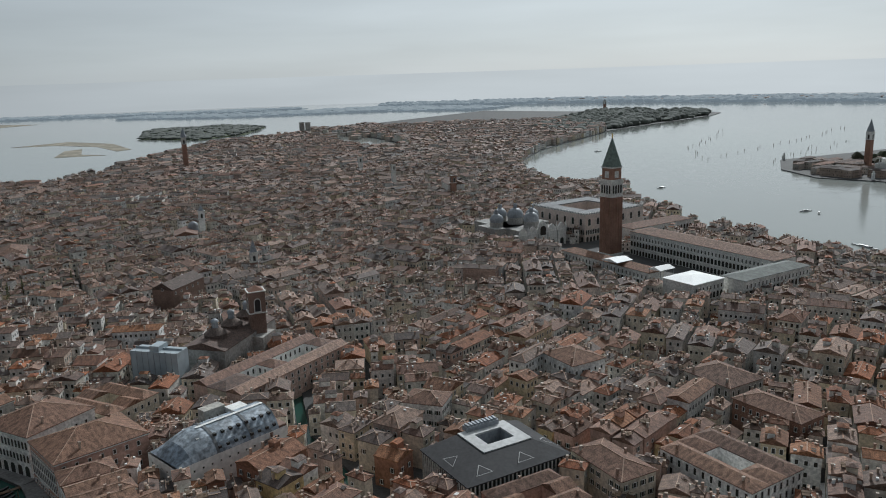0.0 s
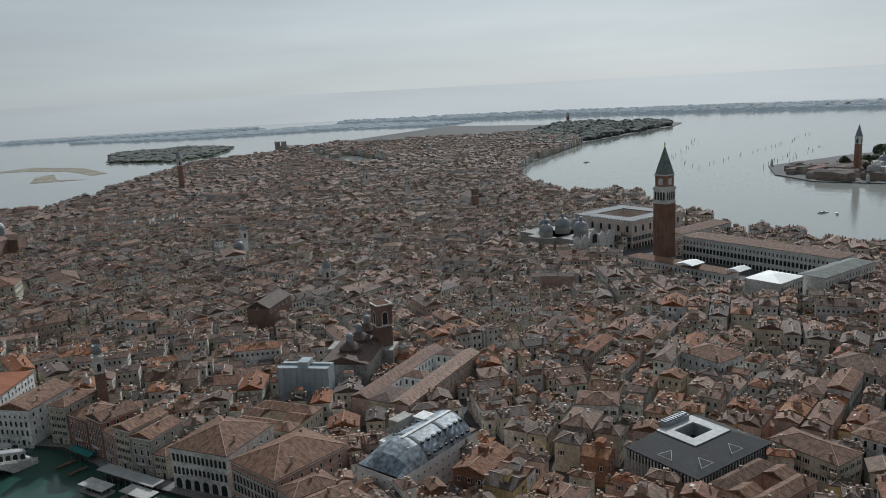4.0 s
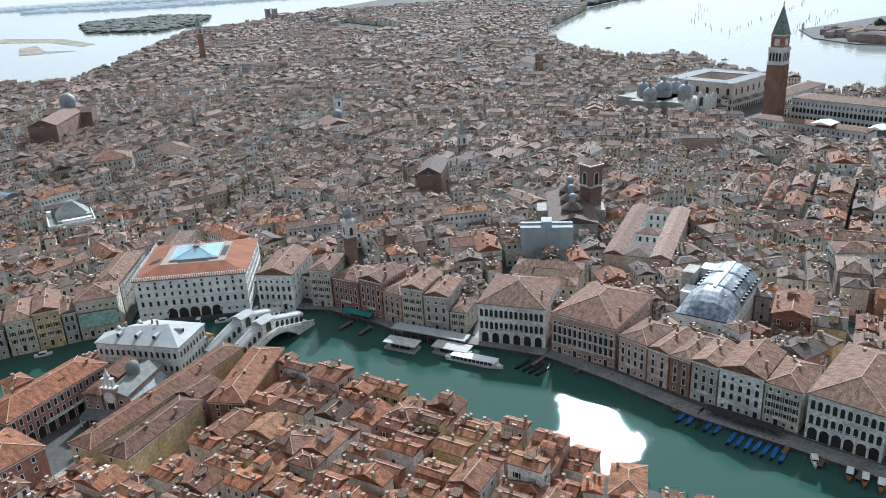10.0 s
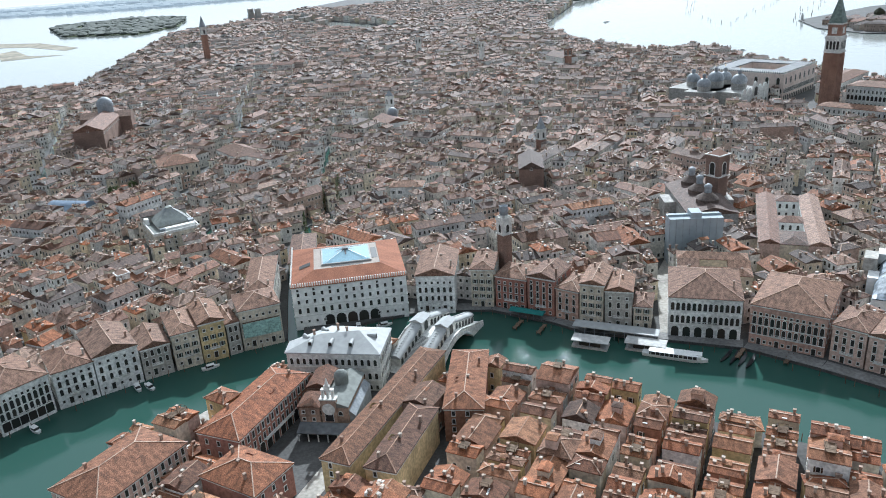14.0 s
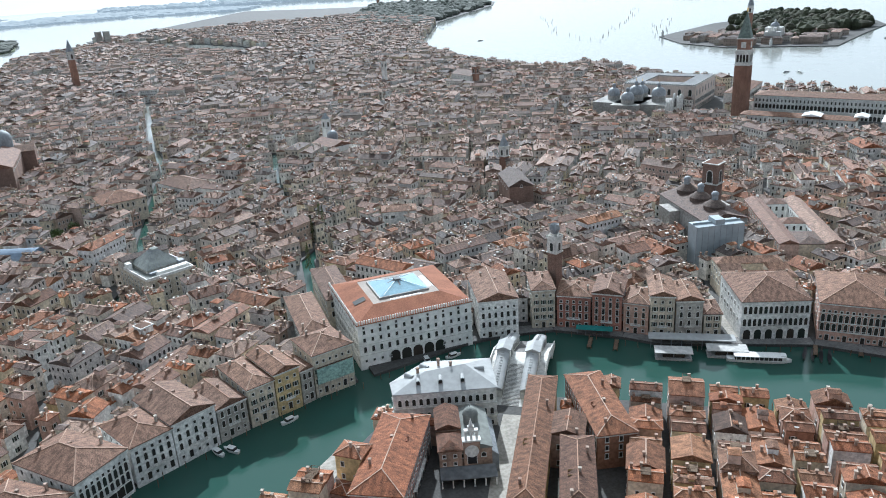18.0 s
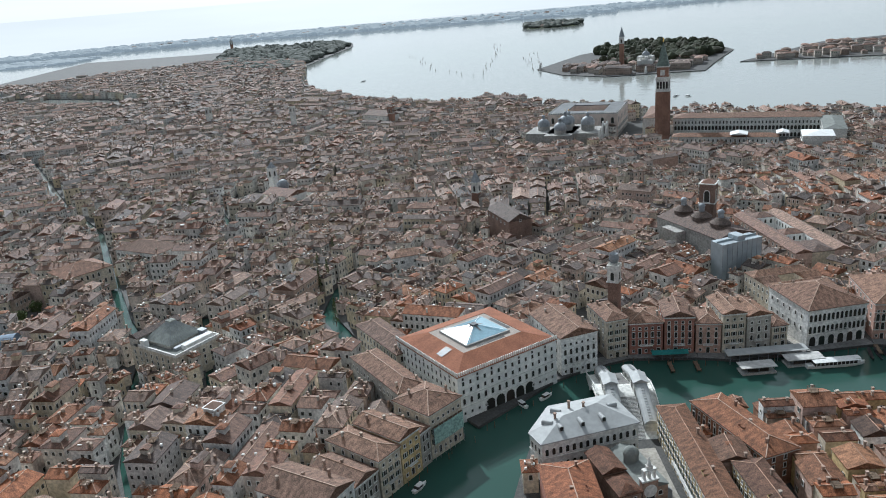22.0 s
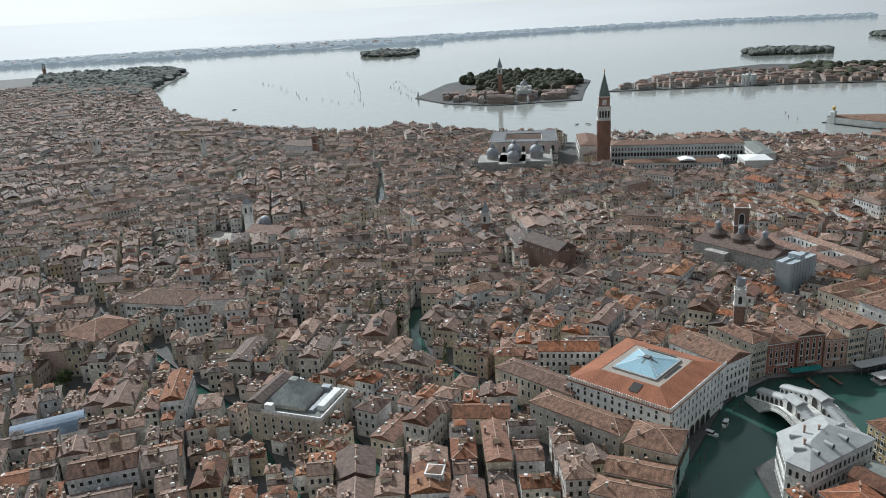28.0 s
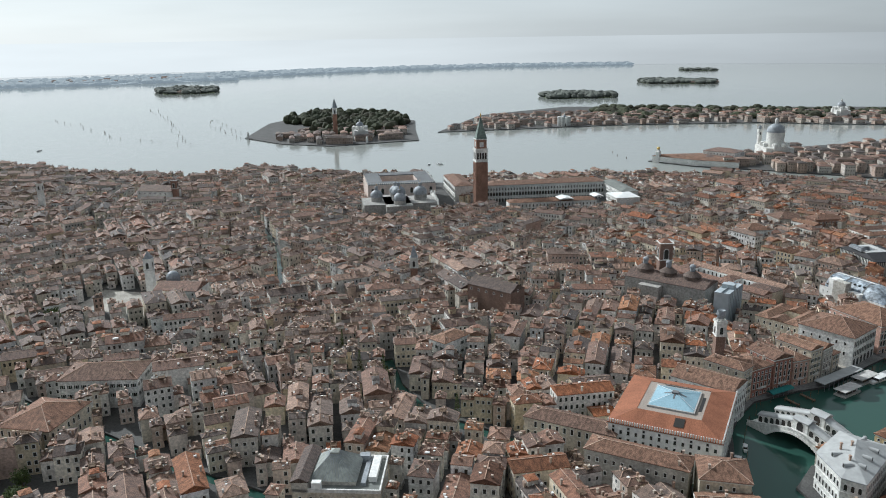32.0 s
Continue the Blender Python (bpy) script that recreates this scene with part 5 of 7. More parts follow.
PALE_LEAD = surface("pale_lead_sheet", [(0.38, 0.385, 0.38)], 0.65, metal=0.0, fine=0.5, big=0.2, vary=0.1)
piece("roof", PALE_LEAD, camer, lambda b: treasury_roof(b, CAMERLENGHI, 16.4, 20.0, ((-318, 293), (-303.5, 291))))
for p0, p1 in zip(CAMERLENGHI, CAMERLENGHI[1:] + CAMERLENGHI[:1]):
    u = Vector(p1) - Vector(p0)
    a = math.atan2(u.y, u.x)
    mid = (Vector(p0) + Vector(p1)) / 2
    n = int(u.length / 2.4)
    for i in range(n):
        for z, me in ((1.8, W_PLAIN), (6.0, W_ARCH), (11.5, W_ARCH)):
            hang(camer, me, (i - (n - 1) / 2) * (u.length - 1) / n, 0, z, (*mid, 0), a)
    piece("string_course", STONE, camer, lambda b: [box(b, 0, -0.1, z, u.length, 0.4, 0.35, (*mid, 0), a) for z in (5.2, 10.4, 15.7)])
cc = Vector((-310, 294.5))
for p0, p1, ts in ((CAMERLENGHI[0], CAMERLENGHI[1], (0.24, 0.46, 0.68)), (CAMERLENGHI[1], CAMERLENGHI[2], (0.5,)), (CAMERLENGHI[3], CAMERLENGHI[4], (0.3, 0.75))):
    for t in ts:
        e = Vector(p0).lerp(Vector(p1), t)
        u = Vector(p1) - Vector(p0)
        a = math.atan2(u.y, u.x)
        e = e + Vector((-math.sin(a), math.cos(a))) * 4.2
        ang = np.linspace(0, math.pi, 7)
        dm = piece("dormer", PALE_LEAD, camer, lambda b: [b.quads(turned([[[0.8 * math.cos(s0), -1.3, 18.5 + 0.8 * math.sin(s0)], [0.8 * math.cos(s1), -1.3, 18.5 + 0.8 * math.sin(s1)], [0.8 * math.cos(s1), 2.2, 18.5 + 0.8 * math.sin(s1)], [0.8 * math.cos(s0), 2.2, 18.5 + 0.8 * math.sin(s0)]]], (e.x, e.y, 0), a)) for s0, s1 in zip(ang, ang[1:])] + [box(b, 0, 0.4, 17.0, 1.6, 3.4, 1.5, (e.x, e.y, 0), a)], "small barrel-topped lead dormer")
        piece("dormer_window", DARK, dm, lambda b: box(b, 0, -1.33, 17.75, 1.1, 0.1, 1.2, (e.x, e.y, 0), a))
for c in ((-320, 294.5), (-308, 293), (-311, 297)):
    piece("chimney", STACK, camer, lambda b: chimney(b, 0, 0, 18.4, 2.4, (*c, 0), 0.4, 0.8))

# ---- the stone bridge with its two rows of shops ----
BU = math.atan2(0.785, 0.62)
bat = (-273.5, 305.0, 0)
HALF, WIDE = 25.0, 22.0


def deck_z(s):
    s = abs(s)
    return 1.3 + 6.4 * min(1.0, max(0.0, (HALF - s) / (HALF - 3.5)))


def arch_z(s):
    return -1.0 if abs(s) > 14.2 else math.sqrt(max(0, 19.4 ** 2 - s * s)) - 13.2


W_PORT_S = window_mesh("shop_arch", 2.0, 2.8, True, sill=False)
W_BIG_S = window_mesh("porch_arch", 3.2, 4.2, True, sill=False)


def bat_off(y):
    p = turned([[0, y, 0]], bat, BU)[0]
    return (p[0], p[1], 0)


bridge = thing("stone_bridge", "white stone arch bridge with two rows of shops", "bridge")


def bridge_body(b):
    ss = np.linspace(-HALF, HALF, 51)
    for s0, s1 in zip(ss, ss[1:]):
        for side in (-1, 1):
            y = side * WIDE / 2
            q = [[s0, y, max(-1, arch_z(s0))], [s1, y, max(-1, arch_z(s1))], [s1, y, deck_z(s1)], [s0, y, deck_z(s0)]]
            b.quads(turned([q if side < 0 else q[::-1]], bat, BU))
        b.quads(turned([[[s0, -WIDE / 2, deck_z(s0)], [s1, -WIDE / 2, deck_z(s1)], [s1, WIDE / 2, deck_z(s1)], [s0, WIDE / 2, deck_z(s0)]],
                        [[s0, WIDE / 2, arch_z(s0)], [s1, WIDE / 2, arch_z(s1)], [s1, -WIDE / 2, arch_z(s1)], [s0, -WIDE / 2, arch_z(s0)]]], bat, BU))


piece("arch", STONE, bridge, bridge_body)
for side in (-1, 1):
    def rail(b):
        for s in np.arange(-HALF, HALF, 1.0):
            z = deck_z(s + 0.5)
            box(b, s + 0.5, side * (WIDE / 2 - 0.2), z + 0.95, 1.0, 0.4, 0.16, bat, BU)
            for k in (0.2, 0.5, 0.8):
                box(b, s + k, side * (WIDE / 2 - 0.2), z, 0.16, 0.18, 0.95, bat, BU, 0, 4)
    piece("balustrade", STONE, bridge, rail)
    piece("arch_moulding", STONE, bridge, lambda b: [box(b, s, side * (WIDE / 2 + 0.12), arch_z(s) + 0.05, 0.75, 0.3, 0.9, bat, BU) for s in np.linspace(-13.8, 13.8, 41)])
    yc = side * 5.6
    for end in (-1, 1):
        def shops(b):
            ss = np.linspace(4, 21.5, 8)
            for s0, s1 in zip(ss, ss[1:]):
                z0, z1 = deck_z(s0), deck_z(s1)
                for yy in (-2.2, 2.2):
                    q = [[end * s0, yc + yy, z0 - 0.3], [end * s1, yc + yy, z1 - 0.3], [end * s1, yc + yy, z1 + 3.3], [end * s0, yc + yy, z0 + 3.3]]
                    b.quads(turned([q], bat, BU))
            z = deck_z(21.5)
            b.quads(turned([[[end * 21.5, yc - 2.2, z - 0.2], [end * 21.5, yc + 2.2, z - 0.2], [end * 21.5, yc + 2.2, z + 3.3], [end * 21.5, yc - 2.2, z + 3.3]]], bat, BU))
        row = piece("arcade", STONE, bridge, shops)

        def vault(b):
            ang = np.linspace(0, math.pi, 9)
            ss = np.linspace(3.6, 22.0, 15)
            for s0, s1 in zip(ss, ss[1:]):
                for a0, a1 in zip(ang, ang[1:]):
                    f = lambda s, t: [end * s, yc - 2.5 * math.cos(t), deck_z(s) + 3.3 + 1.4 * math.sin(t)]
                    b.quads(turned([[f(s0, a0), f(s1, a0), f(s1, a1), f(s0, a1)]], bat, BU))
                box(b, end * (s0 + 0.1), yc, deck_z(s0) + 4.66, 0.14, 1.2, 0.16, bat, BU)
            s = 22.0
            pts = [[end * s, yc - 2.5 * math.cos(t), deck_z(s) + 3.3 + 1.4 * math.sin(t)] for t in ang]
            b.tris(turned([[p, q, [end * s, yc, deck_z(s) + 3.3]] for p, q in zip(pts, pts[1:])], bat, BU))
        piece("vault_roof", PALE_LEAD, bridge, vault, "pale lead barrel roof")
        for i in range(6):
            s = 5.4 + i * 2.95
            for face in (-1, 1):
                hang(bridge, W_PORT_S, 0, 0, 0, (0, 0, 0), 0, "arch").matrix_basis = Matrix.Translation(turned([[end * s, yc + face * 2.22, deck_z(s) + 0.1]], bat, BU)[0]) @ Matrix.Rotation(BU + (0 if face < 0 else math.pi), 4, "Z")
    # the middle porch of each row
    piece("porch", STONE, bridge, lambda b: box(b, 0, yc, 7.4, 7.4, 5.0, 5.0, bat, BU))
    piece("porch_roof", PALE_LEAD, bridge, lambda b: roof(b, 8.0, 5.6, 12.3, 1.2, bat_off(yc), BU, 0.1, False, 0.2, 0.2))
    for face in (-1, 1):
        hang(bridge, W_BIG_S, 0, 0, 0, (0, 0, 0), 0, "arch").matrix_basis = Matrix.Translation(turned([[0, yc + face * 2.53, 7.8]], bat, BU)[0]) @ Matrix.Rotation(BU + (0 if face < 0 else math.pi), 4, "Z")
for end in (-1, 1):
    for i in range(33):
        piece("step", QUAY, bridge, lambda b: box(b, end * (HALF - 0.2 - i * 0.62), 0, deck_z(HALF - i * 0.62) - 0.1, 0.62, 6.4, 0.16, bat, BU))


# ---- the great square: bell tower, basilica, palace, offices ----
def at_of(key):
    x, y, w, d, a = GREAT[key]
    return (x, y, 0), abs(w), abs(d), a


def sides_of(w, d):
    return [side_turn(w, d, s) for s in range(4)]


cat_, _, _, ca = at_of("campanile")
GREENSPIRE = surface("green_copper", [(0.17, 0.215, 0.19)], 0.6, fine=0.6, vary=0.3)
GILT = surface("gilding", [(0.75, 0.52, 0.16)], 0.35, metal=1.0, vary=0.1)
tower = thing("bell_tower", "tall red brick bell tower with white belfry and green spire", "tower")
piece("shaft", BRICK, tower, lambda b: box(b, 0, 0, 0, 12.2, 12.2, 49, cat_, ca))
for k in range(4):
    piece("pilaster", BRICK, tower, lambda b: [box(b, u, -6.3, 1, 1.1, 0.5, 46.5, cat_, ca + k * math.pi / 2) for u in (-5.5, -2.75, 0, 2.75, 5.5)])
piece("base", STONE, tower, lambda b: box(b, 0, 0, 0.6, 14.5, 14.5, 2.2, cat_, ca))
piece("cornice", STONE, tower, lambda b: [box(b, 0, 0, 48.6, 13.4, 13.4, 1.3, cat_, ca), box(b, 0, 0, 60.2, 13.6, 13.6, 1.2, cat_, ca), box(b, 0, 0, 71.6, 11.8, 11.8, 1.0, cat_, ca)])
belfry = piece("belfry", STONE, tower, lambda b: box(b, 0, 0, 49.9, 12.4, 12.4, 10.3, cat_, ca), "white stone belfry with arched openings")
attic = piece("attic", BRICK, tower, lambda b: box(b, 0, 0, 61.4, 10.6, 10.6, 10.2, cat_, ca))
W_BELL = window_mesh("bell_arch", 1.9, 6.8, True)
for k in range(4):
    for u in (-4.1, -1.37, 1.37, 4.1):
        hang(tower, W_BELL, u, -6.2, 51.6, cat_, ca + k * math.pi / 2, "bell_arch")
    piece("attic_panel", STONE, tower, lambda b: [box(b, 0, -5.35, 64, 4.2, 0.3, 5.2, cat_, ca + k * math.pi / 2), box(b, 0, -6.3, 61.4, 12.4, 0.3, 1.3, cat_, ca + k * math.pi / 2)])
piece("spire", GREENSPIRE, tower, lambda b: lathe(b, [(7.8, 72.6), (0.35, 95.0)], cat_, 4, 0, ca + math.pi / 4), "pointed green copper spire")
piece("finial", GILT, tower, lambda b: lathe(b, [(0.3, 94.8), (0.6, 95.6), (0.5, 96.6), (0.7, 97.4), (0.1, 98.7)], cat_, 8), "gilded finial")

def arched_gable(b, x, y, z, r, at, turn, thick=1.0):
    """A round-headed gable wall with a small point on top."""
    ang = np.linspace(0, math.pi, 9)
    arc = [(x + r * math.cos(t), z + r * math.sin(t) * (1.0 + 0.35 * math.sin(t) ** 6)) for t in ang]
    for (xa, za), (xb, zb) in zip(arc, arc[1:]):
        b.quads(turned([[[xa, y, za], [xb, y, zb], [xb, y + thick, zb], [xa, y + thick, za]]], at, turn))
        b.tris(turned([[[xa, y, za], [x, y, z], [xb, y, zb]], [[xb, y + thick, zb], [x, y + thick, z], [xa, y + thick, za]]], at, turn))


# the domed basilica
bat2, bw, bd, ba = at_of("basilica")
basilica = thing("domed_basilica", "old basilica with five grey lead domes and carved white front", "church")
piece("wall", GREYSTONE, basilica, lambda b: [box(b, 0, 0, 0, 38, 72, 17, bat2, ba), box(b, 0, 2, 0, 60, 26, 17, bat2, ba), box(b, 0, -33, 0, 52, 8, 14, bat2, ba)])
piece("front", STONE, basilica, lambda b: [box(b, u, -37.2, 0, 9.6, 1.2, 15 if u else 19, bat2, ba) for u in (-21, -10.6, 0, 10.6, 21)])
for u in (-21, -10.6, 0, 10.6, 21):
    hang(basilica, W_BIG, u, -37.85, 1.3, bat2, ba, "portal")
    if u == 0:
        hang(basilica, W_BIG, u, -37.85, 12.5, bat2, ba, "great_window").scale = (1.5, 1, 1.25)
    piece("gable", STONE, basilica, lambda b: arched_gable(b, u, -37.2, 15 if u else 19, 4.6, bat2, ba), "carved white arched gable")
    piece("pinnacle", STONE, basilica, lambda b: lathe(b, [(0.7, 0), (0.7, 4), (0.1, 8)], turned([[u + 5.3, -37.0, 14]], bat2, ba)[0], 6))
for u, v, r, zt in ((0, 0, 6.9, 2), (0, -22, 6.5, 1.5), (0, 22, 5.8, 0), (-20, 1, 5.8, 0), (20, 1, 5.8, 0)):
    c = turned([[u, v, 0]], bat2, ba)[0]
    dome = piece("dome", LEAD, basilica, lambda b: lathe(b, [(r, 21 + zt)] + dome_profile(r * 1.06, 22.5 + zt, r * 1.0, 8), c, 24), "swelling grey lead dome")
    piece("drum", GREYSTONE, basilica, lambda b: lathe(b, [(r, 16), (r, 21.2 + zt)], c, 24))
    piece("lantern", LEAD, dome, lambda b: lathe(b, [(1.6, 22 + zt + r), (1.6, 24.6 + zt + r)] + dome_profile(1.9, 24.6 + zt + r, 1.8, 4), c, 10))
    piece("cross", GILT, dome, lambda b: [box(b, 0, 0, 26.2 + zt + r, 0.25, 0.25, 2.6, c, 0), box(b, 0, 0, 27.6 + zt + r, 1.4, 0.25, 0.25, c, ba)])

# the palace of the doges
dat, dw, dd_, da = at_of("doge")
PINKSTONE = surface("pink_white_marble", [(0.60, 0.50, 0.44), (0.64, 0.54, 0.48)], 0.75, fine=0.5, vary=0.15)
doge = thing("gothic_palace", "pink and white marble gothic palace with pointed arcades and courtyard", "palace")
W_GOTH = window_mesh("gothic_window", 3.0, 6.0, True)
W_LOG = window_mesh("loggia_arch", 1.5, 4.2, True)
for s in range(4):
    length, off, extra = side_turn(dw, dd_, s)
    piece("wing", PINKSTONE, doge, lambda b: box(b, 0, off + 8.5, 0, length - (0 if s % 2 == 0 else 34), 17, 25, dat, da + extra))
    piece("roof", OLDLEAD, doge, lambda b: box(b, 0, off + 8.5, 25.004, length - (1 if s % 2 == 0 else 34), 16, 0.9, dat, da + extra))
    piece("crest", STONE, doge, lambda b: [box(b, u, off + 0.3, 25, 0.7, 0.4, 1.9, dat, da + extra, 0, 5) for u in np.arange(-length / 2 + 0.5, length / 2, 2.0)])["kind"] = "stuff"
    if s in (0, 3):
        n = 7
        for i in range(n):
            hang(doge, W_GOTH, (i - 3) * length / n, off, 15.5, dat, da + extra)
        for i in range(17):
            hang(doge, W_PORT, (i - 8) * (length - 2) / 17, off, 1.2, dat, da + extra, "arch")
        for i in range(34):
            hang(doge, W_LOG, (i - 16.5) * (length - 2) / 34, off, 7.6, dat, da + extra, "arch")

# the long offices, the library and the west wing
W_OFF = window_mesh("office_arch", 2.3, 4.0, True)


FACING = (2,)


def offices(key, h, label, step=3.5, storeys_=3, rooftone=0.4, faces=(0, 2), plain_roof=None, rise=3.0):
    at, w, d, a = at_of(key)
    ob = thing("arcaded_offices", label, "palace", "offices round the great square")
    piece("wall", STONE, ob, lambda b: wall_box(b, w, d, 0, h, at, a, 0.5))
    piece("roof", plain_roof or ROOF_OLD, ob, lambda b: roof(b, w, d, h, rise, at, a, rooftone, True))
    n = int(w / step)
    for s in faces:
        length, off, extra = side_turn(w, d, s)
        for f in range(storeys_):
            z = 1.3 + f * (h - 1.5) / storeys_
            for i in range(n):
                hang(ob, W_OFF if f < 2 else W_TALL, (i - (n - 1) / 2) * (length - 1) / n, off, z + (0 if f == 0 else 0.7), at, a + extra, "arch" if f == 0 else "window")
            piece("cornice", STONE, ob, lambda b: box(b, 0, off - 0.15, z - 0.55 + (h - 1.5) / storeys_, length, 0.7, 0.5, at, a + extra))
    return ob


offices("library_long", 19.5, "long white stone offices with three storeys of arches and tile roof", 3.2, rooftone=0.33, faces=FACING)
offices("library_short", 17.5, "white stone library wing with arcades and balustrade", 3.7, 2, 0.6)
offices("old_offices", 16.5, "long low stone offices with brown tile roof", 3.6, 3, 0.2, rise=2.5)
TENT = surface("white_sheeting", [(0.78, 0.78, 0.76)], 0.6, vary=0.08)
WINGROOF = surface("dull_grey_sheet", [(0.19, 0.20, 0.185)], 0.85, fine=0.5, vary=0.2)
offices("west_wing", 18.0, "pale stone wing with a shallow grey metal roof", 3.8, 3, 0.3, plain_roof=WINGROOF, rise=2.4)
offices("tent", 18.5, "grey office block under a white sheeted scaffold roof", 3.4, 3, 0.3, plain_roof=TENT, rise=2.2)
for x, y, w, d in ((121, 518, 15, 14), (144, 491, 14, 10)):
    t = thing("scaffold_canopy", "white sheeted scaffold canopy standing over a roof", "canopy")
    piece("sheet", TENT, t, lambda b: roof(b, w, d, 19.2, 1.6, (x, y, 0), PIAZZA, 0.1, False, 0.2, 0.3))
    for sx in (-1, 1):
        for sy in (-1, 1):
            piece("post", LEAD, t, lambda b: box(b, sx * w * 0.45, sy * d * 0.45, 1.2, 0.3, 0.3, 18, (x, y, 0), PIAZZA))
for off in (0, 24):
    col = thing("granite_column", "tall grey granite column with statue on the quay", "column", "columns on the quay")
    p = (214 + off * 0.35, 704 - off * 0.9, 0)
    piece("column", GREYSTONE, col, lambda b: lathe(b, [(1.6, 1.2), (1.6, 2.6), (0.95, 2.7), (0.85, 13.5), (1.4, 14), (1.4, 14.8), (0, 14.9)], p, 14))
    piece("statue", GREYSTONE, col, lambda b: lathe(b, [(0.7, 14.8), (0.9, 15.8), (0.4, 16.8), (0.1, 17.6)], p, 7))

# ---- churches and towers among the roofs ----
def church(key, h, rise, label, material, facade=True, apse=True):
    at, w, d, a = at_of(key)
    ob = thing("church", label, "church", "churches")
    piece("wall", material, ob, lambda b: wall_box(b, w, d, 0, h, at, a, 0.4, rise + 0.2))
    piece("roof", ROOF, ob, lambda b: roof(b, w, d, h, rise, at, a, 0.35, False, 0.4))
    hang(ob, W_ROUND, 0, -d / 2, h - 0.5, at, a, "round_window")
    for s in (1, 3):
        length, off, extra = side_turn(w, d, s)
        for u in np.arange(-length / 2 + 3, length / 2 - 2, 6):
            hang(ob, W_ROUND, float(u), off, h - 3, at, a + extra)
    return ob, at, w, d, a


def bell_tower(x, y, h, w, material, label, spire=8.0, onion=False, turn=0.4):
    at = (x, y, 0)
    ob = thing("campanile", label, "tower", "bell towers")
    sh = h - spire - w * 1.5
    piece("shaft", material, ob, lambda b: box(b, 0, 0, 0, w, w, sh, at, turn))
    piece("belfry", STONE if onion or spire > 5 else material, ob, lambda b: box(b, 0, 0, sh, w * 1.06, w * 1.06, w * 1.4, at, turn))
    for z in (sh - 0.3, sh + w * 1.4):
        piece("cornice", STONE, ob, lambda b: box(b, 0, 0, z, w * 1.2, w * 1.2, 0.5, at, turn))
    for k in range(4):
        hang(ob, W_ARCH, 0, -w * 0.53, sh + 0.8, at, turn + k * math.pi / 2, "bell_arch").scale = (w / 3.2, 1, w / 3.0)
    if onion:
        piece("drum", STONE, ob, lambda b: lathe(b, [(w * 0.46, sh + w * 1.4), (w * 0.4, sh + w * 1.5), (w * 0.4, sh + w * 1.82), (w * 0.48, sh + w * 1.84), (w * 0.48, sh + w * 1.9)], at, 8))
        piece("balustrade", STONE, ob, lambda b: [box(b, s_ * w * 0.56 if k < 2 else 0, s_ * w * 0.56 if k >= 2 else 0, sh + w * 1.4 + 0.5, 0.2 if k < 2 else w * 1.15, 0.2 if k >= 2 else w * 1.15, 0.9, at, turn) for k in (0, 2) for s_ in (-1, 1)])
        piece("onion_dome", LEAD, ob, lambda b: lathe(b, [(w * 0.36, sh + w * 1.9), (w * 0.5, sh + w * 2.3), (w * 0.42, sh + w * 2.8), (w * 0.12, h - 1.2), (0.05, h)], at, 12), "grey onion dome")
    elif spire > 0:
        piece("spire", ROOF if spire < 4 else LEAD, ob, lambda b: lathe(b, [(w * 0.72, sh + w * 1.4 + 0.5), (0.1, h)], at, 4 if spire < 12 else 8, 0, turn + math.pi / 4))
    return ob


OLDBRICK = surface("old_brown_brick", [(0.26, 0.175, 0.14), (0.23, 0.155, 0.12)], 0.92, fine=2.0, big=0.1, vary=0.35, bump=0.3)
lio = church("lio", 20.5, 4.2, "bare brick church with a steep gabled tile roof", OLDBRICK)
john, jat, jw, jd, ja = church("john", 26, 5.5, "huge red brick gothic church with gabled tile roof", OLDBRICK)
piece("transept", OLDBRICK, john, lambda b: wall_box(b, 44, 16, 0, 25, turned([[0, 28, 0]], jat, ja)[0], ja, 0.4, 4.5))
piece("transept_roof", ROOF, john, lambda b: roof(b, 44, 16, 25, 4.4, turned([[0, 28, 0]], jat, ja)[0], ja, 0.5, False))
piece("dome", LEAD, john, lambda b: lathe(b, [(7, 28), (7, 35)] + dome_profile(7.4, 35, 8), turned([[0, 28, 0]], jat, ja)[0], 20), "grey lead dome")
zach = church("zach", 20, 5, "pale stone church with rounded gables", STONE)
formosa = church("formosa", 15, 3.5, "white stone church beside an open square", WHITE)[0]
piece("dome", LEAD, formosa, lambda b: lathe(b, [(4.5, 15), (4.5, 19)] + dome_profile(4.7, 19, 4.6), (-228, 700, 0), 16), "small grey lead dome")
bell_tower(-226.5, 722, 35, 5.2, WHITE, "white stone bell tower with a small pointed top", 5)
bell_tower(-230.4, 348, 41.7, 4.6, OLDBRICK, "dark brick bell tower with white tiered belfry and grey onion dome", 6, True)
bell_tower(-99, 392.6, 42.5, 8.0, OLDBRICK, "stout brown brick bell tower with open belfry", 2)
bell_tower(-424.1, 1297.4, 77.2, 7.5, BRICK, "tall slender brick bell tower with white spire", 16)
bell_tower(-61, 1022, 38.5, 5.0, STONE, "pale leaning bell tower with arched belfry", 3)
bell_tower(-118.5, 1160, 35.5, 6.0, STONE, "pale square bell tower", 2)
bell_tower(16, 915, 34, 6, BRICK, "square brick bell tower", 2)
bell_tower(627, 2937, 46, 8, BRICK, "far pale bell tower among trees", 6)
bell_tower(590.9, 1060, 72.8, 7.4, BRICK, "red brick bell tower with white belfry and pointed spire", 17, turn=0.58)
bell_tower(-403.8, 388.8, 20.5, 5.2, WALL, "pink and white belfry with tile cap", 1.5, turn=0.5)
bell_tower(-140, 560, 33, 5, BRICK, "small brick bell tower with dark pointed spire", 9)
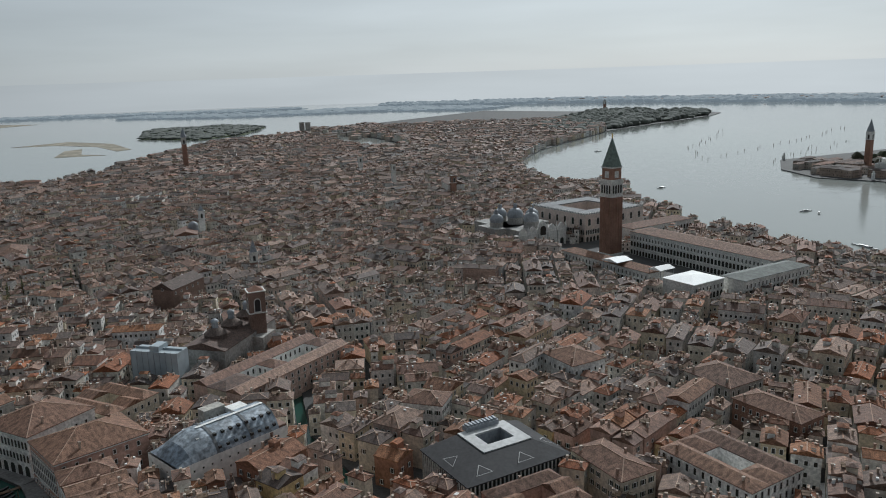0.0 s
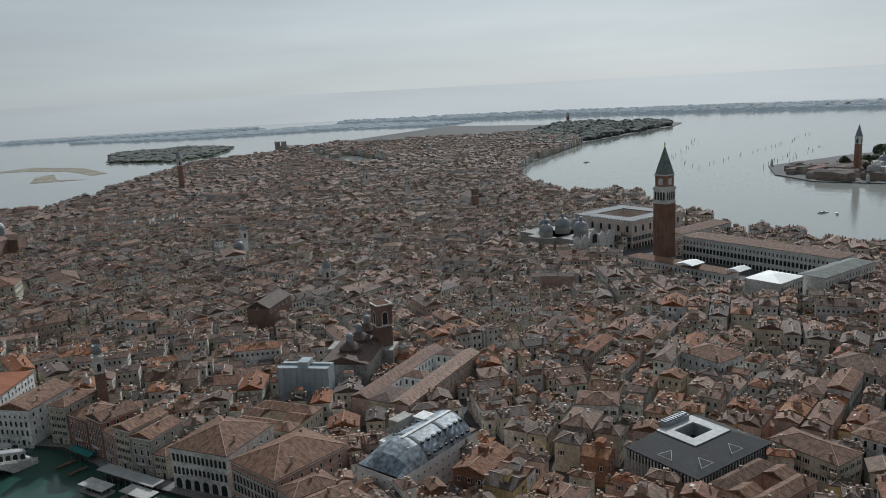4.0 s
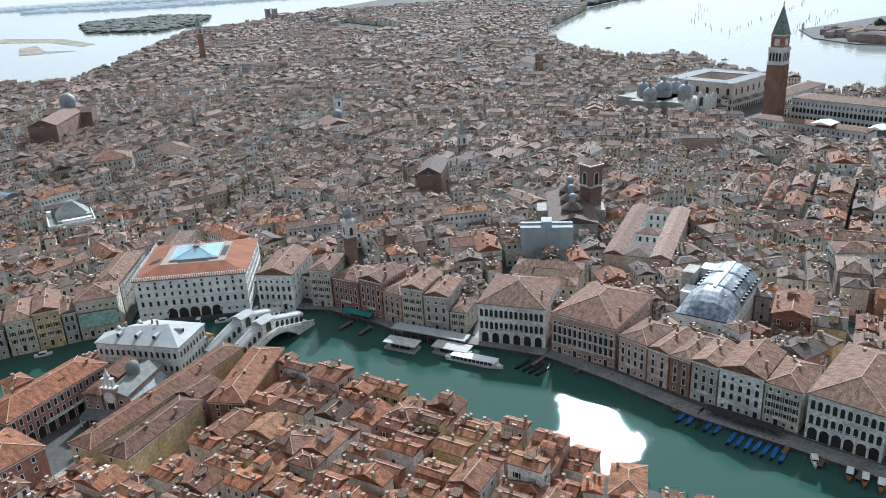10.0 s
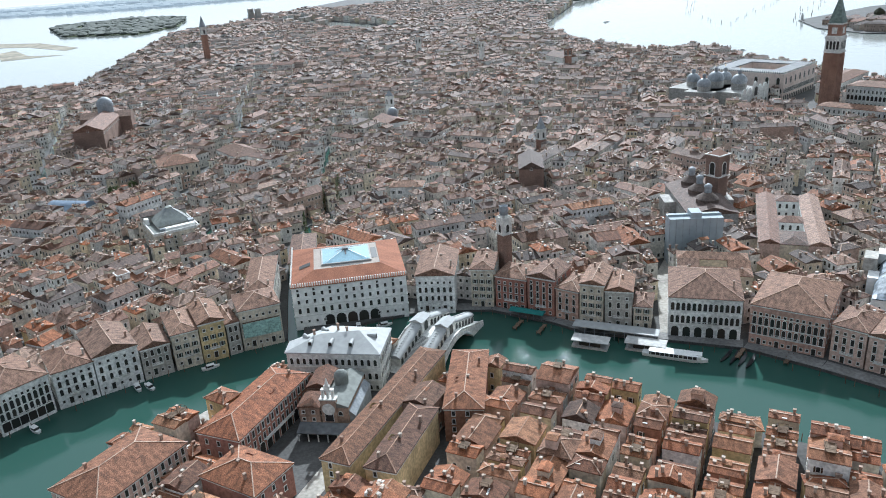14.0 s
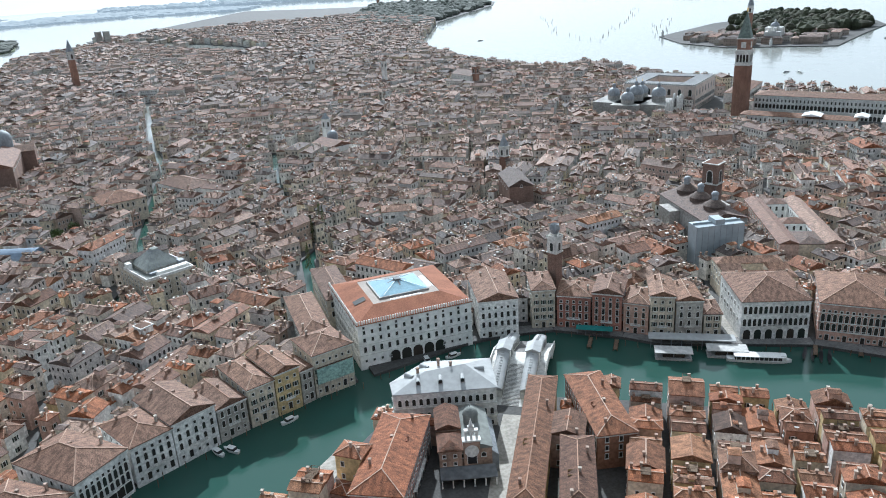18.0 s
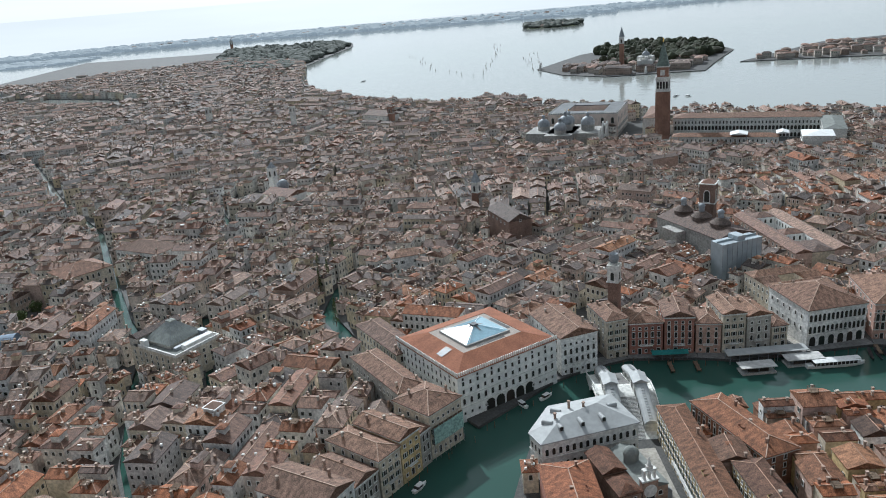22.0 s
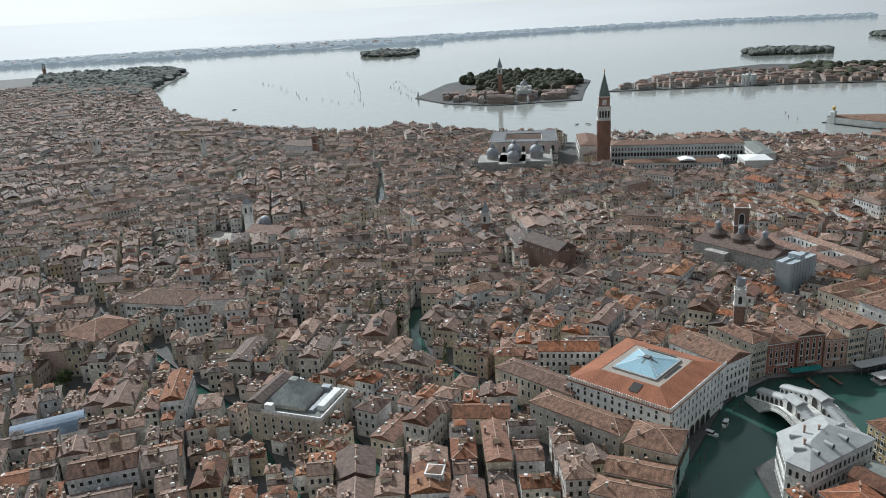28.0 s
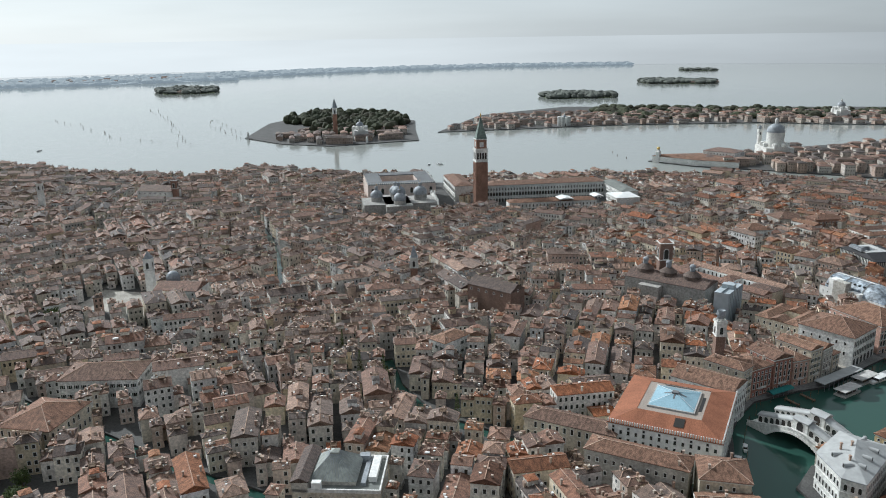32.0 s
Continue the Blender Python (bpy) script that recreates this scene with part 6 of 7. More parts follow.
for x, y, h in ((-369.9, 2125, 37.5), (-352, 2115, 37.5)):
    t = thing("dock_tower", "square stone tower at the old naval dock", "tower", "dock towers")
    piece("shaft", GREYSTONE, t, lambda b: box(b, 0, 0, 0, 13, 10, h - 2, (x, y, 0), 0.3))
    piece("parapet", STONE, t, lambda b: box(b, 0, 0, h - 2, 14, 11, 2, (x, y, 0), 0.3))

# the brick church with three lead lanterns and its white hoarding
DOME_TILES = surface("dull_brown_tiles", [(0.155, 0.118, 0.10), (0.13, 0.10, 0.085)], 0.85, fine=1.5, big=0.3, vary=0.4)
sat, sw, sd, sa = at_of("salvador")
salv = thing("church", "brown church with three tiled domes and grey lanterns", "church", "churches")
piece("wall", GREYSTONE, salv, lambda b: [wall_box(b, sw, sd, 0, 19, sat, sa, 0.3), box(b, 0, 8, 0, sw + 12, 14, 17, sat, sa)])
piece("roof", ROOF, salv, lambda b: roof(b, sw, sd, 19, 3.4, sat, sa, 0.2, False))
for v in (-14, 2, 18):
    c = turned([[0, v, 0]], sat, sa)[0]
    dm = piece("dome", DOME_TILES, salv, lambda b: lathe(b, [(5.6, 20), (5.6, 23.4), (5.9, 23.6), (2.0, 26.6)], c, 16), "low tiled dome")
    piece("lantern", LEAD, dm, lambda b: lathe(b, [(1.7, 26.4), (1.7, 29.4)] + dome_profile(2.1, 29.4, 1.7, 4) + [(0.1, 33)], c, 10), "grey lead lantern")
cat2, cw, cd, ca2 = at_of("scaffold")
HOARD = surface("grey_blue_sheeting", [(0.40, 0.445, 0.47)], 0.85, fine=0.3, vary=0.1)
hoard = thing("scaffold_hoarding", "grey-blue sheeted scaffold covering a church front", "scaffold")
piece("sheeting", HOARD, hoard, lambda b: box(b, 0, 0, 1.2, cw, cd, 23, cat2, ca2))
piece("crown", HOARD, hoard, lambda b: [box(b, 0, 0, 24.2, 5, cd * 0.8, 2.6, cat2, ca2), box(b, 0, 0, 24.2, cw, 0.4, 0.9, cat2, ca2)])
piece("frame", LEAD, hoard, lambda b: [box(b, u, -cd / 2 - 0.1, 1.2, 0.15, 0.15, 23.4, cat2, ca2) for u in np.linspace(-cw / 2, cw / 2, 9)])

# the old convent round two courts
clat, clw, cld, cla = at_of("cloister")
clo = thing("convent", "long rose plastered convent round two white courts", "building")
for u, v, w, d in ((-10.5, 0, 9, 74), (10.5, 0, 9, 74), (0, -28, 12, 18), (0, -2, 12, 9), (0, 32, 12, 10)):
    c = turned([[u, v, 0]], clat, cla)[0]
    wing = piece("wing", PLASTER["pink"] if abs(u) > 1 else PLASTER["cream"], clo, lambda b: wall_box(b, w, d, 0, 14.5, c, cla, 0.4))
    piece("roof", ROOF, clo, lambda b: roof(b, w, d, 14.5, 2.0, c, cla, 0.6, d < 20, 0.4))
for v, d in ((-12.75, 12.4), (14.75, 24.4)):
    c = turned([[0, v, 0]], clat, cla)[0]
    piece("court_wall", WHITE, clo, lambda b: [box(b, s * 5.8, 0, 1.2, 0.35, d, 13.4, c, cla) for s in (-1, 1)] + [box(b, 0, s * (d / 2 - 0.2), 1.2, 11.2, 0.35, 13.4, c, cla) for s in (-1, 1)], "white plastered wall round a court")
    piece("court_paving", STONE, clo, lambda b: box(b, 0, 0, 1.2, 11.2, d - 0.8, 0.1, c, cla), "pale paved court")
    for s, (n, off, turn) in enumerate(((3, d / 2 - 0.38, 0), (3, d / 2 - 0.38, math.pi), (int(d / 3.5), 5.6, math.pi / 2), (int(d / 3.5), 5.6, -math.pi / 2))):
        for i in range(n):
            for z in (7.0, 11.0):
                hang(clo, W_ARCH if z > 10 else W_PLAIN, (i - (n - 1) / 2) * 3.4, off, z, c, cla + turn)
for u, s in ((-15, 3), (15, 1)):
    for v in np.arange(-34, 35, 4.2):
        for z in (4, 8.2, 11.6):
            p = turned([[u, v, z]], clat, cla)[0]
            hang(clo, W_PLAIN, 0, 0, 0, (*p,), cla + (math.pi / 2 if s == 1 else -math.pi / 2))

# the theatre under a glazed barrel roof
gat, gw, gd, ga = at_of("glass")
GLASSROOF = surface("glazed_zinc", [(0.24, 0.285, 0.335), (0.40, 0.44, 0.48), (0.17, 0.205, 0.25), (0.33, 0.38, 0.43)], 0.45, metal=0.0, fine=0.6, big=0.2, vary=0.55, spec=0.4)
theatre = thing("glass_roofed_hall", "white hall under a curved blue-grey glass and zinc roof", "building")
piece("wall", WHITE, theatre, lambda b: wall_box(b, gw, gd, 0, 15, gat, ga, 0.3))


def vault_at(u, v):
    """Height of the curved roof over the hall at u across (-1 to 1) and v along (0 to 1)."""
    side = (1 - abs(u) ** 2.6) ** 0.75
    end = min(1.0, v / 0.34)
    return 15.0 + 7.6 * side * math.sin(end * math.pi / 2) ** 0.85


def vault_panel(b, u0, u1, v0, v1, lift, tone):
    p = [[u * gw / 2, (v - 0.5) * gd * 0.9 - 1.5, vault_at(u, v) + lift] for u, v in ((u0, v0), (u1, v0), (u1, v1), (u0, v1))]
    b.quads(turned([p], gat, ga), tone)


US, VS = (-1.0, -0.97, -0.85, -0.6, -0.3, 0.0, 0.3, 0.6, 0.85, 0.97, 1.0), np.linspace(0, 1, 17)
roll = random.Random(4)
for i, (v0, v1) in enumerate(zip(VS[::2], VS[2::2])):
    bay_tone = roll.random()
    piece("glass_bay", GLASSROOF, theatre, lambda b: [vault_panel(b, u0, u1, va, vb, 0.0, (bay_tone + 0.3 * roll.random()) % 1) for va, vb in ((v0, (v0 + v1) / 2), ((v0 + v1) / 2, v1)) for u0, u1 in zip(US, US[1:])], "bay of the curved glass and zinc roof")
for v in (0.36, 0.70):
    piece("rib", OLDLEAD, theatre, lambda b: [vault_panel(b, u0, u1, v, v + 0.03, 0.25, 0.2) for u0, u1 in zip(US, US[1:])], "dark curved roof rib")
piece("ridge_walk", WHITE, theatre, lambda b: [vault_panel(b, -0.07, 0.07, v0, v1, 0.3, 0.4) for v0, v1 in zip(VS[5:], VS[6:])], "pale walkway along the ridge")
piece("end_wall", WHITE, theatre, lambda b: [b.quads(turned([[[u0 * gw / 2, gd * 0.45 - 1.5, 14.9], [u1 * gw / 2, gd * 0.45 - 1.5, 14.9], [u1 * gw / 2, gd * 0.45 - 1.5, vault_at(u1, 1) + 0.3], [u0 * gw / 2, gd * 0.45 - 1.5, vault_at(u0, 1) + 0.3]]], gat, ga)) for u0, u1 in zip(US, US[1:])])
piece("back_roof", ROOF, theatre, lambda b: box(b, 0, gd / 2 - 2.1, 14.9, gw - 0.6, 4.0, 0.9, gat, ga))
for v in np.linspace(0.40, 0.96, 8):
    for sgn in (-1, 1):
        for u, wide in ((0.62, 1.5), (0.93, 1.3)):
            piece("roof_window", DARK, theatre, lambda b: box(b, sgn * u * gw / 2, (v - 0.5) * gd * 0.9 - 1.5, vault_at(u, v) - 0.5, wide, 1.2, 0.9, gat, ga))
piece("roof_hatch", WHITE, theatre, lambda b: box(b, 4.2, -11, 19.5, 2.6, 2.6, 1.6, gat, ga), "white roof hatch")
piece("stair_tower", PLASTER["grey"], theatre, lambda b: box(b, -13.2, 5, 0, 5, 9, 22.5, gat, ga), "pale grey stair tower")
piece("plant_room", WHITE, theatre, lambda b: [box(b, -11.4, -4, 0, 4, 8, 17.5, gat, ga), box(b, -8.0, 13, 15, 6, 7, 6.5, gat, ga)])
for s in (1, 3, 0):
    length, off, extra = side_turn(gw, gd, s)
    for u in np.arange(-length / 2 + 3, length / 2 - 2, 3.6):
        for z in (4.5, 8, 11.6):
            hang(theatre, W_SMALL, float(u), off, z, gat, ga + extra).scale = (0.7, 1, 0.7)

# the modern bank round a court
kat, kw, kd, ka = at_of("bank")
BLACKROOF = surface("dark_slate_metal", [(0.035, 0.034, 0.036)], 0.8, fine=0.8, vary=0.25)
bank = thing("bank_office", "modern grey bank with black roof and white-rimmed light court", "building")
piece("wall", GREYSTONE, bank, lambda b: wall_box(b, kw, kd, 0, 15, kat, ka, 0.3))
piece("glazing", DARK, bank, lambda b: wall_box(b, kw + 0.3, kd + 0.3, 11.2, 14.6, kat, ka, 0.3), "dark continuous attic glazing")
piece("mullions", STONE, bank, lambda b: [box(b, (i - 12) * kw / 25, s * (kd / 2 + 0.2), 1.2, 0.5, 0.5, 13.8, kat, ka) for i in range(25) for s in (-1, 1)] + [box(b, s * (kw / 2 + 0.2), (i - 10) * kd / 21, 1.2, 0.5, 0.5, 13.8, kat, ka) for i in range(21) for s in (-1, 1)])


def bank_roof(b):
    """Four dark slopes that climb from the eaves to the rim, which sits off the middle."""
    o = [[-kw / 2 - .7, -kd / 2 - .7, 15.2], [kw / 2 + .7, -kd / 2 - .7, 15.2], [kw / 2 + .7, kd / 2 + .7, 15.2], [-kw / 2 - .7, kd / 2 + .7, 15.2]]
    n = [[3.4 + u, 5.2 + v, 17.9] for u, v in ((-10.3, -8.9), (10.3, -8.9), (10.3, 8.9), (-10.3, 8.9))]
    for i in range(4):
        j = (i + 1) % 4
        b.quads(turned([[o[i], o[j], n[j], n[i]], [[*o[i][:2], 14.8], [*o[j][:2], 14.8], o[j], o[i]]], kat, ka), 0.3)


piece("roof", BLACKROOF, bank, lambda b: bank_roof(b), "black metal roof with skylights")


RX, RY = 3.4, 5.2


def court_rim(b):
    for u, v, w, d in ((0, -6.7, 20.6, 4.4), (0, 6.7, 20.6, 4.4), (-8.0, 0, 4.6, 9.0), (8.0, 0, 4.6, 9.0)):
        box(b, RX + u, RY + v, 17.6, w, d, 0.7, kat, ka)


RIMSHEET = surface("pale_roof_sheet", [(0.50, 0.50, 0.49)], 0.7, fine=0.5, vary=0.15)
piece("court_rim", RIMSHEET, bank, court_rim, "broad pale rim of the light court")
piece("court_glass", DARK, bank, lambda b: box(b, RX, RY, 12, 11.4, 9.0, 1, kat, ka))
piece("court_wall", LEAD, bank, lambda b: b.quads(turned(BOX[:4, ::-1] * np.array([5.7, 4.5, 5.4]) + np.array([RX, RY, 12.2]), kat, ka)))
piece("plant_deck", LEAD, bank, lambda b: [box(b, RX, RY + 9.0, 18.2, 14, 3.4, 1.8, kat, ka)] + [box(b, RX - 6 + 1.5 * i, RY + 9.0, 20.0, 0.8, 2.6, 0.7, kat, ka) for i in range(9)])
for u, v, k in ((-13, -11.5, 0), (4, -11.5, 0), (17.5, -6, 1), (-17.5, 0, -1)):
    c = turned([[u, v, 0]], kat, ka)[0]
    piece("roof_vault", RIMSHEET, bank, lambda b: [b.quads(turned([[[xa - 0.13, 1.9, 18.0], [xa + 0.13, 1.9, 18.0], [xb + 0.13, -1.9, 16.5], [xb - 0.13, -1.9, 16.5]]], c, ka + k * math.pi / 2)) for xa, xb in ((0, -3.2), (0, 3.2))] + [b.quads(turned([[[-3.4, -1.85, 16.6], [3.4, -1.85, 16.6], [3.4, -2.0, 16.5], [-3.4, -2.0, 16.5]]], c, ka + k * math.pi / 2))], "white-edged triangular rooflight")

# the theatre with a grey pyramid roof
mat_, mw, md_, ma = at_of("malibran")
SHEETROOF = surface("grey_green_sheet", [(0.36, 0.375, 0.34), (0.31, 0.325, 0.30)], 0.8, fine=0.5, vary=0.25)
malib = thing("theatre", "pale theatre block with low grey-green pyramid roof and parapets", "building")
piece("wall", PLASTER["cream"], malib, lambda b: wall_box(b, mw, md_, 0, 13.5, mat_, ma, 0.25))
piece("flat_roof", WINGROOF, malib, lambda b: box(b, 0, 0, 13.0, mw - 0.6, md_ - 0.6, 0.6, mat_, ma), "grey flat roof inside the parapet")
piece("parapet", STONE, malib, lambda b: [box(b, 0, s * (md_ / 2 - 0.3), 13.5, mw, 0.6, 1.4, mat_, ma) for s in (-1, 1)] + [box(b, s * (mw / 2 - 0.3), 0, 13.5, 0.6, md_ - 1.2, 1.4, mat_, ma) for s in (-1, 1)])
pc = turned([[1.5, 2.5, 0]], mat_, ma)[0]
piece("drum", PLASTER["grey"], malib, lambda b: box(b, 0, 0, 13.5, 18, 18, 2.0, pc, ma))
pyr = piece("pyramid_roof", SHEETROOF, malib, lambda b: lathe(b, [(13.4, 15.4), (1.9, 22.6)], pc, 4, 0, ma + math.pi / 4), "low grey-green sheet pyramid roof")
piece("cap", SHEETROOF, pyr, lambda b: lathe(b, [(2.4, 22.3), (2.4, 23.0), (0, 23.8)], pc, 4, 0, ma + math.pi / 4), "square cap of the pyramid roof")
for k in range(4):
    piece("seam", LEAD, pyr, lambda b: [b.quads(turned([[[u - 0.08, -9.48, 15.5], [u + 0.08, -9.48, 15.5], [u * 0.14 + 0.08, -1.35, 22.65], [u * 0.14 - 0.08, -1.35, 22.65]]], pc, ma + k * math.pi / 2)) for u in np.arange(-9, 9.1, 1.5)])["kind"] = "stuff"
piece("side_block", PLASTER["grey"], malib, lambda b: wall_box(b, mw, 6, 13.5, 17.5, turned([[0, md_ / 2 - 3.0, 0]], mat_, ma)[0], ma, 0.2))
piece("side_roof", ROOF, malib, lambda b: roof(b, mw, 6, 17.5, 1.6, turned([[0, md_ / 2 - 3.0, 0]], mat_, ma)[0], ma, 0.5, False), "tiled roof beside the pyramid")
piece("terrace", WHITE, malib, lambda b: [box(b, 3.0, -md_ / 2 + 4.0, 13.6, mw - 9, 3.0, 2.2, mat_, ma)], "long white roof box")
piece("skylight", LEAD, malib, lambda b: box(b, 2.0, -md_ / 2 + 7.2, 13.6, mw - 6, 1.8, 1.2, mat_, ma), "grey strip of rooflights")
piece("plant_box", LEAD, malib, lambda b: box(b, mw / 2 - 2.4, -md_ / 2 + 9, 13.6, 3, 4, 3.0, mat_, ma))
piece("stair_head", WHITE, malib, lambda b: box(b, -mw / 2 + 1.6, md_ / 2 - 9, 13.6, 2.4, 3.4, 3.6, mat_, ma), "small white stair head")
for s in range(4):
    length, off, extra = side_turn(mw, md_, s)
    for u in np.arange(-length / 2 + 3, length / 2 - 2, 4):
        for z in (4, 7, 10):
            hang(malib, W_PLAIN, float(u), off, z, mat_, ma + extra)
uat, uw, ud, ua = at_of("blue_hall")
BLUEROOF = surface("blue_grey_sheet", [(0.17, 0.22, 0.29)], 0.75, metal=0.0, fine=0.4, vary=0.2)
hall = thing("vaulted_hall", "low hall under a blue-grey metal barrel roof", "building")
piece("wall", WHITE, hall, lambda b: wall_box(b, uw, ud, 0, 9, uat, ua, 0.3))


def barrel(b, w, d, z, rise, at, turn):
    ang = np.linspace(0, math.pi, 11)
    pr = [(-d / 2 * math.cos(t), z + rise * math.sin(t)) for t in ang]
    for (ya, za), (yb, zb) in zip(pr, pr[1:]):
        b.quads(turned([[[-w / 2, ya, za], [w / 2, ya, za], [w / 2, yb, zb], [-w / 2, yb, zb]]], at, turn))
        b.tris(turned([[[w / 2, ya, za], [w / 2, yb, zb], [w / 2, 0, z]], [[-w / 2, yb, zb], [-w / 2, ya, za], [-w / 2, 0, z]]], at, turn))


piece("barrel_roof", BLUEROOF, hall, lambda b: barrel(b, uw + 0.6, ud + 0.6, 9, 4.6, uat, ua), "blue-grey metal barrel roof")
piece("gable_trim", WHITE, hall, lambda b: [box(b, s * (uw / 2 + 0.4), 0, 9, 0.5, ud + 1, 1, uat, ua) for s in (-1, 1)])

# the market church with its clock
hat, hw_, hd, ha = at_of("giacomo")
jac = thing("church", "small brick church with big clock face and porch", "church", "churches")
ROSEWALL = surface("rose_brown_plaster", [(0.36, 0.25, 0.19)], 0.9, fine=0.9, big=0.2, vary=0.3)
nave, wing_ = turned([[3.3, 1, 0], [-5.0, 0.5, 0]], hat, ha)
piece("wall", ROSEWALL, jac, lambda b: [wall_box(b, 9.4, 22, 0, 11.2, nave, ha, 0.3, 2.2), wall_box(b, 7.0, 23, 0, 11.6, wing_, ha, 0.3, 1.6)])
piece("nave_roof", WINGROOF, jac, lambda b: roof(b, 9.4, 22, 11.2, 1.9, nave, ha, 0.5, False, 0.3, 0.25), "grey lead roof of the nave")
piece("dome", WINGROOF, jac, lambda b: lathe(b, [(2.4, 11), (2.4, 15.2)] + dome_profile(2.6, 15.2, 2.6, 5) + [(0.2, 18.6)], turned([[2.6, 3.0, 0]], hat, ha)[0], 14), "small grey lead dome")
piece("wing_roof", ROOF_WARM, jac, lambda b: [roof(b, 7.0, 10, 11.6, 1.6, turned([[-5.0, -6, 0]], hat, ha)[0], ha, 0.4, True), roof(b, 7.4, 13, 12.6, 1.8, turned([[-5.0, 5.6, 0]], hat, ha)[0], ha, 0.4, False)], "brown tiled roofs of the side house")
piece("upper_wall", ROSEWALL, jac, lambda b: wall_box(b, 6.8, 12.6, 11.4, 12.7, turned([[-5.0, 5.6, 0]], hat, ha)[0], ha, 0.3))
piece("side_roof", LEAD, jac, lambda b: b.quads(turned([[[8.0, -9, 9.6], [10.2, -9, 7.6], [10.2, 11, 7.6], [8.0, 11, 9.6]], [[10.2, -9, 1.2], [10.2, 11, 1.2], [10.2, 11, 7.6], [10.2, -9, 7.6]], [[8.0, -9, 1.2], [10.2, -9, 1.2], [10.2, -9, 7.6], [8.0, -9, 9.6]]], hat, ha)), "grey lean-to roof beside the nave")
yf = -10.6
clock_tower = piece("clock_tower", ROSEWALL, jac, lambda b: box(b, 1.7, yf + 0.9, 0, 5.2, 2.0, 14.2, hat, ha), "plastered bell turret above the front")
clock = piece("clock", STONE, clock_tower, lambda b: b.tris([[turned([[1.7 + 2.2 * math.cos(k * math.pi / 12), yf - 0.2, 10.8 + 2.2 * math.sin(k * math.pi / 12)]], hat, ha)[0], turned([[1.7 + 2.2 * math.cos((k + 1) * math.pi / 12), yf - 0.2, 10.8 + 2.2 * math.sin((k + 1) * math.pi / 12)]], hat, ha)[0], turned([[1.7, yf - 0.3, 10.8]], hat, ha)[0]] for k in range(24)]), "large round pale clock face")
piece("turret_cornice", STONE, clock_tower, lambda b: box(b, 1.7, yf + 0.9, 14.2, 5.8, 2.6, 0.5, hat, ha))
piece("bellcote", STONE, jac, lambda b: [box(b, 1.7 + u, yf + 0.9, 14.7, 0.7, 1.3, 2.8, hat, ha) for u in (-1.7, 0, 1.7)] + [box(b, 1.7, yf + 0.9, 17.5, 4.4, 1.5, 0.5, hat, ha), box(b, 1.7, yf + 0.9, 18.0, 2.0, 1.2, 1.3, hat, ha)], "white stone bellcote with open arches")
piece("spirelet", STONE, jac, lambda b: lathe(b, [(0.8, 19.3), (0.5, 20.3), (0.1, 22)], turned([[1.7, yf + 0.9, 0]], hat, ha)[0], 8))
hang(jac, W_PORT, 1.7, yf - 0.12, 6.2, hat, ha, "arched_window", "wide arched window over the porch")
for u in (-7.0, -3.6):
    for z in (6.4, 9.2):
        hang(jac, W_SMALL, u, -11.0, z, hat, ha)
for u in (-1.4, 5.4):
    hang(jac, W_ROUND, u, yf + 0.55, 8.2, hat, ha, "round_window")
piece("porch_roof", OLDLEAD, jac, lambda b: b.quads(turned([[[-8.6, -11.0, 5.9], [-8.6, -15.6, 4.5], [9.0, -15.6, 4.5], [9.0, -11.0, 5.9]], [[-8.6, -15.6, 4.2], [9.0, -15.6, 4.2], [9.0, -15.6, 4.5], [-8.6, -15.6, 4.5]]], hat, ha)), "sloping grey porch roof")
# dark sheet behind the columns, with the porch's shade put into its colour
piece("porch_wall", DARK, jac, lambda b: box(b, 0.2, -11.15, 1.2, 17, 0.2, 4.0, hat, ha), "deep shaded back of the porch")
for u in np.linspace(-8.2, 8.6, 6):
    piece("porch_column", STONE, jac, lambda b: lathe(b, [(0.32, 1.2), (0.24, 1.6), (0.22, 3.9), (0.4, 4.3)], turned([[u, -15.2, 0]], hat, ha)[0], 8))

# ---- churches across the water ----
def domed(x, y, r, h, label, facade_turn, lantern=True, body=(30, 40, 18)):
    at = (x, y, 0)
    ob = thing("domed_church", label, "church", "domed churches across the water")
    piece("wall", STONE, ob, lambda b: box(b, 0, 0, 0, body[0], body[1], body[2], at, facade_turn))
    for k in range(8):
        piece("buttress", STONE, ob, lambda b: lathe(b, [(3.2, 0), (3.2, body[2] + 5), (0.5, body[2] + 6)], (x + (r + 5) * math.cos(k * math.pi / 4), y + (r + 5) * math.sin(k * math.pi / 4), 0), 8))
    piece("drum", STONE, ob, lambda b: lathe(b, [(r, body[2] - 1), (r, h - r * 1.75)], at, 24))
    dm = piece("dome", LEAD, ob, lambda b: lathe(b, dome_profile(r * 1.04, h - r * 1.75, r * 1.05, 8), at, 28), "great grey lead dome")
    piece("lantern", STONE, dm, lambda b: lathe(b, [(r * 0.2, h - r * 0.75), (r * 0.2, h - r * 0.3), (r * 0.22, h - r * 0.28), (0.1, h)], at, 10))
    piece("pediment", STONE, ob, lambda b: wall_box(b, body[0] * 0.5, 4, 0, body[2] + 2, turned([[0, -body[1] / 2 - 1, 0]], at, facade_turn)[0], facade_turn, 0, 5))
    hang(ob, W_BIG, 0, -body[1] / 2 - 3.05, 1.3, at, facade_turn, "portal")
    for s in (0, 1, 3):
        length, off, extra = side_turn(body[0], body[1], s)
        for u in np.arange(-length / 2 + 4, length / 2 - 3, 6):
            hang(ob, W_ARCH, float(u), off, 9, at, facade_turn + extra)
    return ob


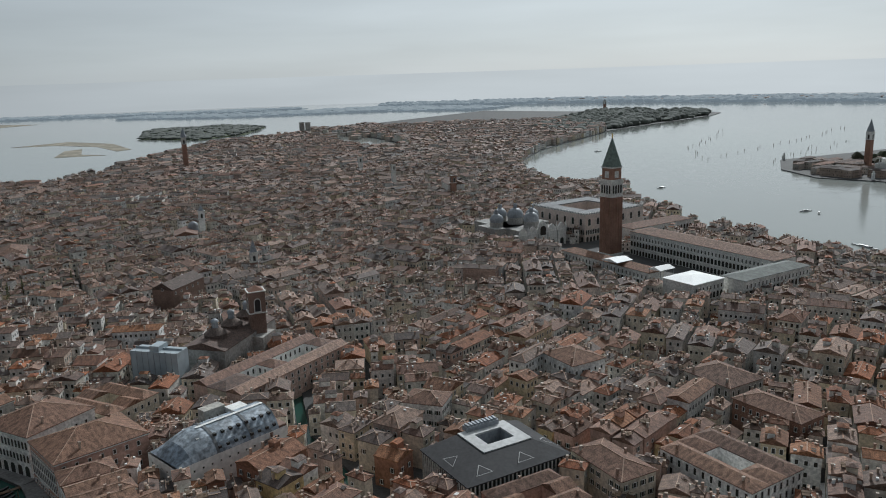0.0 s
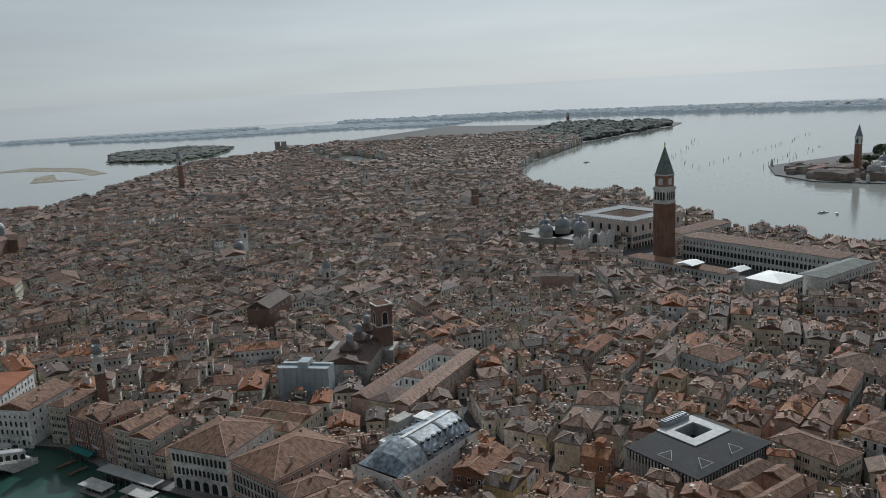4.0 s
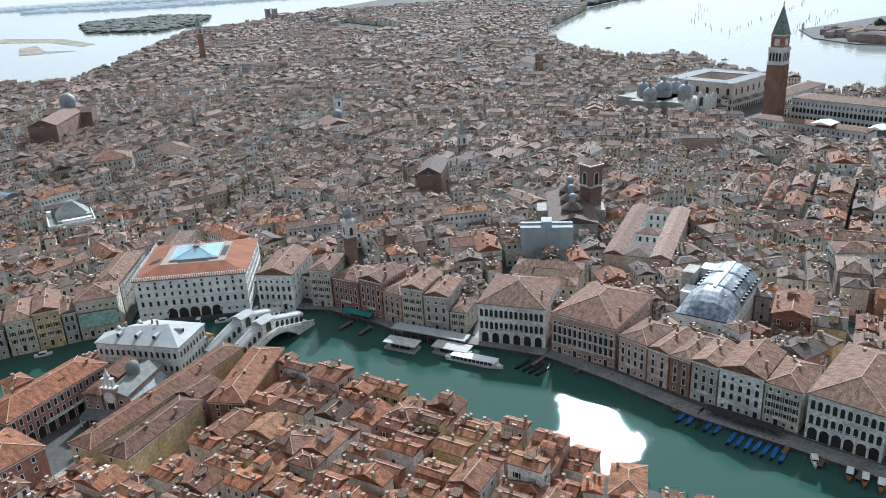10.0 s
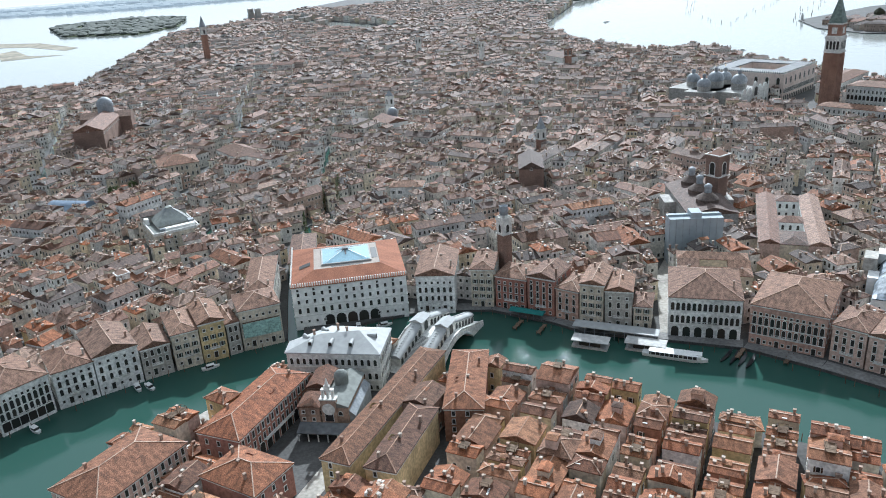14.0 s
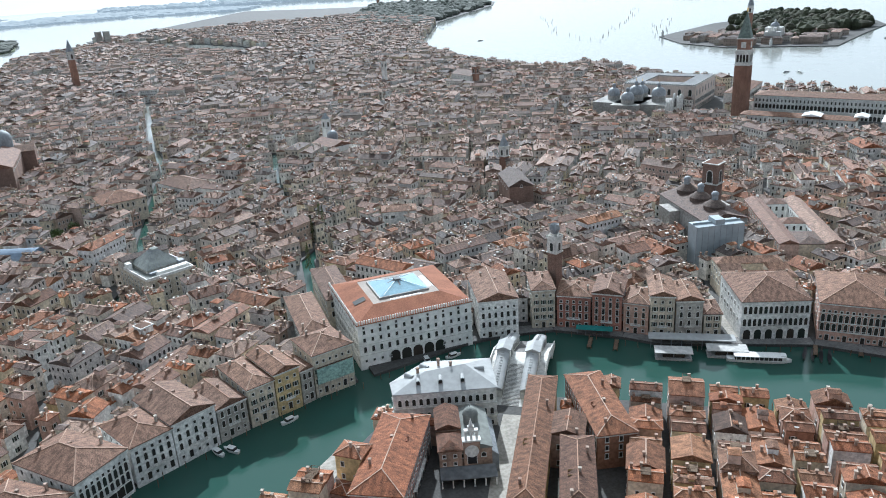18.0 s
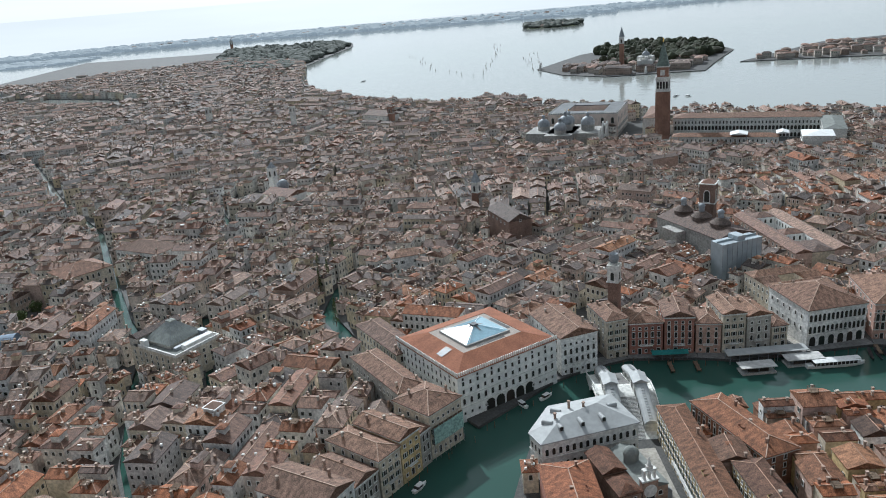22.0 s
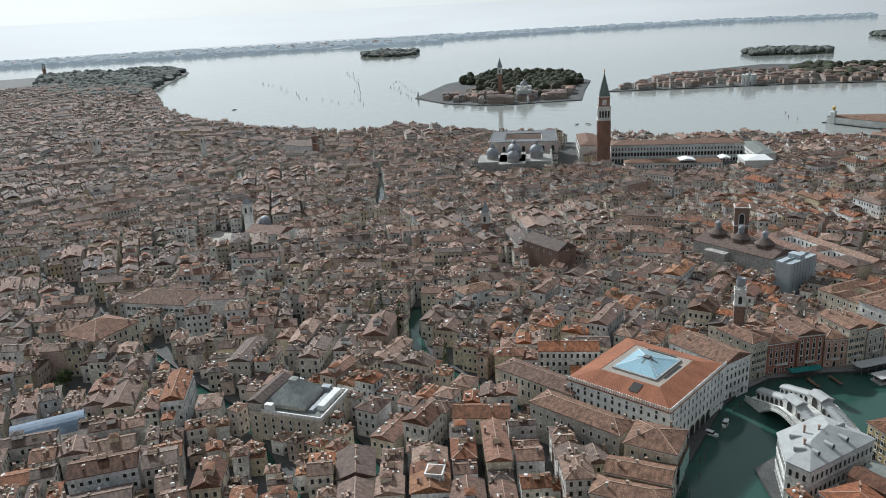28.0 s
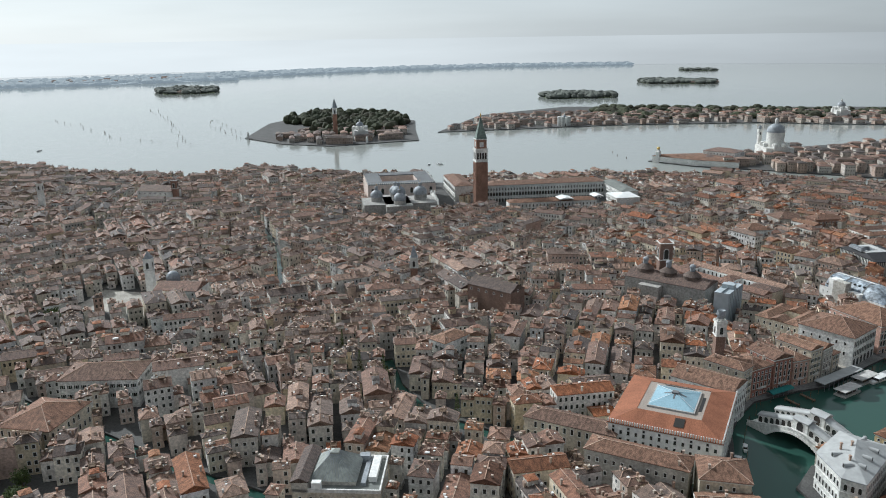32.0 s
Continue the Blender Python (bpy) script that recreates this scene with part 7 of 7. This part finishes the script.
domed(566, 331, 11.5, 60, "white baroque church with a huge grey dome", -1.2, body=(38, 44, 20))
bell_tower(590, 352, 44, 5, STONE, "pale bell tower with small dome", 5, True)
bell_tower(588, 322, 44, 5, STONE, "pale bell tower with small dome", 5, True)
domed(1180, 212, 8, 42, "white stone church with grey dome and twin turrets", -1.4, body=(26, 50, 20))
domed(600, 1015, 6.5, 36, "white monastery church with a grey dome", -0.95, body=(24, 50, 18))
domed(900, 720, 5.5, 26, "small white church with a low dome", -0.95, body=(18, 18, 14))
cust = thing("customs_house", "long low customs house with brown roof and corner tower", "building")
piece("wall", STONE, cust, lambda b: prism(b, [(497, 488), (474, 425), (470, 372), (505, 372), (535, 430)], 0, 9, 0, False))
SHORE_TILES = surface("brown_customs_tiles", [(0.24, 0.14, 0.095), (0.20, 0.12, 0.085)], 0.85, fine=1.5, big=0.3, vary=0.5)
piece("roof", SHORE_TILES, cust, lambda b: lead_roof(b, [(497, 488), (474, 425), (470, 372), (505, 372), (535, 430)], 9.3, 2.6, 0.5, 12))
piece("tower", STONE, cust, lambda b: lathe(b, [(3.6, 0), (3.6, 15), (4.2, 15.3), (2.2, 17), (1.6, 18)], (495, 480, 0), 4, 0, 0.5))
piece("globe", GILT, cust, lambda b: lathe(b, [(0.2, 18)] + [(2.2 * math.sin(k * math.pi / 8) + .05, 20.2 - 2.2 * math.cos(k * math.pi / 8)) for k in range(9)], (495, 480, 0), 14), "gilded globe")
sem = thing("seminary", "square cream seminary with brown hipped tile roof", "building")
piece("wall", WHITE, sem, lambda b: wall_box(b, 46, 30, 0, 17, (520, 395, 0), 1.2, 0.3))
piece("roof", ROOF, sem, lambda b: roof(b, 46, 30, 17, 4, (520, 395, 0), 1.2, 0.6))
for s in range(4):
    length, off, extra = side_turn(46, 30, s)
    for u in np.arange(-length / 2 + 3, length / 2 - 2, 4.5):
        for z in (4, 8.5, 13):
            hang(sem, W_PLAIN, float(u), off, z, (520, 395, 0), 1.2 + extra)
for i, (x, y) in enumerate(((545, 1218), (552, 975))):
    lt = thing("harbour_light", "small white harbour lighthouse on the quay", "lighthouse", "harbour lights")
    piece("tower", STONE, lt, lambda b: lathe(b, [(2.4, 1.2), (2.0, 9), (2.4, 9.2), (2.4, 9.8), (1.2, 10), (1.2, 12), (0.1, 13)], (x, y, 0), 8))


# ---- boats, landing stages, poles ----
BLUECOVER = surface("blue_tarpaulin", [(0.02, 0.10, 0.34), (0.03, 0.13, 0.40)], 0.6, fine=1.5, vary=0.3)
HULLBLACK = surface("black_lacquer", [(0.015, 0.015, 0.017)], 0.3, vary=0.1)
HULLWHITE = surface("white_hull_paint", [(0.72, 0.72, 0.70)], 0.4, vary=0.1)
MAHOGANY = surface("varnished_mahogany", [(0.28, 0.11, 0.045)], 0.3, fine=2, vary=0.3)
TEAL = surface("teal_awning", [(0.03, 0.18, 0.17)], 0.7, fine=0.6, vary=0.2)


def hull(b, length, width, z0, z1, at, turn, sharp=0.45, lift=0.0):
    """A boat's shell: pointed at the bow, narrowing at the stern, with a flat deck."""
    n = 12
    secs = []
    for i in range(n + 1):
        t = i / n
        k = min(1.0, t / sharp) ** 0.6 if t < sharp else 1 - 0.35 * ((t - sharp) / (1 - sharp)) ** 2
        up = lift * (2 * abs(t - 0.5)) ** 3
        x = (0.5 - t) * length
        secs.append([[x, -width / 2 * k, z1 + up], [x, -width / 2 * k * 0.7, z0 + up * 0.8], [x, width / 2 * k * 0.7, z0 + up * 0.8], [x, width / 2 * k, z1 + up]])
    for p, q in zip(secs, secs[1:]):
        for j in range(3):
            b.quads(turned([[p[j], q[j], q[j + 1], p[j + 1]]], at, turn))
        b.quads(turned([[p[3], q[3], q[0], p[0]]], at, turn))
    b.quads(turned([secs[-1]], at, turn))


def gondola(x, y, turn, covered=True):
    at = (x, y, 0)
    ob = thing("gondola", "black gondola under a bright blue tarpaulin" if covered else "open black gondola moored at the quay", "boat", "moored gondolas")
    piece("hull", HULLBLACK, ob, lambda b: hull(b, 10.8, 1.5, -0.1, 0.5, at, turn, 0.5, 0.8))
    if covered:
        piece("cover", BLUECOVER, ob, lambda b: roof(b, 6.4, 1.1, 0.5, 0.35, at, turn, 0.3, True, 0.1, 0.08), "bright blue tarpaulin")
    piece("bow_iron", LEAD, ob, lambda b: box(b, 5.2, 0, 1.1, 0.12, 0.06, 0.9, at, turn))


def motorboat(x, y, turn, wood=True, length=9.0):
    at = (x, y, 0)
    ob = thing("water_taxi" if wood else "motorboat", "varnished mahogany water taxi with white cabin roof" if wood else "small white motorboat on the water", "boat", "motorboats")
    piece("hull", MAHOGANY if wood else HULLWHITE, ob, lambda b: hull(b, length, 2.3, -0.1, 0.9, at, turn, 0.5, 0.3))
    piece("cabin", MAHOGANY if wood else DARK, ob, lambda b: box(b, -length * 0.08, 0, 0.9, length * 0.4, 1.7, 0.85, at, turn))
    piece("cabin_roof", HULLWHITE, ob, lambda b: roof(b, length * 0.42, 1.8, 1.75, 0.15, at, turn, 0.2, True, 0.05, 0.06))
    piece("windscreen", DARK, ob, lambda b: box(b, length * 0.16, 0, 0.95, 0.1, 1.5, 0.7, at, turn))


def waterbus(x, y, turn, length=24.0):
    at = (x, y, 0)
    ob = thing("waterbus", "white passenger waterbus with long white roof", "boat")
    piece("hull", HULLWHITE, ob, lambda b: hull(b, length, 4.6, -0.2, 1.3, at, turn, 0.25, 0.2))
    piece("cabin", DARK, ob, lambda b: box(b, -0.6, 0, 1.3, length * 0.72, 3.6, 1.5, at, turn), "dark row of cabin windows")
    for u in np.linspace(-length * 0.36, length * 0.34, 11):
        piece("window_post", HULLWHITE, ob, lambda b: box(b, u, 0, 1.3, 0.25, 3.7, 1.5, at, turn))
    piece("roof", HULLWHITE, ob, lambda b: roof(b, length * 0.78, 4.2, 2.8, 0.25, at, turn, 0.2, True, 0.1, 0.15))
    piece("wheelhouse", HULLWHITE, ob, lambda b: box(b, length * 0.36, 0, 1.3, 2.2, 2.8, 2.0, at, turn))


STAGEROOF = surface("pale_grey_roof_sheet", [(0.46, 0.45, 0.43)], 0.85, fine=0.6, vary=0.2)


def landing(x, y, turn, w=14.0, d=6.0):
    at = (x, y, 0)
    ob = thing("landing_stage", "floating landing stage with flat pale roof", "landing stage", "landing stages")
    piece("pontoon", CONCRETE, ob, lambda b: box(b, 0, 0, -0.3, w, d, 1.1, at, turn))
    piece("shelter", DARK, ob, lambda b: [box(b, 0, d * 0.3, 0.8, w * 0.8, 0.1, 2.2, at, turn), box(b, 0, -d * 0.3, 0.8, w * 0.6, 0.1, 2.2, at, turn)], "dark glazed shelter walls")
    for sx in (-1, 0, 1):
        for sy in (-1, 1):
            piece("post", LEAD, ob, lambda b: box(b, sx * w * 0.44, sy * d * 0.4, 0.8, 0.16, 0.16, 2.3, at, turn))
    piece("roof", STAGEROOF, ob, lambda b: box(b, 0, 0, 3.1, w + 0.6, d + 0.4, 0.25, at, turn))


bank_turn = math.atan2(-14, 20)
waterbus(-188, 267.5, bank_turn)
landing(-214, 286.5, bank_turn), landing(-195, 277.5, bank_turn, 15)
shed = thing("waiting_canopy", "long flat grey canopy over the quayside ticket area", "canopy")
piece("roof", PALE_LEAD, shed, lambda b: box(b, 0, 0, 4.2, 34, 6, 0.3, (-202, 290, 0), bank_turn))
for u in np.linspace(-16, 16, 9):
    for v in (-2.6, 2.6):
        piece("post", LEAD, shed, lambda b: box(b, u, v, 0, 0.2, 0.2, 4.2, (-202, 290, 0), bank_turn))
awn = thing("cafe_awning", "teal cafe awning along the quay front", "awning")
piece("canvas", TEAL, awn, lambda b: roof(b, 15, 4.4, 3.6, 1.0, (-230, 317.5, 0), math.atan2(-9, 11), 0.2, False, 0.1, 0.1))
for u in (-7, -3.5, 0, 3.5, 7):
    piece("post", LEAD, awn, lambda b: box(b, u, -2, 1.2, 0.1, 0.1, 2.4, (-230, 317.5, 0), math.atan2(-9, 11)))
arc = thing("gondola_shelter", "dark canvas shelter roof over the gondola stand", "canopy")
piece("roof", BLACKROOF, arc, lambda b: roof(b, 24, 3.6, 3.4, 0.5, (-111, 205.5, 0), math.atan2(-11, 10), 0.2, False, 0.1, 0.15))
for u in np.linspace(-11, 11, 7):
    piece("post", LEAD, arc, lambda b: box(b, u, 0, 0, 0.2, 0.2, 3.4, (-111, 205.5, 0), math.atan2(-11, 10)))
across = math.atan2(-0.66, -0.75)
boats = random.Random(11)
for i in range(5):
    gondola(-127 + i * 2.0, 215.5 - i * 2.3, across + boats.gauss(0, 0.04), i != 2)
for i in range(7):
    gondola(-117.5 + i * 1.75, 200.5 - i * 2.0, across + boats.gauss(0, 0.04), True)
for i in range(7):
    gondola(-160 + i * 2.2, 186 - i * 2.6, across + math.pi + boats.gauss(0, 0.05), i % 3 != 1)
for i in range(4):
    gondola(-170 + i * 2.0, 262 - i * 2.2, across + boats.gauss(0, 0.06), False)
motorboat(-99.5, 184.5, across + 0.4, False, 7.5)
for i in range(3):
    motorboat(-93.5 + i * 2.7, 176.5 - i * 3.2, across + 0.15)
motorboat(-85, 165.5, across + 0.1, False, 8.5)
for x, y, a in ((-362, 317, 0.3), (-389, 310, 2.0), (-384.5, 309, 2.2), (-421, 291, 2.3), (-290, 331, 0.1), (-301, 333.5, 1.5)):
    motorboat(x, y, a, False, 7.0)
for x, y, a, l in ((300, 1458, 0.4, 16), (791, 1501, 1.0, 14), (281, 971, 0.3, 12), (375, 779, 0.2, 14), (382, 766, 1.2, 14), (345, 613, 1.9, 26)):
    motorboat(x, y, a, False, l)


def mooring_pole(x, y, h, r=0.16, lean=0.03):
    b = Batch()
    lathe(b, [(r, -2), (r * 0.85, h), (0.0, h + 0.25)], (0, 0, 0), 6)
    me = b.mesh("mooring_pole", TIMBER)
    return me


POLE, BRICOLE = mooring_pole(0, 0, 2.6), mooring_pole(0, 0, 3.6, 0.3)


def pole(x, y, me, far=False):
    ob = new("channel_marker" if far else "mooring_pole", me)
    ob.location = (x, y, 0)
    ob.rotation_euler = (boats.gauss(0, 0.05), boats.gauss(0, 0.05), 0)
    return tagged(ob, "dark timber channel marker standing in open water" if far else "weathered timber mooring pole at the canal's edge", "pole", "channel markers" if far else "mooring poles")


for p, q in zip(NORTH_BANK[4:21], NORTH_BANK[5:22]):
    p, q = Vector(p), Vector(q)
    n = (q - p).normalized()
    out = Vector((n.y, -n.x))
    for k in range(int((q - p).length / 6)):
        c = p + n * (6 * k + boats.uniform(0, 4)) + out * boats.uniform(2.0, 5.5)
        pole(c.x, c.y, POLE)
for p, q in zip(SOUTH_BANK[15:19], SOUTH_BANK[16:20]):
    p, q = Vector(p), Vector(q)
    n = (q - p).normalized()
    for k in range(int((q - p).length / 7)):
        c = p + n * (7 * k + 2) + Vector((-n.y, n.x)) * boats.uniform(1.5, 4)
        pole(c.x, c.y, POLE)
for line in (((679, 1854), (538, 1568), (474, 1473), (434, 1216)), ((974, 1845), (664, 1494), (548, 1377), (452, 1280)), ((781, 1493), (584, 1259)), ((688, 1419), (494, 1175)), ((560, 556), (501, 512))):
    for p, q in zip(line, line[1:]):
        p, q = Vector(p), Vector(q)
        for k in range(max(3, int((q - p).length / 34))):
            c = p + (q - p) * (k / max(3, int((q - p).length / 34)))
            ob = pole(c.x + boats.gauss(0, 5), c.y + boats.gauss(0, 5), BRICOLE, True)
            ob.scale = (1.5, 1.5, 1.0)
for i, (x, y, a) in enumerate(((-126, 221, across), (-104, 191.5, across), (-97, 184, across), (-90, 176, across), (-81, 166, across), (-236, 312, 4.0), (-228, 305, 4.0), (-164, 262, across), (-150, 253, across))):
    j = thing("jetty", "short weathered timber jetty on piles", "jetty", "jetties")
    piece("deck", TIMBER, j, lambda b: box(b, 0, 0, 0.9, 8.5, 1.6, 0.18, (x, y, 0), a))
    for u in (-3.6, 0, 3.6):
        piece("pile", TIMBER, j, lambda b: [box(b, u, s * 0.8, -2, 0.22, 0.22, 3.6, (x, y, 0), a) for s in (-1, 1)])


# ---- trees between the houses ----
def tree_thing(x, y, h, r, label, kind="round"):
    ob = thing("tree", label, "tree", "trees")
    b = Batch()
    lathe(b, [(0.28 * r / 3, 0), (0.2 * r / 3, h * 0.4), (0.08, h * 0.8)], (x, y, 1.0), 7)
    for k in range(5):
        a = k * 1.26
        p, q = np.array([x, y, 1 + h * 0.38]), np.array([x + math.cos(a) * r * 0.6, y + math.sin(a) * r * 0.6, 1 + h * 0.65])
        w = np.array([-math.sin(a), math.cos(a), 0]) * 0.09
        up = np.array([0, 0, 0.12])
        b.quads([[p - w, p + w, q + w * 0.4, q - w * 0.4], [p - up, p + up, q + up * 0.4, q - up * 0.4]])
    b.object("trunk", TIMBER, ob)
    b = Batch()
    roll = random.Random(int(x * 7 + y))
    n = 900
    for _ in range(n):
        th, c = roll.uniform(0, 2 * math.pi), roll.uniform(-1, 1)
        rad = roll.uniform(0.55, 1.0) * (1 + 0.22 * math.sin(3 * th + 2 * c))
        if kind == "round":
            p = np.array([x + r * rad * math.cos(th) * math.sqrt(1 - c * c), y + r * rad * math.sin(th) * math.sqrt(1 - c * c), 1 + h * 0.64 + h * 0.36 * c * rad])
        else:
            f = (c + 1) / 2
            p = np.array([x + r * rad * (1 - f) ** 0.7 * math.cos(th), y + r * rad * (1 - f) ** 0.7 * math.sin(th), 1 + h * (0.1 + 0.9 * f)])
        d1 = np.array([roll.gauss(0, 1), roll.gauss(0, 1), roll.gauss(0, 1)])
        d1 /= np.linalg.norm(d1)
        d2 = np.cross(d1, [roll.gauss(0, 1), roll.gauss(0, 1), roll.gauss(0, 1)])
        d2 /= np.linalg.norm(d2) + 1e-6
        s = r * 0.11
        b.quads([[p - d1 * s, p - d2 * s * 0.7, p + d1 * s, p + d2 * s * 0.7]], roll.random())
    b.object("crown", LEAF, ob)
    return ob


LEAF = surface("spring_leaves", [(0.07, 0.10, 0.03), (0.11, 0.14, 0.04), (0.05, 0.075, 0.03)], 0.8, vary=0.3)
for x, y, h, r in ((-443, 583, 10, 4.2), (-432, 597, 9, 3.6), (-441, 590, 8, 3.4), (-290, 743, 11, 5), (288, 552, 11, 5.5), (296, 541, 11, 5), (271, 606, 9, 4), (286, 582, 10, 5), (280, 595, 9, 4.5), (-383, 335, 8, 3.0), (-372, 345, 7, 2.8)):
    tree_thing(x, y, h, r, "rounded broadleaf tree in fresh green leaf")
for x, y, h in ((-294, 505, 19), (-317, 455, 16), (-303, 498, 17), (-269, 544, 17), (-292, 520, 18), (-500, 800, 20), (-508, 812, 19)):
    tree_thing(x, y, h, 2.0, "tall narrow dark cypress among the roofs", "spire")
